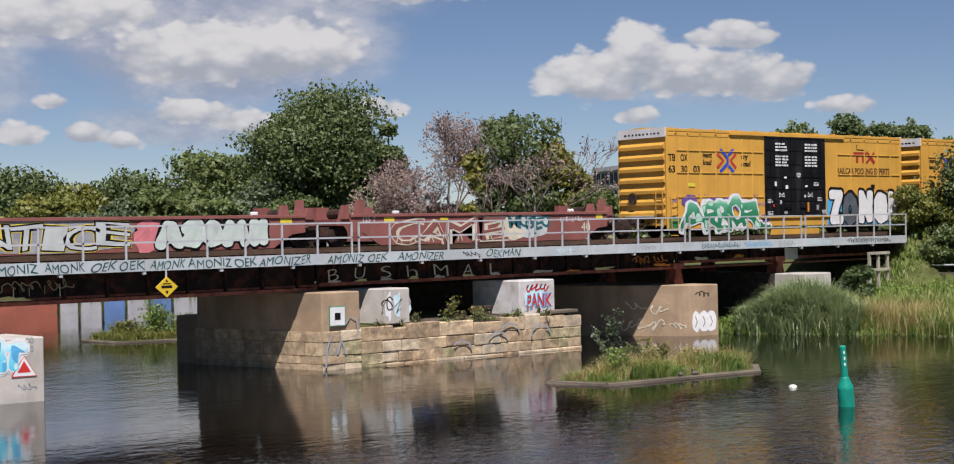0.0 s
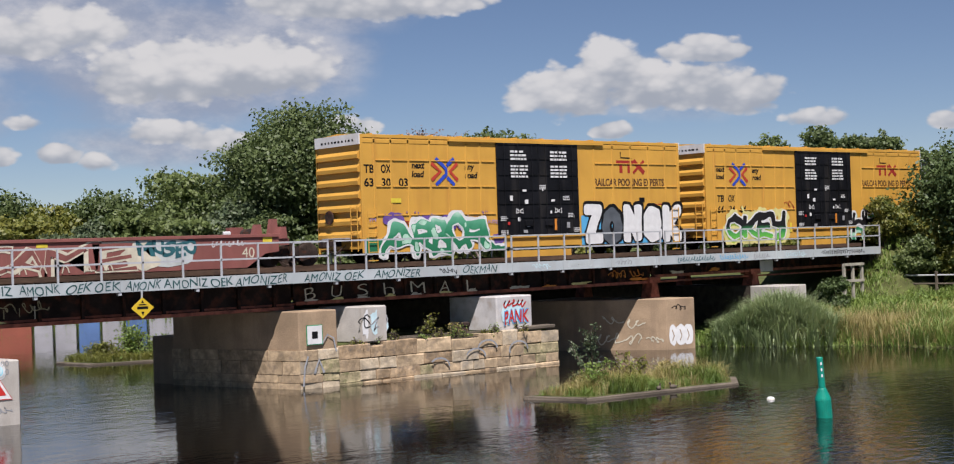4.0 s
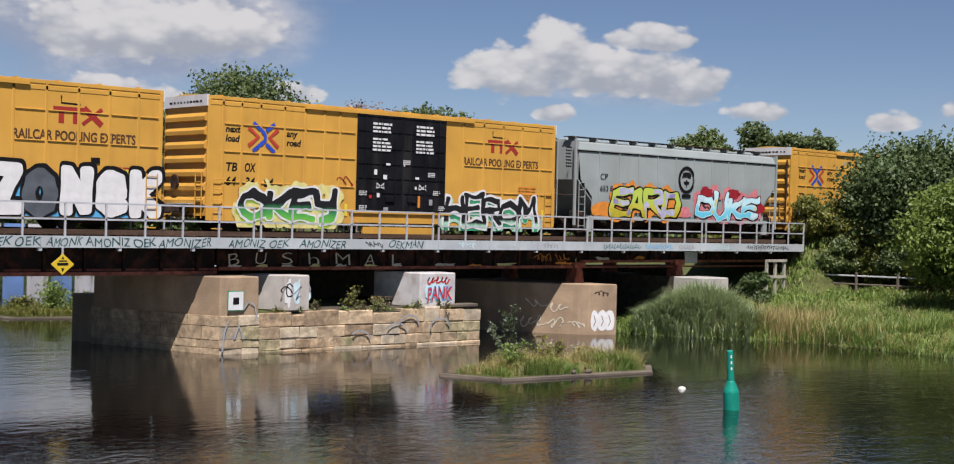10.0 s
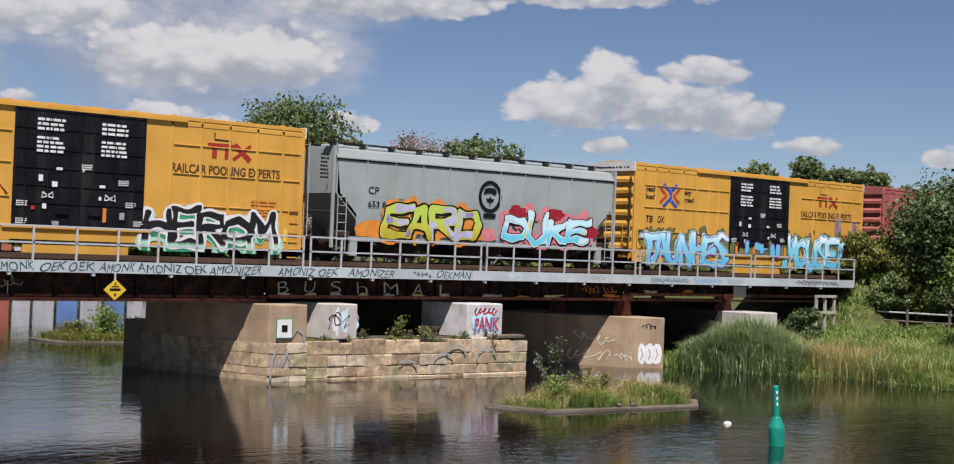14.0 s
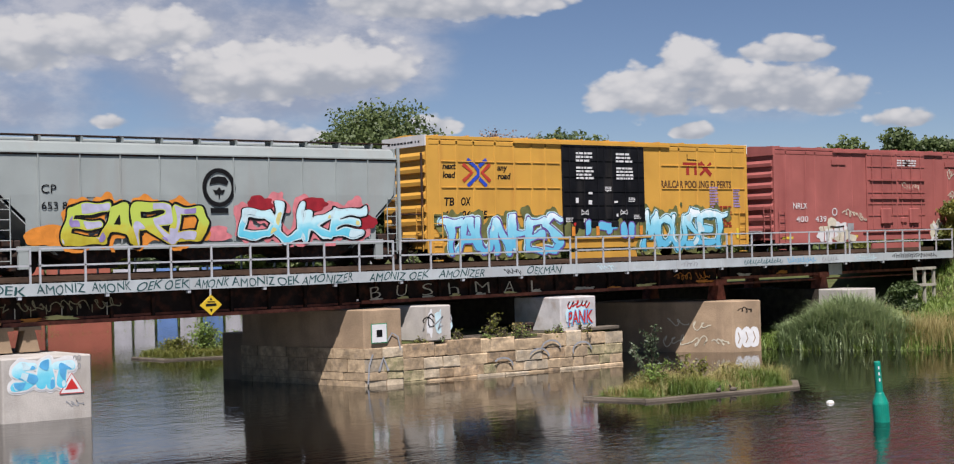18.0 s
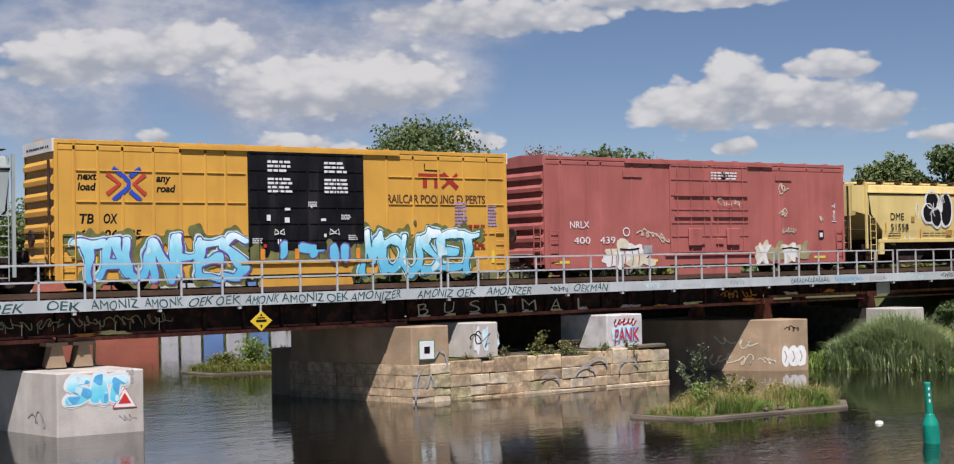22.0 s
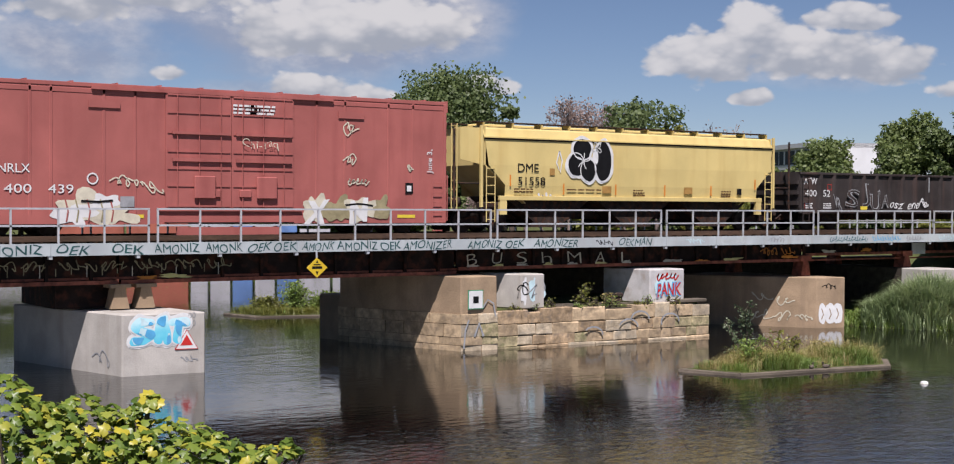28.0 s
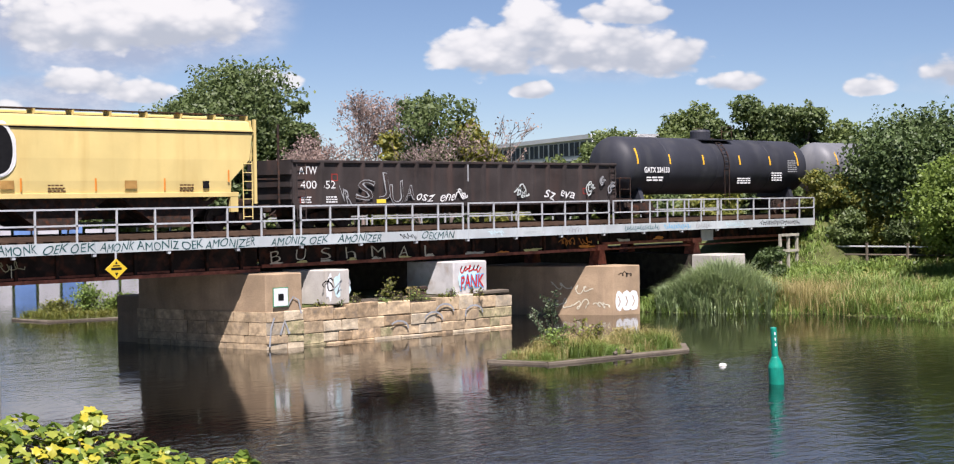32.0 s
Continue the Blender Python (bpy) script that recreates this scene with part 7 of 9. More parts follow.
def tree(label, x, y, height, rx, leaf, count, size, seed, low=0.18, blobs=22, ry=None, category="tree", name="tree", base=None, peak=0.0, bark="bark", gap=0.0):
    """A tapered trunk with limbs and a crown of small leaf clumps in uneven masses."""
    z0 = float(ground_height(np.array([x]), np.array([y]))[0]) if base is None else base
    z0 = max(z0, 0.05) - 0.05
    e = thing(name, label, category, (x, y, z0))
    rnd, rng = random.Random(seed), np.random.default_rng(seed)
    ry = ry or rx
    h = height - z0
    zc, rz = h * (1 + low) / 2, h * (1 - low) / 2
    centres = []
    for i in range(blobs):
        for _ in range(40):
            u, v, w = rnd.uniform(-1, 1), rnd.uniform(-1, 1), rnd.uniform(-1, 1)
            if u * u + v * v + w * w < 1:
                break
        k = rnd.uniform(0.55, 0.80)
        taper = 1 - peak * max(0, w)
        centres.append((Vector((u * rx * k * taper, v * ry * k * taper, zc + w * rz * 0.78)), rnd.uniform(0.26, 0.42) * min(rx, rz)))
    segs = []
    top = Vector((0, 0, h * 0.72))
    segs.append((Vector((0, 0, -0.1)), Vector((0.02 * h, 0.01 * h, h * 0.35)), 0.022 * h + 0.04, 0.016 * h + 0.02))
    segs.append((Vector((0.02 * h, 0.01 * h, h * 0.35)), top, 0.016 * h + 0.02, 0.005 * h))
    for c, r in centres:
        s = Vector((0, 0, rnd.uniform(0.22, 0.55) * h))
        m = s.lerp(c, 0.55) + Vector((0, 0, -0.03 * h))
        segs.append((s, m, 0.008 * h + 0.01, 0.005 * h))
        segs.append((m, c, 0.005 * h, 0.002 * h + 0.005))
        for _ in range(2):
            segs.append((c, c + Vector((rnd.gauss(0, 1), rnd.gauss(0, 1), rnd.gauss(0.3, 1))) * r * 0.3, 0.003 * h + 0.005, 0.005))
    v, f = segments_mesh(segs)
    trunk = mesh_np("trunk", v, f, bark, e)
    per = np.array([r ** 2 for _, r in centres])
    per = (per / per.sum() * count).astype(int)
    pos, out = [], []
    for (c, r), n in zip(centres, per):
        d = rng.normal(size=(n, 3))
        d /= np.linalg.norm(d, axis=1)[:, None]
        rr = r * (rng.uniform(0, 1, n) ** 0.28) * rng.uniform(0.9, 1.22, n)
        lump = 1 + 0.22 * np.sin(d[:, 0] * 5 + c.x) * np.sin(d[:, 1] * 6 + c.y) + 0.18 * np.sin(d[:, 2] * 7 + c.z)
        p = np.array(c) + d * (rr * lump)[:, None] * np.array([1.12, 1.12, 0.86])
        if gap:
            g = np.sin(p[:, 0] * 1.9 + seed) * np.sin(p[:, 1] * 1.7) * np.sin(p[:, 2] * 2.1)
            keep = g > -1 + gap + rng.uniform(0, 0.8, len(p)) * 0.6 - 0.3
            p, d = p[keep], d[keep]
        keep = p[:, 2] > 0.1
        pos.append(p[keep])
        out.append(d[keep])
    pos, out = np.concatenate(pos), np.concatenate(out)
    k = 1.0 / np.percentile(np.hypot(pos[:, 0] / rx, pos[:, 1] / ry), 98.5)
    fit = np.array([k, k, (h - size * 0.5) / pos[:, 2].max()])
    pos = pos * fit
    v, f = leaf_cards(pos, size, rng, out=out * 0.6)
    mesh_np("crown", v, f, leaf, e)
    trunk.scale = fit
    return e


def bare_tree(label, x, y, height, seed, depth=7, twig="dead_wood", leaves=0, leaf="leaf_dry", spread=0.42, category="tree", name="bare_tree", start=0.2):
    z0 = max(float(ground_height(np.array([x]), np.array([y]))[0]), 0.05) - 0.05
    e = thing(name, label, category, (x, y, z0))
    rnd = random.Random(seed)
    segs, tips = [], []
    h = height - z0
    grow(rnd, Vector((0, 0, -0.1)), Vector((0.03, 0.02, 1)).normalized(), h * start, 0.018 * h, depth, segs, tips, spread)
    k = h / max(max(s[1].z for s in segs), 0.1)
    segs = [(a * k, b * k, max(r0, 0.022), max(r1, 0.018)) for a, b, r0, r1 in segs]
    v, f = segments_mesh(segs, 4)
    mesh_np("branchwork", v, f, twig, e)["kind"] = "stuff"
    if leaves:
        rng = np.random.default_rng(seed)
        t = np.array([tuple(p * k) for p in tips])
        pos = t[rng.integers(0, len(t), leaves)] + rng.normal(size=(leaves, 3)) * 0.3
        v, f = leaf_cards(pos, 0.16, rng)
        mesh_np("leaves", v, f, leaf, e)
    return e


def plant_trees():
    x, y = spot(57.2, 150)
    tree("broad dark green tree with a dense crown", x, y, 21.0, 8.6, "leaf_deep", 95000, 0.30, 1, low=0.03, blobs=60, peak=0.35)
    x, y = spot(54.5, 141)
    tree("slim green tree beside the broad one", x, y, 16.0, 2.0, "leaf_deep", 9000, 0.28, 2, low=0.1, blobs=12)
    for i, (az, el, d, r, m) in enumerate(((62.9, 3.55, 165, 7.5, "leaf_mid"), (64.9, 2.75, 165, 6.5, "leaf_deep"), (61.2, 3.3, 158, 5.0, "leaf_mid"), (66.6, 2.25, 160, 6.0, "leaf_olive"),
                                           (69.2, 2.9, 168, 5.5, "leaf_deep"), (71.5, 3.2, 168, 6.5, "leaf_deep"), (67.8, 1.9, 150, 4.5, "leaf_olive"), (74.0, 2.8, 165, 7.0, "leaf_mid"),
                                           (60.0, 2.2, 146, 4.5, "leaf_blue"), (63.5, 1.9, 146, 5.0, "leaf_mid"), (65.6, 1.6, 146, 4.0, "leaf_blue"), (61.8, 1.5, 143, 3.5, "leaf_mid"), (58.4, 1.7, 143, 4.5, "leaf_deep"), (55.6, 1.3, 140, 3.0, "leaf_mid"))):
        x, y = spot(az, d)
        tree("green riverside tree on the far bank", x, y, 5.1 + d * math.tan(radians(el)), r, m, 16000, 0.34, 20 + i, low=0.02, blobs=20)
    x, y = spot(49.3, 113)
    tree("green tree with yellowing leaves and dry boughs", x, y, 14.6, 4.2, "leaf_deep", 13000, 0.24, 3, low=0.06, blobs=26, gap=0.6)
    x, y = spot(47.4, 113)
    tree("yellow-green tree that begins to turn", x, y, 12.2, 2.6, "leaf_turning", 9000, 0.24, 4, low=0.05, blobs=16, gap=0.2)
    x, y = spot(50.8, 114)
    tree("yellow-green tree that begins to turn", x, y, 11.4, 2.0, "leaf_turning", 2600, 0.30, 5, low=0.3, blobs=10, gap=0.3)
    x, y = spot(46.2, 111)
    tree("low green bush at the far bank", x, y, 8.4, 2.0, "leaf_mid", 2500, 0.3, 6, low=0.02, blobs=10, category="bush", name="bush")
    x, y = spot(52.2, 125)
    bare_tree("bare pinkish-brown tree with fine twigs", x, y, 15.4, 7, 8, leaves=3200, spread=0.40)
    x, y = spot(48.7, 109)
    bare_tree("dry boughs in front of the green tree", x, y, 12.0, 9, 7, leaves=500, spread=0.5)
    x, y = spot(49.8, 110)
    bare_tree("dry boughs in front of the green tree", x, y, 11.5, 8, 6, spread=0.5)
    for i, (az, h) in enumerate(((54.0, 12.5), (53.3, 9.5), (54.8, 11.5), (52.5, 7.5), (55.6, 9.5))):
        x, y = spot(az, 128)
        bare_tree("leafless brown thicket on the far bank", x, y, h, 30 + i, 7, leaves=2200, spread=0.55, category="bush", name="dry_bush")
    for i, (az, el, d, r, m) in enumerate(((41.7, 3.1, 175, 4.8, "leaf_mid"), (38.6, 4.1, 178, 4.8, "leaf_mid"), (37.1, 3.4, 176, 3.6, "leaf_deep"), (35.6, 4.25, 175, 4.3, "leaf_deep"), (34.0, 3.95, 172, 4.3, "leaf_deep"), (32.3, 3.2, 172, 5.0, "leaf_mid"), (30.4, 2.8, 172, 5.0, "leaf_mid"), (43.6, 2.0, 170, 4.0, "leaf_mid"))):
        x, y = spot(az, d)
        tree("green tree behind the railway", x, y, 5.1 + d * math.tan(radians(el)), r, m, 17000, 0.34, 50 + i, low=0.04, blobs=22)
    for i in range(13):
        x, y = spot(34.5 + 1.45 * i, 132 + 6 * math.sin(i * 2.1))
        tree("green bush behind the railway", x, y, 6.9 + 0.8 * math.sin(i * 1.7), 3.6, ("leaf_mid", "leaf_deep", "leaf_olive")[i % 3], 4200, 0.34, 210 + i, low=0.0, blobs=12, category="bush", name="bush")
    # trees and shrubs on the near right bank
    x, y = spot(29.3, 82)
    tree("dark green rounded tree at the bridge end", x, y, 11.0, 4.9, "leaf_dark", 60000, 0.17, 61, low=0.02, blobs=50)
    x, y = spot(27.5, 71)
    tree("light green tree on the river bank", x, y, 8.2, 3.7, "leaf_fresh", 34000, 0.15, 62, low=0.02, blobs=34)
    x, y = spot(24.6, 70)
    tree("yellow-green tree on the river bank", x, y, 9.2, 3.0, "leaf_turning", 20000, 0.16, 63, low=0.02, blobs=26)
    x, y = spot(21.0, 72)
    tree("green tree on the river bank", x, y, 9.5, 3.4, "leaf_mid", 9000, 0.25, 64, low=0.02, blobs=24)
    x, y = spot(17.0, 70)
    tree("green tree on the river bank", x, y, 9.0, 3.4, "leaf_deep", 8000, 0.25, 65, low=0.02, blobs=24)
    for i, (az, d, h, r, m) in enumerate(((32.7, 81.5, 6.9, 1.1, "leaf_turning"), (32.0, 81, 6.0, 1.5, "leaf_olive"), (31.1, 80, 5.8, 1.6, "leaf_turning"), (33.5, 82, 4.9, 0.9, "leaf_mid"), (30.2, 79, 5.2, 1.6, "leaf_deep"),
                                          (29.2, 78, 5.2, 1.7, "leaf_turning"), (26.3, 69, 4.6, 1.7, "leaf_mid"), (24.8, 66, 4.4, 1.6, "leaf_olive"), (32.3, 84, 6.4, 1.6, "leaf_deep"), (28.4, 77, 6.6, 2.0, "leaf_deep"))):
        x, y = spot(az, d)
        tree("leafy shrub at the bridge end", x, y, h, r, m, 6500, 0.13, 70 + i, low=0.0, blobs=12, category="shrub", name="shrub")
    for i, (x, y, h, r, m) in enumerate(((63.4, -2.4, 7.1, 1.15, "leaf_turning"), (65.0, -2.7, 6.4, 1.3, "leaf_olive"), (63.6, -4.3, 4.9, 1.2, "leaf_mid"), (65.4, -4.6, 5.2, 1.3, "leaf_turning"), (67.2, -4.8, 5.0, 1.4, "leaf_mid"), (66.6, -2.6, 6.0, 1.3, "leaf_deep"))):
        tree("shrub on the railway bank", x, y, h, r, m, 6000, 0.12, 170 + i, low=0.0, blobs=12, category="shrub", name="shrub")
    x, y = 55.9, -4.4
    tree("small green shrub by the abutment", x, y, 2.9, 0.9, "leaf_dark", 2200, 0.12, 90, low=0.0, blobs=8, category="shrub", name="shrub")


plant_trees()


def blades(name, label, pts, height, width, lean, material, seed, per=4, category="grass", droop=0.3):
    """Grass or reeds: bent tapering blades in tufts. One object of stuff."""
    rng = np.random.default_rng(seed)
    n = len(pts)
    p = np.repeat(pts, per, 0) + np.c_[rng.normal(0, 0.05, (n * per, 2)), np.zeros(n * per)]
    m = len(p)
    h = np.repeat(np.asarray(height) * rng.uniform(0.55, 1.15, n), per) * rng.uniform(0.75, 1.1, m)
    a = rng.uniform(0, 2 * np.pi, m)
    d = np.stack([np.cos(a), np.sin(a), np.zeros(m)], 1)
    s = np.stack([-np.sin(a + rng.uniform(-1, 1, m)), np.cos(a), np.zeros(m)], 1)
    k = rng.uniform(0.2, 1.0, m) * lean
    w = width * rng.uniform(0.6, 1.3, m)
    mid = p + d * (k * h * 0.35)[:, None] + np.array([0, 0, 1]) * (h * 0.62)[:, None]
    tip = p + d * (k * h)[:, None] + np.array([0, 0, 1]) * (h * (1 - droop * k))[:, None]
    v = np.stack([p - s * w[:, None] / 2, p + s * w[:, None] / 2, mid + s * w[:, None] * 0.45, mid - s * w[:, None] * 0.45, tip + s * w[:, None] * 0.08, tip - s * w[:, None] * 0.08], 1).reshape(-1, 3)
    i = np.arange(m)[:, None] * 6
    f = np.concatenate([i + np.array([0, 1, 2, 3]), i + np.array([3, 2, 4, 5])], 0)
    ob = mesh_np(name, v, f, material)
    return tagged(ob, label, category, kind="stuff")


def on_ground(xy, keep_shore=(0.0, 99.0)):
    d = shore_distance(xy[:, 0], xy[:, 1])
    k = (d > keep_shore[0]) & (d < keep_shore[1])
    xy = xy[k]
    return np.c_[xy, ground_height(xy[:, 0], xy[:, 1]) - 0.03]


def plant_grass():
    rng = np.random.default_rng(9)
    # reeds at the bridge end of the bank
    u, w = np.clip(rng.normal(size=2600), -1.8, 1.8) * 1.45, rng.normal(size=2600) * 0.75
    c = np.array([49.2, -6.0]) + np.outer(u, (0.45, -0.89)) + np.outer(w, (0.89, 0.45))
    pts = on_ground(c, (-0.3, 5.5))
    pts[:, 2] = np.maximum(pts[:, 2], -0.1)
    far = np.hypot(pts[:, 0] - 49.4, pts[:, 1] + 6.1)
    blades("reed_bed", "tall blue-green reeds at the waterline", pts, 0.95 + 1.40 * np.exp(-(far / 1.9) ** 2), 0.046, 0.80, "reed_leaf", 1, 8, "reeds", 0.42)
    c = np.c_[rng.uniform(48.5, 57.0, 5200), rng.uniform(-16.0, -4.5, 5200)]
    c = c[np.sin(c[:, 0] * 1.3 + 0.4) + np.sin(c[:, 1] * 0.9) + 0.8 * np.sin(c[:, 0] * 2.9 + c[:, 1] * 2.1) > -0.7]
    pts = on_ground(c, (-0.1, 5.0))
    odd = rng.uniform(0, 1, len(pts)) < 0.80 - 0.45 * smooth(-pts[:, 0], -52.5, -50.0)
    blades("bank_sedge", "waist-high green sedge on the bank", pts[odd], 1.05, 0.026, 1.0, "grass_green", 31, 7)
    blades("bank_straw", "waist-high straw-coloured grass on the bank", pts[~odd], 1.15, 0.018, 0.8, "grass_dry", 32, 6)
    box_pts = np.c_[rng.uniform(46, 74, 26000), rng.uniform(-34, -2.5, 26000)]
    pts = on_ground(box_pts, (0.0, 14))
    pick = rng.uniform(0, 1, len(pts)) < 0.62
    blades("tall_grass", "rough green bank grass", pts[pick], 0.62, 0.028, 1.3, "grass_green", 2, 6)
    dry = pts[~pick]
    blades("dry_grass", "straw-coloured bank grass", dry[(np.sin(dry[:, 0] * 0.9) + np.sin(dry[:, 1] * 0.7 + 1) + 0.5 * np.sin(dry[:, 0] * 2.1 + dry[:, 1] * 1.7) > 0.7)], 0.62, 0.02, 1.0, "grass_dry", 3, 5)
    edge = on_ground(np.c_[rng.uniform(46, 62, 16000), rng.uniform(-34, -3, 16000)], (-0.25, 1.1))
    edge[:, 2] = np.maximum(edge[:, 2], -0.05)
    blades("sedge", "sedge along the waterline", edge, 0.5, 0.03, 1.3, "grass_green", 4, 5)
    straw = on_ground(np.c_[rng.uniform(50.2, 53.5, 900), rng.uniform(-11.0, -7.5, 900)], (-0.2, 3.0))
    blades("dry_reed", "dry straw reeds at the waterline", straw, 1.2, 0.022, 0.4, "grass_dry", 5, 4, "reeds")
    field = on_ground(np.c_[rng.uniform(52, 90, 17000), rng.uniform(-44, -2.4, 17000)], (6, 40))
    blades("meadow_grass", "meadow grass on the upper bank", field, 0.38, 0.05, 0.8, "grass_green", 6, 3)
    # broad-leaved herbs in drifts
    for k, (leaf, cut) in enumerate((("grass_green", 0.3), ("leaf_mid", 0.75), ("leaf_olive", 1.0))):
        c = np.c_[rng.uniform(47, 76, 36000), rng.uniform(-34, -2.2, 36000)]
        c = c[np.sin(c[:, 0] * 1.1 + k * 2) + np.sin(c[:, 1] * 0.8 + k) + 0.6 * np.sin(c[:, 0] * 2.7 - c[:, 1] * 2.2) > cut]
        q = on_ground(c, (0.05, 26))
        q[:, 2] += rng.uniform(0.02, 1, len(q)) * (0.28 + 0.22 * np.sin(q[:, 0] * 1.9) * np.sin(q[:, 1] * 1.6))
        v, f = leaf_cards(q, 0.13, rng)
        tagged(mesh_np("bank_herbs", v, f, leaf), "low leafy herbs on the river bank", "herbs", kind="stuff")
    near = on_ground(np.c_[rng.uniform(-14, 4, 5000), rng.uniform(-60, -36, 5000)], (0.2, 14))
    blades("near_grass", "grass on the near bank", near, 0.35, 0.015, 0.7, "grass_green", 7, 4)
    farb = on_ground(np.c_[rng.uniform(10, 80, 16000), rng.uniform(40, 110, 16000)], (0.0, 9))
    blades("far_grass", "grass along the far bank", farb, 0.9, 0.12, 0.5, "grass_green", 8, 3)


plant_grass()


# ---- timber cribs with plants ----
def crib(label, foot, seed, plants):
    cx, cy = sum(p[0] for p in foot) / len(foot), sum(p[1] for p in foot) / len(foot)
    e = thing("timber_crib", label, "timber crib", (cx, cy, 0))
    loc = [(x - cx, y - cy) for x, y in foot]
    n = len(loc)
    rnd = random.Random(seed)
    part("fill", prism([(x * 0.97, y * 0.97) for x, y in loc], -1.0, 0.10, "z"), "soil", e)
    for i in range(n):
        a, b = Vector((*loc[i], 0)), Vector((*loc[(i + 1) % n], 0))
        d = (b - a).normalized()
        m = Matrix.Translation((a + b) / 2) @ d.to_track_quat("X", "Z").to_matrix().to_4x4()
        k = (b - a).length / 2 + 0.12
        for z0, z1 in ((-0.35, -0.08), (-0.07, 0.09)):
            bm = box(-k, -0.14, z0, k, 0.14, z1, 0.03, m=m)
            for v in bm.verts:
                v.co += Vector((rnd.uniform(-0.02, 0.02), rnd.uniform(-0.02, 0.02), rnd.uniform(-0.02, 0.02)))
            part("timber_beam", bm, "old_timber", e)
    rng = np.random.default_rng(seed)
    xy = rng.uniform(-1, 1, (plants * 5, 2)) * np.array([max(abs(p[0]) for p in loc), max(abs(p[1]) for p in loc)])
    inside = np.zeros(len(xy), bool)
    q = [(x * 0.93, y * 0.9) for x, y in loc]
    for i in range(n):
        (ax, ay), (bx, by) = q[i], q[(i + 1) % n]
        inside ^= ((ay > xy[:, 1]) != (by > xy[:, 1])) & (xy[:, 0] < (bx - ax) * (xy[:, 1] - ay) / ((by - ay) or 1e-9) + ax)
    xy = xy[inside][:plants]
    pts = np.c_[xy[:, 0] + cx, xy[:, 1] + cy, np.full(len(xy), 0.07)]
    return e, pts


ISLE = [(27.3, -13.0), (28.05, -14.95), (34.3, -15.75), (35.5, -14.7), (34.4, -12.4)]
isle, ipts = crib("low timber crib in the river, overgrown with grass", ISLE, 3, 1500)
lush = np.sin(ipts[:, 0] * 2.3) + np.sin(ipts[:, 1] * 2.9 + 0.6) + 0.7 * np.sin(ipts[:, 0] * 5.1 + ipts[:, 1] * 3.7) > -0.1
tuft = 0.35 + 0.65 * smooth(np.sin(ipts[:, 0] * 1.7 + 0.8) + np.sin(ipts[:, 1] * 2.1), -1.2, 1.4)
blades("isle_grass", "green grass on the timber crib", ipts[lush], 0.16 + 0.50 * tuft[lush], 0.012, 1.2, "grass_green", 11, 9)
blades("isle_dry_grass", "wispy yellow grass on the timber crib", ipts[~lush], 0.25 + 0.65 * tuft[~lush], 0.010, 1.0, "grass_dry", 12, 7)
blades("isle_sedge", "olive sedge on the timber crib", ipts[tuft > 0.7][:420], 0.8, 0.012, 1.0, "leaf_olive", 16, 6)
ISLE2 = [(24.6, 17.5), (25.1, 15.0), (28.6, 13.9), (30.5, 15.5), (28.0, 18.5)]
isle2, ipts2 = crib("timber crib behind the bridge with a weedy bush", ISLE2, 4, 900)
blades("isle_grass", "olive grass on the far crib", ipts2, 0.5, 0.02, 1.2, "leaf_olive", 13, 7)


def weed(label, x, y, z, height, width, seed, leaf="leaf_olive", leaves=900, stems=7, name="weed", card=0.08):
    e = thing(name, label, "weed", (x, y, z))
    rnd, rng = random.Random(seed), np.random.default_rng(seed)
    segs, pos = [], []
    for i in range(stems):
        p = Vector((rnd.gauss(0, 0.12), rnd.gauss(0, 0.12), 0))
        d = Vector((rnd.gauss(0, 0.28), rnd.gauss(0, 0.28), 1)).normalized()
        hh = height * rnd.uniform(0.6, 1.0)
        for k in range(6):
            q = p + d * hh / 6
            segs.append((p, q, 0.018, 0.012))
            for _ in range(3):
                s = p.lerp(q, rnd.random())
                w = s + Vector((rnd.gauss(0, 1), rnd.gauss(0, 1), rnd.uniform(0.0, 0.8))) * width * 0.28 * (1.1 - 0.6 * k / 6)
                segs.append((s, w, 0.009, 0.004))
                for _ in range(max(1, leaves // (stems * 18))):
                    pos.append(s.lerp(w, rnd.uniform(0.3, 1.1)) + Vector((rnd.gauss(0, 0.05), rnd.gauss(0, 0.05), rnd.gauss(0, 0.05))))
            p = q
            d = (d + Vector((rnd.gauss(0, 0.12), rnd.gauss(0, 0.12), 0))).normalized()
    v, f = segments_mesh(segs, 4)
    mesh_np("stalk", v, f, "bark", e)
    v, f = leaf_cards(np.array([tuple(p) for p in pos]), card, rng)
    mesh_np("leaves", v, f, leaf, e)


weed("tall dark weed on the timber crib", 29.9, -13.2, 0.1, 2.4, 0.6, 1, "leaf_blue", 1100, 7, card=0.075)
weed("leafy weed on the timber crib", 29.4, -13.9, 0.1, 1.15, 0.9, 2, "grass_green", 800, 6)
weed("leafy weed on the timber crib", 31.6, -13.6, 0.1, 1.15, 1.0, 3, "leaf_turning", 700, 6)
weed("leafy weed on the timber crib", 33.6, -13.4, 0.1, 0.9, 0.9, 4, "grass_dry", 600, 6)
weed("weed on the stone platform", 31.2, -2.6, 1.5, 0.9, 0.7, 5, "leaf_olive", 300, 5)
weed("dry weed on the stone platform", 32.4, -2.9, 1.5, 0.5, 0.7, 6, "grass_dry", 200, 5)
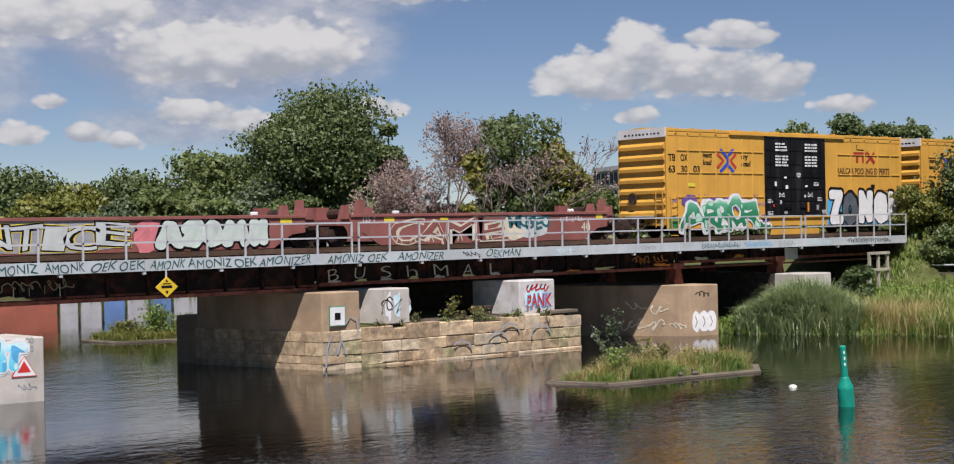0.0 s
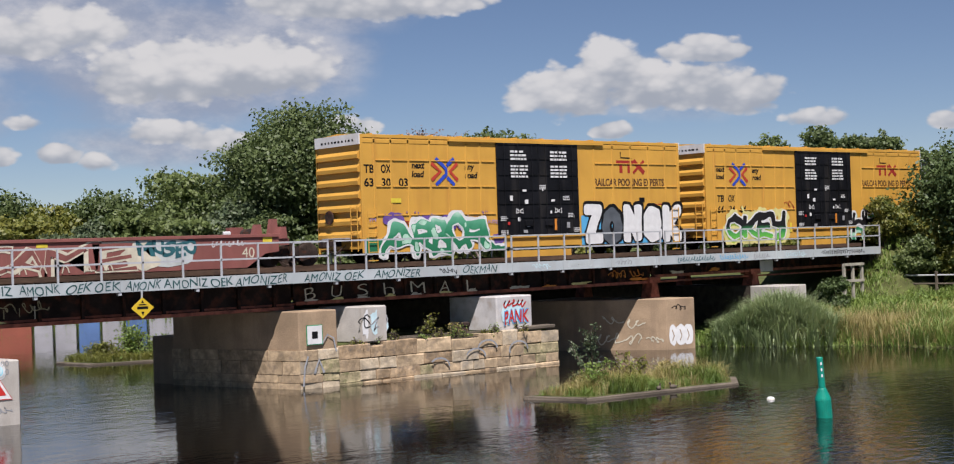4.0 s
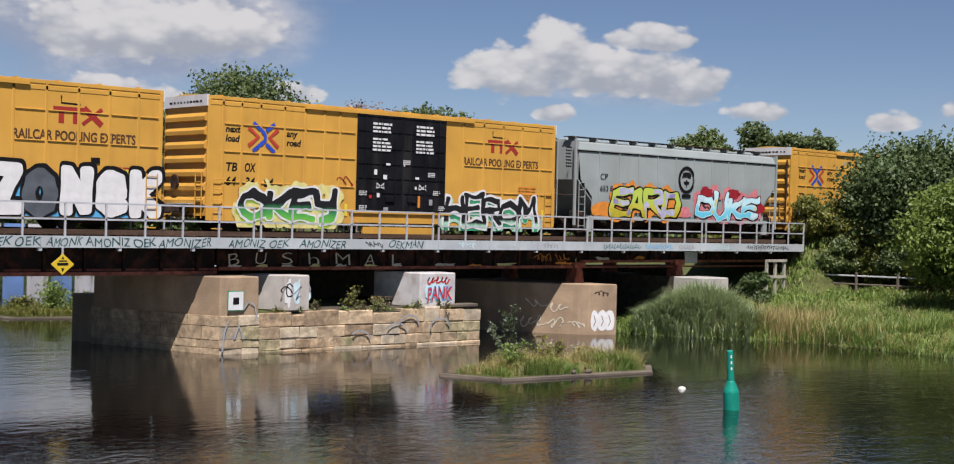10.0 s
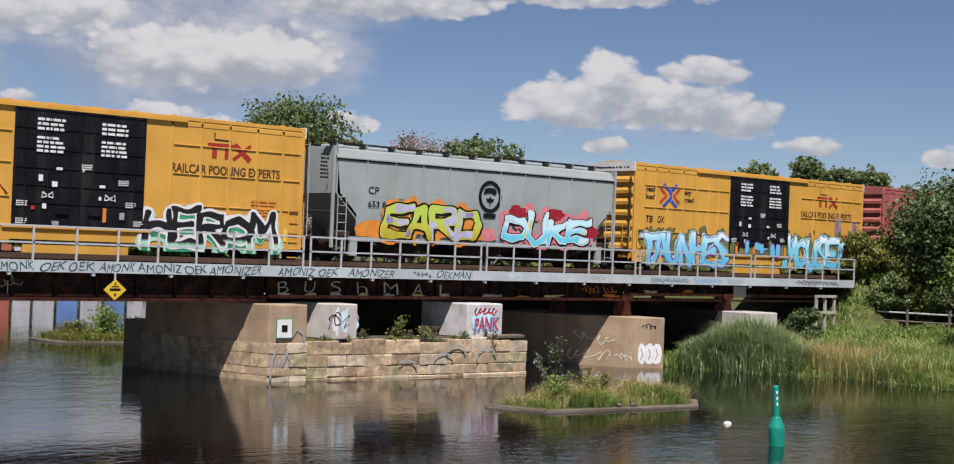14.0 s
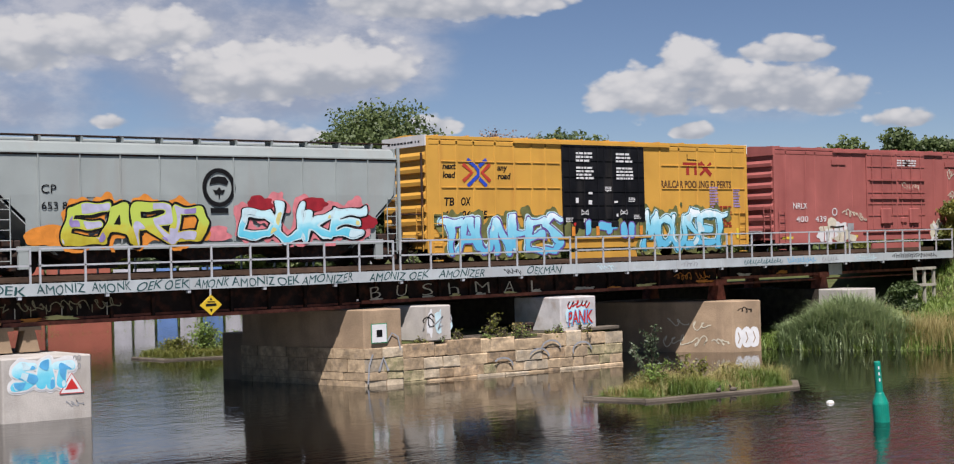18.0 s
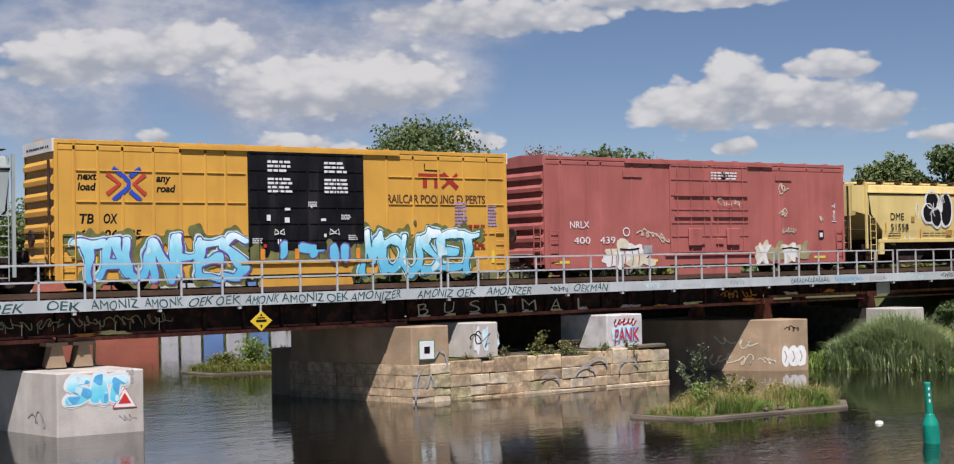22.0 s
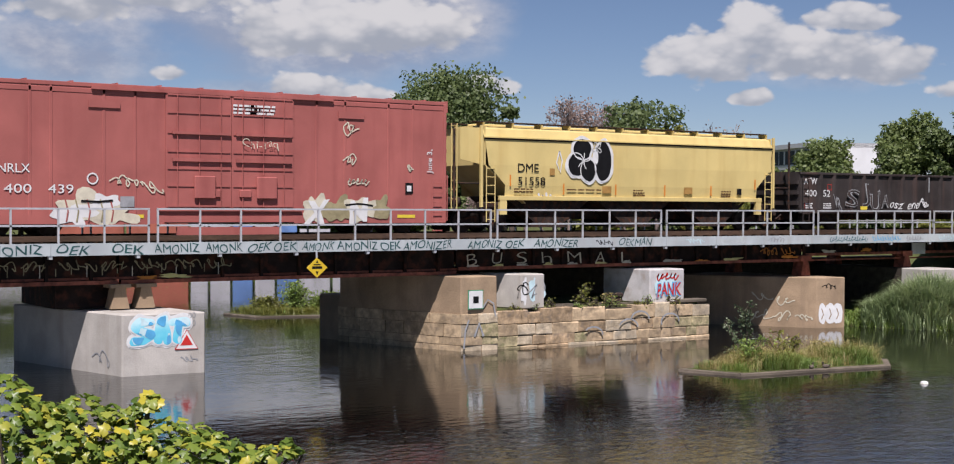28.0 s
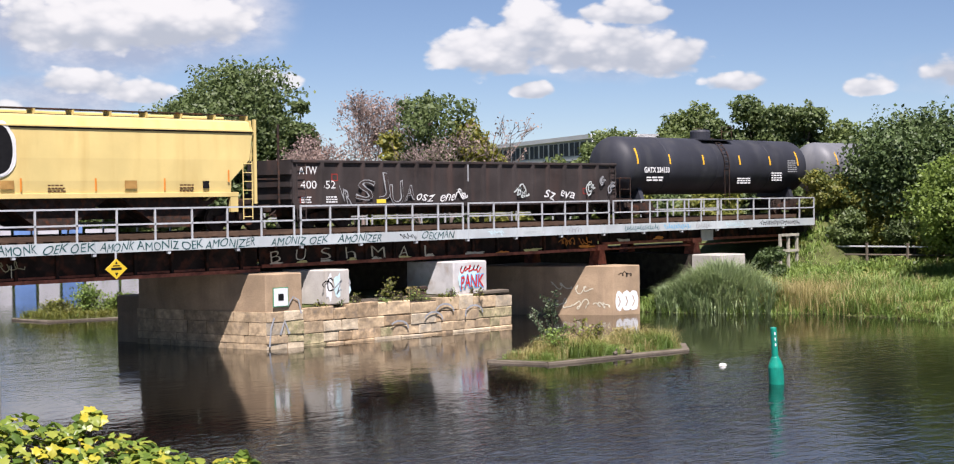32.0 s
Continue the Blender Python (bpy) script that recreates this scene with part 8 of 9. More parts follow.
for k in range(9):
    wx = 27.2 + 0.98 * k + 0.3 * math.sin(k * 2.4)
    weed("small weed rooted in the stone platform", wx, -3.74 - 0.0433 * (wx - 26.2) + 0.28, 1.42, 0.24 + 0.14 * (k % 3), 0.45, 60 + k, "grass_green" if k % 2 else "leaf_olive", 120, 5, card=0.06)
weed("bush on the far crib", 27.6, 16.0, 0.1, 1.7, 1.8, 7, "grass_green", 2400, 12)
weed("bush on the far crib", 26.2, 16.2, 0.1, 0.9, 1.8, 8, "leaf_olive", 1800, 9)
weed("bush on the far crib", 28.9, 15.6, 0.1, 1.25, 1.8, 9, "leaf_fresh", 1800, 9)


# ---- vine bush on the near bank ----
def vine_leaf(seed):
    """One lobed vine leaf of unit size, a little cupped."""
    rnd = random.Random(seed)
    bm = bmesh.new()
    lobes = [(0.0, -0.05), (0.32, -0.34), (0.66, -0.22), (0.88, 0.10), (0.70, 0.34), (0.66, 0.66), (0.30, 0.70), (0.0, 1.05)]
    pts = [(x, y) for x, y in lobes] + [(-x, y) for x, y in lobes[-2:0:-1]]
    c = bm.verts.new((0, 0.2, 0.10))
    vs = [bm.verts.new((x * 0.55 + rnd.uniform(-0.03, 0.03), y * 0.55 + rnd.uniform(-0.03, 0.03), -0.16 * (x * x) + rnd.uniform(-0.08, 0.08))) for x, y in pts]
    for i in range(len(vs)):
        bm.faces.new((c, vs[i], vs[(i + 1) % len(vs)]))
    me = bpy.data.meshes.new("leaf")
    bm.to_mesh(me)
    bm.free()
    return me


def vine_bush(label, centres, seed, singles, many):
    """centres: rows of x, y, z, radius. The leaves nearest to the onlooker are parts, the rest one mesh."""
    x0, y0 = centres[0][0], centres[0][1]
    z0 = float(ground_height(np.array([x0]), np.array([y0]))[0])
    e = thing("vine_bush", label, "bush", (x0, y0, z0))
    rnd, rng = random.Random(seed), np.random.default_rng(seed)
    kinds = [vine_leaf(i) for i in range(6)]
    for k in kinds:
        k.materials.append(MATS["leaf_vine"])
    segs = []
    rows = [(Vector((x - x0, y - y0, z - z0)), r) for x, y, z, r in centres]
    for c, r in rows:
        p = Vector((c.x * 0.5, c.y * 0.5, 0))
        for _ in range(5):
            q = c + Vector((rnd.gauss(0, 1), rnd.gauss(0, 1), rnd.gauss(0, 0.7))) * r * 0.6
            m = p.lerp(q, 0.6) + Vector((rnd.gauss(0, 0.1), rnd.gauss(0, 0.1), 0.1))
            segs += [(p, m, 0.014, 0.010), (m, q, 0.010, 0.005)]
    v, f = segments_mesh(segs, 5)
    mesh_np("stem", v, f, "bark", e)

    def place(front):
        c, r = rows[rnd.choices(range(len(rows)), [q[1] ** 2 + 0.004 for q in rows])[0]]
        while True:
            d = Vector((rnd.gauss(0, 1), rnd.gauss(0, 1), rnd.gauss(0, 1))).normalized()
            if not front or (d.z > -0.1 and d.y < 0.45):
                break
        p = c + d * r * (rnd.uniform(0.9, 1.08) if front else rnd.uniform(0.55, 1.02))
        n = (d * 0.7 + Vector((rnd.gauss(0, 0.4), rnd.gauss(-0.2, 0.4), rnd.gauss(0.7, 0.4)))).normalized()
        turn = n.to_track_quat("Z", "Y").to_matrix().to_4x4() @ Matrix.Rotation(rnd.uniform(0, 6.28), 4, "Z")
        return Matrix.Translation(p) @ turn @ Matrix.Scale(rnd.uniform(0.036, 0.080), 4)

    for i in range(singles):
        ob = new("leaf", rnd.choice(kinds))
        ob.parent = e
        ob.matrix_basis = place(True)
    vs, fs, base = [], [], 0
    flat = []
    for k in kinds:
        co = np.array([tuple(v.co) for v in k.vertices])
        fa = np.array([tuple(p.vertices) for p in k.polygons])
        flat.append((co, fa))
    for i in range(many):
        co, fa = flat[i % 6]
        m = np.array(place(i % 3 > 0))
        vs.append(co @ m[:3, :3].T + m[:3, 3])
        fs.append(fa + base)
        base += len(co)
    ob = mesh_np("foliage", np.concatenate(vs), np.concatenate(fs), "leaf_vine", e)
    ob["kind"] = "stuff"


VINE = [(-3.35, -42.3, 4.33, 0.40), (-3.0, -42.35, 4.27, 0.36), (-3.75, -42.2, 4.40, 0.46), (-2.88, -42.6, 4.10, 0.34), (-2.86, -42.55, 4.31, 0.27), (-2.80, -42.72, 4.22, 0.20), (-2.76, -42.74, 4.02, 0.26), (-2.76, -42.74, 4.47, 0.07), (-2.69, -42.78, 4.51, 0.05), (-2.62, -42.8, 4.53, 0.04), (-3.3, -42.6, 4.0, 0.48),
        (-3.04, -42.35, 4.70, 0.05), (-3.1, -42.35, 4.64, 0.05), (-4.2, -42.1, 4.42, 0.5), (-4.8, -42.0, 4.4, 0.5), (-3.0, -42.0, 3.9, 0.5), (-3.6, -41.6, 3.8, 0.6), (-2.95, -42.6, 3.75, 0.38), (-4.3, -41.6, 3.8, 0.7), (-3.4, -41.2, 3.3, 0.7), (-2.9, -41.6, 3.4, 0.5)]
vine_bush("bright green vine bush on the near bank", VINE, 5, 298, 14500)


# ---- railing on the near bank, half hidden in the vines ----
near_rail = thing("bank_railing", "black pipe railing on the near bank", "railing", (-2.86, -42.75, 3.0))
part("top_pipe", rod((-0.05, 0.3, 1.40), (0.62, -3.5, 1.40), 0.032, seg=12), "paint_black", near_rail)
part("low_pipe", rod((-0.16, 0.9, 0.85), (0.62, -3.5, 0.85), 0.028, seg=12), "paint_black", near_rail)
part("clamp", rod((0.03, -0.17, 1.40), (0.042, -0.24, 1.40), 0.034, seg=12), "paint_grey", near_rail)
for y in (0.25, -1.6, -3.4):
    part("post", rod((-0.18 * y, y, -0.5), (-0.18 * y, y, 1.40), 0.032, seg=12), "paint_black", near_rail)


# ---- floating things ----
def buoy():
    e = thing("channel_buoy", "green can buoy leaning slightly in the river", "buoy", (29.0, -23.35, 0))
    e.scale = (0.84, 0.84, 0.84)
    lean = Matrix.Rotation(radians(-5), 4, "Y")
    part("float_can", lathe([(0.20, -0.6), (0.265, -0.4), (0.265, 0.60), (0.25, 0.66), (0.14, 0.95), (0.12, 0.98)], 24, m=lean), "buoy_green", e, smooth=False)
    part("tube", lathe([(0.118, 0.96), (0.112, 1.6), (0.11, 1.98), (0.09, 2.0)], 20, m=lean), "buoy_green", e)
    bm = bmesh.new()
    for k in range(4):
        a = k * math.pi / 2 + 0.4
        prism([(0.10, 0.95), (0.26, 0.62), (0.20, 0.62), (0.10, 0.80)], -0.012, 0.012, "y", bm=bm)
        vs = list(bm.verts)[-8:]
        bmesh.ops.rotate(bm, verts=vs, cent=(0, 0, 0), matrix=Matrix.Rotation(a, 3, "Z"))
    bmesh.ops.transform(bm, verts=bm.verts, matrix=lean)
    part("fin", bm, "buoy_green", e)
    bm = bmesh.new()
    for z in (1.35, 1.55, 1.75):
        box(-0.02, -0.122, z, 0.03, -0.11, z + 0.10, bm=bm)
    bmesh.ops.transform(bm, verts=bm.verts, matrix=lean @ Matrix.Rotation(radians(-35), 4, "Z"))
    part("number_bars", bm, "paint_white", e)
    e = thing("float", "small white float on the water", "float", (31.6, -19.45, 0))
    part("shell", lathe([(0.03, -0.05), (0.11, -0.03), (0.12, 0.02), (0.10, 0.06), (0.03, 0.08)], 18), "paint_white", e)
    part("ring", lathe([(0.12, -0.012), (0.132, 0.0), (0.12, 0.012)], 18), "paint_cream", e)


buoy()


# ---- far bank: painted river wall, building, street lamp ----
def far_wall():
    e = thing("river_wall", "river wall with red, grey and blue painted bays", "wall", (0, 0, 0))
    a, b = Vector((22, 85.2)), Vector((64.6, 59.2))
    rows = [(0.05, 0.30, "wall_grey", 2.6), (0.305, 0.43, "wall_red", 4.2), (0.435, 0.545, "wall_red", 4.0), (0.55, 0.58, "wall_grey", 3.8), (0.585, 0.62, "wall_grey", 3.8), (0.625, 0.66, "wall_blue", 3.8), (0.665, 0.70, "wall_grey", 3.8), (0.705, 0.74, "wall_blue", 3.8), (0.745, 0.80, "wall_grey", 3.4), (0.805, 0.99, "wall_grey", 3.0)]
    for u, v, m, h in rows:
        p, q = a.lerp(b, u), a.lerp(b, v)
        d = (q - p).normalized()
        n = Vector((-d.y, d.x))
        pts = [(p.x, p.y), (q.x, q.y), (q.x + n.x * 0.4, q.y + n.y * 0.4), (p.x + n.x * 0.4, p.y + n.y * 0.4)]
        part("wall_bay", prism(pts, -0.5, h, "z"), m, e)


far_wall()


def far_building():
    p, q = Vector(spot(42.35, 250)), Vector(spot(45.4, 284))
    d = (q - p).normalized()
    n = Vector((-d.y, d.x)) if Vector((-d.y, d.x)).dot(p - Vector(EYE)) > 0 else Vector((d.y, -d.x))
    rz = math.degrees(math.atan2(d.y, d.x))
    e = thing("apartment_building", "grey and white flat-roofed building behind the trees", "building", (p.x, p.y, 1.2))
    k = (q - p).length + 12
    turn = Matrix.Rotation(math.atan2(d.y, d.x), 4, "Z")
    side = 1 if (turn.to_3x3() @ Vector((0, 1, 0))).xy.dot(n) > 0 else -1

    def bx(u0, w0, z0, u1, w1, z1):
        return box(u0, min(side * w0, side * w1), z0, u1, max(side * w0, side * w1), z1, m=turn)

    H = 15.7
    part("wall", bx(0, 0, 0, k, 15, H - 0.8), "building_wall", e)
    part("end_wall", bx(-0.4, -0.2, 0, -0.02, 15, H), "building_white", e)
    part("parapet", bx(-0.4, -0.5, H - 0.8, k, 15, H), "building_white", e)
    for fl, (z0, z1) in enumerate(((H - 3.6, H - 1.2), (H - 7.3, H - 4.9), (H - 11.0, H - 8.6))):
        part("floor_band", bx(0, -0.12, z0 - 0.9, k, -0.02, z0 - 0.15), "building_white", e)
        u = 0.8
        while u < k - 2:
            w = part("window", bx(u, -0.06, z0, u + 4.2, -0.02, z1), "window_dark", e)
            part("mullion", bx(u + 2.0, -0.10, z0, u + 2.2, -0.065, z1), "building_white", w)
            part("pier_strip", bx(u + 4.25, -0.10, z0, u + 4.85, -0.02, z1), "building_white", e)
            u += 4.9


far_building()


def street_lamp():
    x, y = spot(53.05, 90)
    z0 = max(float(ground_height(np.array([x]), np.array([y]))[0]), 0.0)
    e = thing("street_lamp", "black lamp post with a glass lantern", "street lamp", (x, y, z0))
    h = 7.2 - z0
    part("post", lathe([(0.12, -0.2), (0.12, 0.5), (0.07, 0.7), (0.055, h - 0.75), (0.09, h - 0.7), (0.04, h - 0.62)], 12), "paint_black", e)
    part("lantern", lathe([(0.09, h - 0.62), (0.20, h - 0.25), (0.20, h - 0.2)], 10), "lamp_glass", e)
    part("cap", lathe([(0.24, h - 0.2), (0.12, h - 0.05), (0.02, h + 0.08)], 10), "paint_black", e)


street_lamp()


def bank_fence():
    e = thing("bank_fence", "weathered wooden post and rail fence on the bank", "fence", (62.6, -3.5, 0))
    pts = [(0, 0), (0.5, -2.2), (1.0, -4.4), (1.4, -6.6), (1.8, -8.8), (2.2, -11.0)]
    for (x, y) in pts:
        z = float(ground_height(np.array([62.6 + x]), np.array([-3.5 + y]))[0])
        part("post", box(x - 0.06, y - 0.06, z - 0.2, x + 0.06, y + 0.06, 3.32 if y == 0 else 2.85, 0.01), "galvanised" if y == 0 else "old_timber", e)
    for (x0, y0), (x1, y1) in zip(pts, pts[1:]):
        for z in (2.65, 2.2):
            part("rail", rod((x0, y0, z), (x1, y1, z), 0.045, seg=6), "galvanised" if z > 2.5 else "old_timber", e)
    g = thing("bank_gate", "small pale grey timber frame beside the abutment", "frame", (57.9, -3.6, 0))
    for x in (0.0, 0.75, 1.55):
        z = float(ground_height(np.array([57.9 + x]), np.array([-3.6]))[0])
        part("post", box(x - 0.07, -0.07, z - 0.2, x + 0.07, 0.07, 3.45, 0.01), "pale_timber", g)
    for z in (3.40, 2.55):
        part("rail", box(-0.05, -0.13, z - 0.07, 1.6, -0.07, z + 0.07), "pale_timber", g)


bank_fence()


def duck(x, y, turn, seed):
    e = thing("duck", "small brown duck resting on the timber edge", "duck", (x, y, 0.09), rz=turn)
    e.scale = (0.75, 0.75, 0.75)
    part("body", lathe([(0.01, -0.20), (0.06, -0.16), (0.095, -0.05), (0.10, 0.04), (0.07, 0.13), (0.02, 0.17)], 14, m=Matrix.Translation((0, 0, 0.095)) @ Matrix.Rotation(math.pi / 2, 4, "Y")), "old_timber", e, smooth=True)
    part("neck", rod((0.11, 0, 0.12), (0.14, 0, 0.24), 0.04, seg=10, r2=0.03), "bark", e)
    part("head", lathe([(0.01, -0.05), (0.04, -0.03), (0.045, 0.01), (0.03, 0.04), (0.01, 0.05)], 12, m=Matrix.Translation((0.155, 0, 0.255)) @ Matrix.Rotation(math.pi / 2, 4, "Y")), "bark", e, smooth=True)
    part("bill", box(0.19, -0.016, 0.235, 0.255, 0.016, 0.255, 0.004), "grass_dry", e)
    part("tail", prism([(-0.18, 0.10), (-0.28, 0.15), (-0.18, 0.14)], -0.03, 0.03, "y"), "bark", e)


duck(31.0, -15.33, 20, 1)
duck(31.6, -15.41, 160, 2)


# ---- signs, tags and small things on the bridge and piers ----
def diamond_sign():
    e = thing("clearance_sign", "yellow diamond sign hung under the walkway edge", "sign", (18.57, -3.36, 3.31))
    part("board", prism([(0, -0.36), (0.42, 0), (0, 0.36), (-0.42, 0)], -0.012, 0.012, "y", bevel=0.004), "sign_yellow", e)
    bm = bmesh.new()
    box(-0.20, -0.018, -0.04, 0.20, -0.013, 0.05, bm=bm)
    box(-0.14, -0.018, 0.09, 0.14, -0.013, 0.13, bm=bm)
    prism([(-0.05, 0.17), (0.05, 0.17), (0, 0.27)], -0.018, -0.013, "y", bm=bm)
    prism([(-0.06, -0.13), (0.06, -0.13), (0, -0.26)], -0.018, -0.013, "y", bm=bm)
    part("marking", bm, "paint_black", e)
    part("hanger", box(-0.03, 0.012, 0.2, 0.03, 0.04, 0.62), "galvanised", e)


diamond_sign()


def pier_sign():
    m = Matrix.Translation((24.9 - 0.02, -3.70, 1.66))
    e = thing("channel_sign", "white square sign with green border and black centre", "sign", (24.88, -3.72, 1.63))
    part("border", box(-0.03, -0.02, -0.03, 0.67, 0.0, 0.70), "paint_green", e)
    part("board", box(0.0, -0.026, 0.0, 0.64, -0.021, 0.67), "paint_white", e)
    part("centre", box(0.20, -0.032, 0.20, 0.45, -0.027, 0.46), "paint_black", e)


pier_sign()


def front_parts(e, cx, cy, foot):
    """A helper frame on a pier's front face: returns a function from (along, up) to local parts."""
    (x0, y0), (x1, y1) = foot[0], foot[1]
    a = math.atan2(y1 - y0, x1 - x0)
    return pose(x0 - cx, y0 - cy - 0.006, 0) @ Matrix.Rotation(a, 4, "Z")


def stick(ob, m):
    ob.matrix_basis = m @ ob.matrix_basis
    return ob


f1 = front_parts(pier1, p1x, p1y, P1)
for ob in spray(pier1, "SAT", [(0.24, 1.12), (0.98, 1.58), (1.5, 2.2)], 0.98, 1.92, 0.145, [("paint_white", 0.05, 0, 0), ("fade_pool", 0.0, 0, 0)], y=-0.020, seed=3, warp=0.06, drop=0.10, step=0.03,
                back=(("paint_white", 0.10, 0.03, 0.0), ("paint_pale", 0.03, 0.02, 0.0)), top=(("paint_pale", 0.3, 1.6, 0.03), ("paint_sky", 0.55, 1.0, 0.03))):
    stick(ob, f1)
stick(part("warning_triangle", prism([(1.72, 0.80), (2.50, 0.80), (2.12, 1.46)], -0.020, -0.004, "y"), "paint_white", pier1, "white warning triangle with red middle"), f1)
stick(part("triangle_rim", stroke([(1.73, 0.81), (2.49, 0.81), (2.12, 1.44), (1.73, 0.81)], 0.03, -0.021), "paint_red", pier1), f1)
stick(part("triangle_middle", prism([(1.90, 0.93), (2.32, 0.93), (2.12, 1.28)], -0.026, -0.021, "y"), "paint_red", pier1), f1)
for z, s in ((1.82, "00"), (1.56, "00")):
    ob = lettering("graffiti", s, 0.26, (0, 0, 0), "paint_grey", pier1)
    ob.matrix_basis = f1 @ pose(2.18, -0.003, z)
stick(part("graffiti", scrawl(1.95, 0.35, 0.5, 0.25, -0.001, 8, 0.03), "paint_grey", pier1), f1)
side1 = pose(P1[0][0] - p1x - 0.012, P1[0][1] - p1y, 0) @ Matrix.Rotation(math.atan2(P1[0][1] - P1[3][1], P1[0][0] - P1[3][0]), 4, "Z")
stick(part("graffiti", scrawl(-1.6, 0.2, 0.9, 0.6, -0.004, 9, 0.04), "paint_grey", pier1), side1)

f3 = front_parts(pier3, p3x, p3y, P3)
for i, (x, r) in enumerate(((0.30, 0.20), (0.72, 0.28), (1.12, 0.28))):
    stick(part("graffiti", blotch(x, 0.66, r, 0.48, -0.002 * i, 11 + i, 36, 0.035, sq=2.2), "paint_white", pier3), f3)
    stick(part("graffiti", stroke([(x - 0.05, 0.4), (x + 0.06, 0.62), (x - 0.04, 0.9)], 0.05, -0.008), "tan_concrete", pier3), f3)
stick(part("graffiti", scrawl(0.35, 1.75, 0.7, 0.3, -0.002, 17, 0.035), "paint_black", pier3), f3)
side3 = pose(P3[0][0] - p3x - 0.012, P3[0][1] - p3y, 0) @ Matrix.Rotation(math.atan2(P3[0][1] - P3[3][1], P3[0][0] - P3[3][0]), 4, "Z")
for i, (x, z, w, h) in enumerate(((-3.0, 1.15, 0.9, 0.5), (-1.9, 1.0, 0.8, 0.5), (-3.3, 0.25, 1.2, 0.6), (-1.9, 0.2, 0.8, 0.6), (-0.9, 0.3, 0.7, 0.35))):
    stick(part("graffiti", scrawl(x, z, w, h, -0.004, 21 + i, 0.045), "paint_cream", pier3), side3)
f2 = front_parts(pier2, p2x, p2y, P2)
stick(part("graffiti", stroke([(0.55, 0.55), (0.75, 1.05), (0.95, 0.55)], 0.10, -0.055), "paint_grey", pier2), f2)
stick(part("graffiti", stroke([(0.08, 0.1), (0.15, 0.8), (0.3, 1.2)], 0.07, -0.055), "paint_grey", pier2), f2)
stick(part("graffiti", stroke([(0.9, 1.6), (1.15, 1.95), (1.4, 1.8), (1.5, 1.3)], 0.06, -0.03), "paint_grey", pier2), f2)
# tags on the loose blocks
part("graffiti", scrawl(0.05, 0.15, 0.5, 1.0, -0.012, 41, 0.05), "paint_black", blockA)
part("graffiti", scrawl(0.5, 0.25, 0.55, 0.9, -0.03, 42, 0.06), "paint_grey", blockA)
part("graffiti", blotch(0.72, 0.72, 0.34, 0.5, -0.026, 47, 24, 0.2), "paint_pale", blockA)
part("graffiti", blotch(0.16, 0.7, 0.16, 0.5, -0.008, 43, 20, 0.2), "paint_white", blockA)
part("graffiti", blotch(1.0, 0.75, 0.75, 0.45, -0.035, 44, 30, 0.2), "paint_pale", blockB)
ob = lettering("graffiti", "PANK", 0.75, (0.28, -0.045, 0.25), "paint_sky", blockB, grow=0.05, width=1.45, wob=0.05, shear=0.2)
ob = lettering("graffiti", "PANK", 0.75, (0.32, -0.055, 0.29), "paint_red", blockB, grow=0.012, width=1.38, wob=0.05, shear=0.2)
part("graffiti", scrawl(0.3, 0.95, 1.2, 0.35, -0.05, 46, 0.06), "paint_red", blockB)

# tags along the walkway edge
TAGS = [(7.6, 2.1, "AMONIZ"), (10.1, 1.1, "OEK"), (11.9, 1.1, "OEK"), (13.4, 1.6, "AMONIZ"), (15.2, 1.4, "AMONK"), (16.8, 0.9, "OEK"), (17.8, 0.9, "OEK"), (18.9, 1.3, "AMONK"), (20.3, 1.7, "AMONIZ"),
        (22.1, 0.9, "OEK"), (23.1, 2.2, "AMONIZER"), (26.0, 1.6, "AMONIZ"), (27.8, 0.9, "OEK"), (29.2, 2.2, "AMONIZER"), (33.6, 1.8, "OEKMAN"), (4.0, 1.4, "AMONK"), (1.5, 1.6, "AMONIZ")]
for i, (x, w, word) in enumerate(TAGS):
    lettering("graffiti", word, 0.43, (x - 0.9, -3.325, 3.915), "paint_ink", bridge, width=w * 1.0, wob=0.08, seed=i, shear=0.12, grow=0.0)
for i, (x, w, m2) in enumerate(((31.5, 0.8, "paint_black"), (38.5, 1.4, "paint_silver"), (41.5, 1.0, "paint_grey"), (45.5, 2.6, "paint_teal"), (48.5, 2.0, "paint_sky"), (51.0, 1.2, "paint_grey"), (53.5, 1.6, "paint_pale"), (56.5, 2.4, "paint_black"), (58.9, 1.2, "paint_black"), (36.5, 1.0, "paint_pale"))):
    part("graffiti", scrawl(x, 3.93, w, 0.28, -3.322, 51 + i, 0.03), m2, bridge)
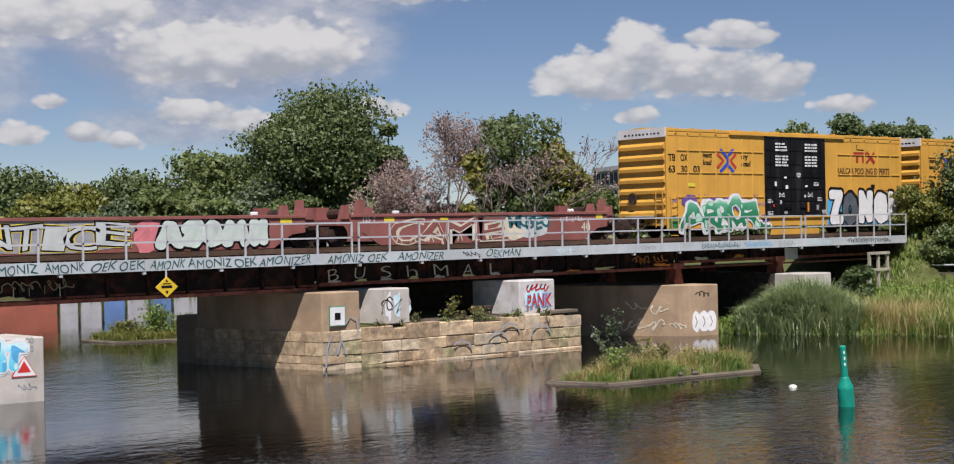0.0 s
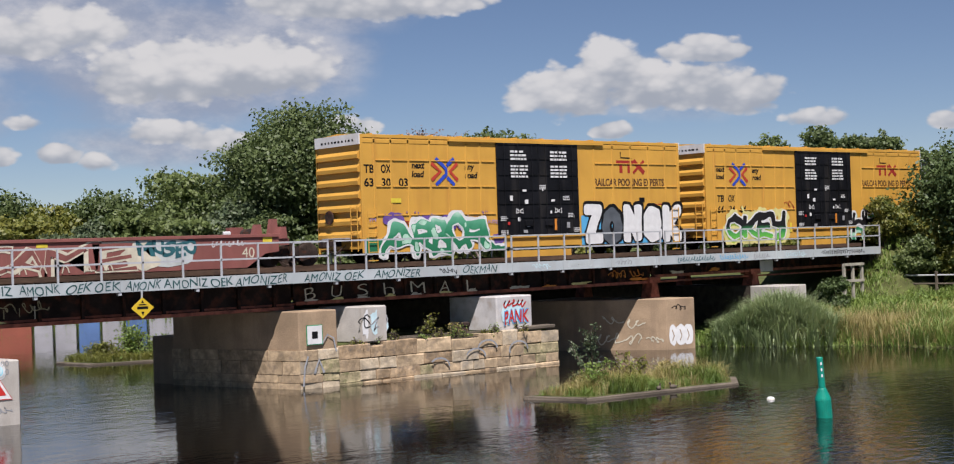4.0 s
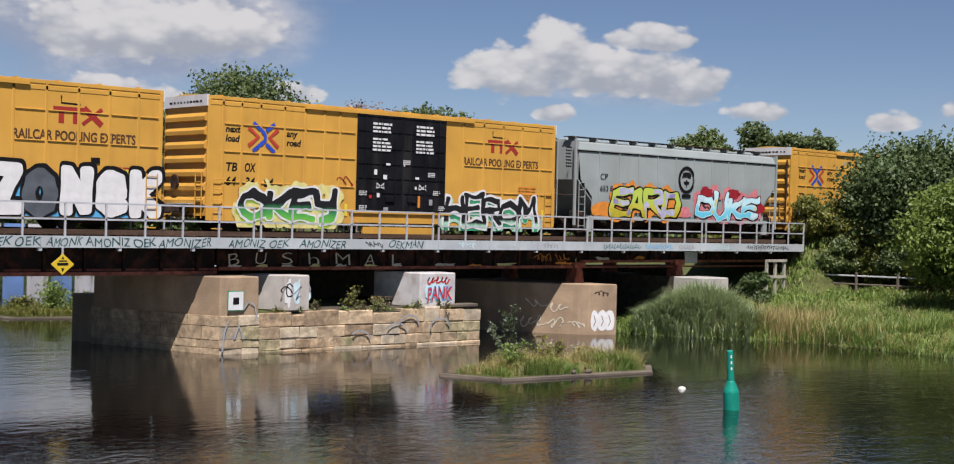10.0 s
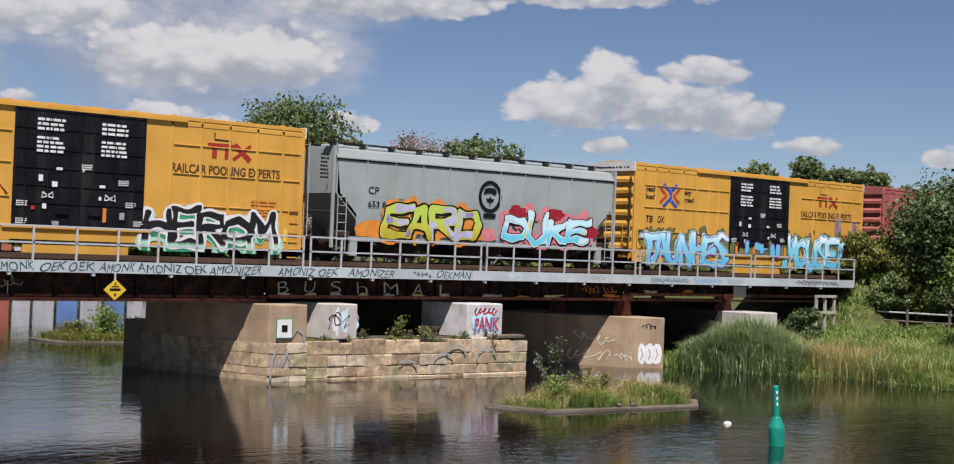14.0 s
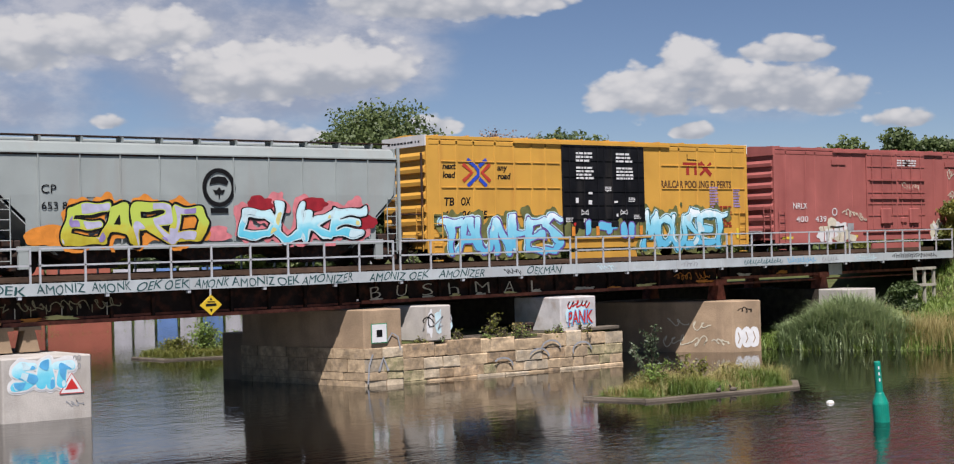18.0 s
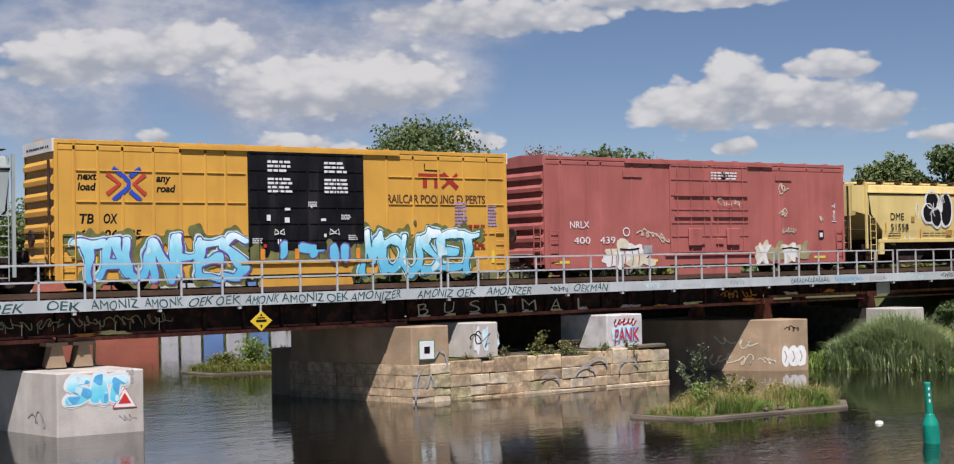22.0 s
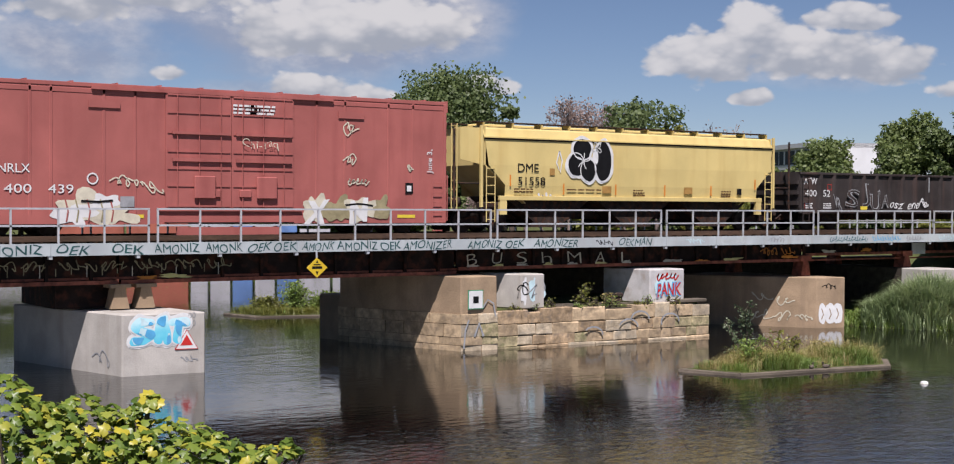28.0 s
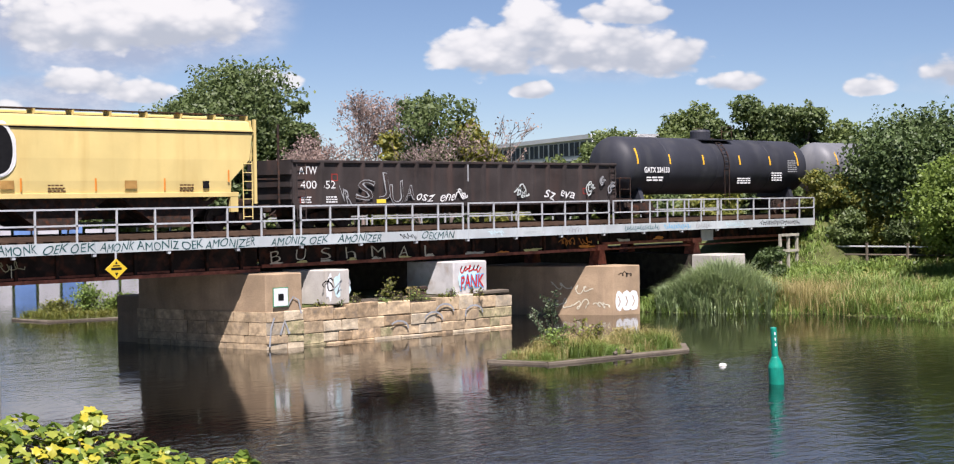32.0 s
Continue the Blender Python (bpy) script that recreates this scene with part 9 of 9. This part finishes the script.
# big letters on the girder, loose paint and painted-in sunlit spots
for i, (x, ch) in enumerate(((25.7, "B"), (26.9, "U"), (28.1, "S"), (29.4, "h"), (30.7, "M"), (32.2, "A"), (33.6, "L"))):
    lettering("graffiti", ch, 0.68, (x, -2.385, 3.22), "paint_cream", bridge, width=0.5 if ch != "M" else 0.75, grow=-0.012, wob=0.04, seed=i)
    # pale patch for splashed paint and for sun on the letter's foot
    part("graffiti", blotch(x + 0.3, 3.17, 0.26, 0.07, -2.38, 71 + i, 18, 0.3), "paint_straw" if i % 2 else "paint_cream", bridge)
    for k in range(3):
        part("graffiti", stroke([(x + 0.1 + 0.19 * k, 3.18), (x + 0.12 + 0.19 * k, 3.08 - 0.03 * k)], 0.045, -2.377), "paint_cream" if k != i % 3 else "paint_orange", bridge)
for i, (x, w) in enumerate(((42.0, 1.0), (43.3, 0.8), (7.2, 1.0), (8.4, 0.8), (9.6, 1.2), (11.0, 0.9), (12.2, 1.0), (13.4, 1.2), (14.8, 0.8))):
    part("graffiti", scrawl(x, 3.30, w, 0.40, -2.38, 81 + i, 0.035), "paint_orange" if x > 30 else "paint_olive", bridge)
for i in range(16):
    x = 7.4 + 0.52 * i
    part("paint_run", box(x, -2.384, 3.12 + 0.05 * (i % 3), x + 0.03, -2.38, 3.42 + 0.04 * (i % 4)), "paint_olive" if i % 3 else "paint_cream", bridge)
for i, (x, z, w, m2) in enumerate(((13.6, 3.1, 0.5, "paint_straw"), (12.6, 3.05, 0.35, "paint_orange"), (36.5, 3.2, 0.5, "paint_cream"), (38.2, 3.15, 0.4, "paint_orange"), (40.1, 3.2, 0.5, "paint_straw"), (43.8, 3.25, 0.5, "paint_orange"), (46.5, 3.45, 0.5, "paint_cream"), (49.2, 3.5, 0.4, "paint_orange"))):
    part("graffiti", blotch(x, z, w, 0.07, -2.386, 401 + i, 22, 0.3), m2, bridge)
part("splice_plate", box(52.6, -2.42, 3.25, 53.6, -2.37, 3.8), "galvanised", bridge)
# rubble and boards on the platform
rnd = random.Random(12)
for i in range(6):
    x, y = rnd.uniform(2.5, 7.0), rnd.uniform(0.3, 1.2)
    part("loose_board", box(x, y, 1.50, x + rnd.uniform(0.6, 1.6), y + 0.22, 1.56), "old_timber", platform)
for i, (x, z) in enumerate(((4.6, 0.35), (6.4, 0.6), (7.0, 0.9), (8.6, 0.75))):
    part("graffiti", stroke([(x + 0.5 * math.cos(k * 0.35), z + 0.34 * math.sin(k * 0.35)) for k in range(8 + i)], 0.075, -0.0433 * x - 0.035), "paint_grey", platform)
part("bollard", lathe([(0.16, 1.5), (0.14, 1.75), (0.2, 1.8), (0.2, 1.9), (0.1, 1.95)], 14, m=Matrix.Translation((6.9, 0.9, 0))), "undercarriage", platform)
part("coping", box(9.2, -0.36, 1.5, 10.75, 0.2, 1.64, 0.03), "old_timber", platform)


motions()
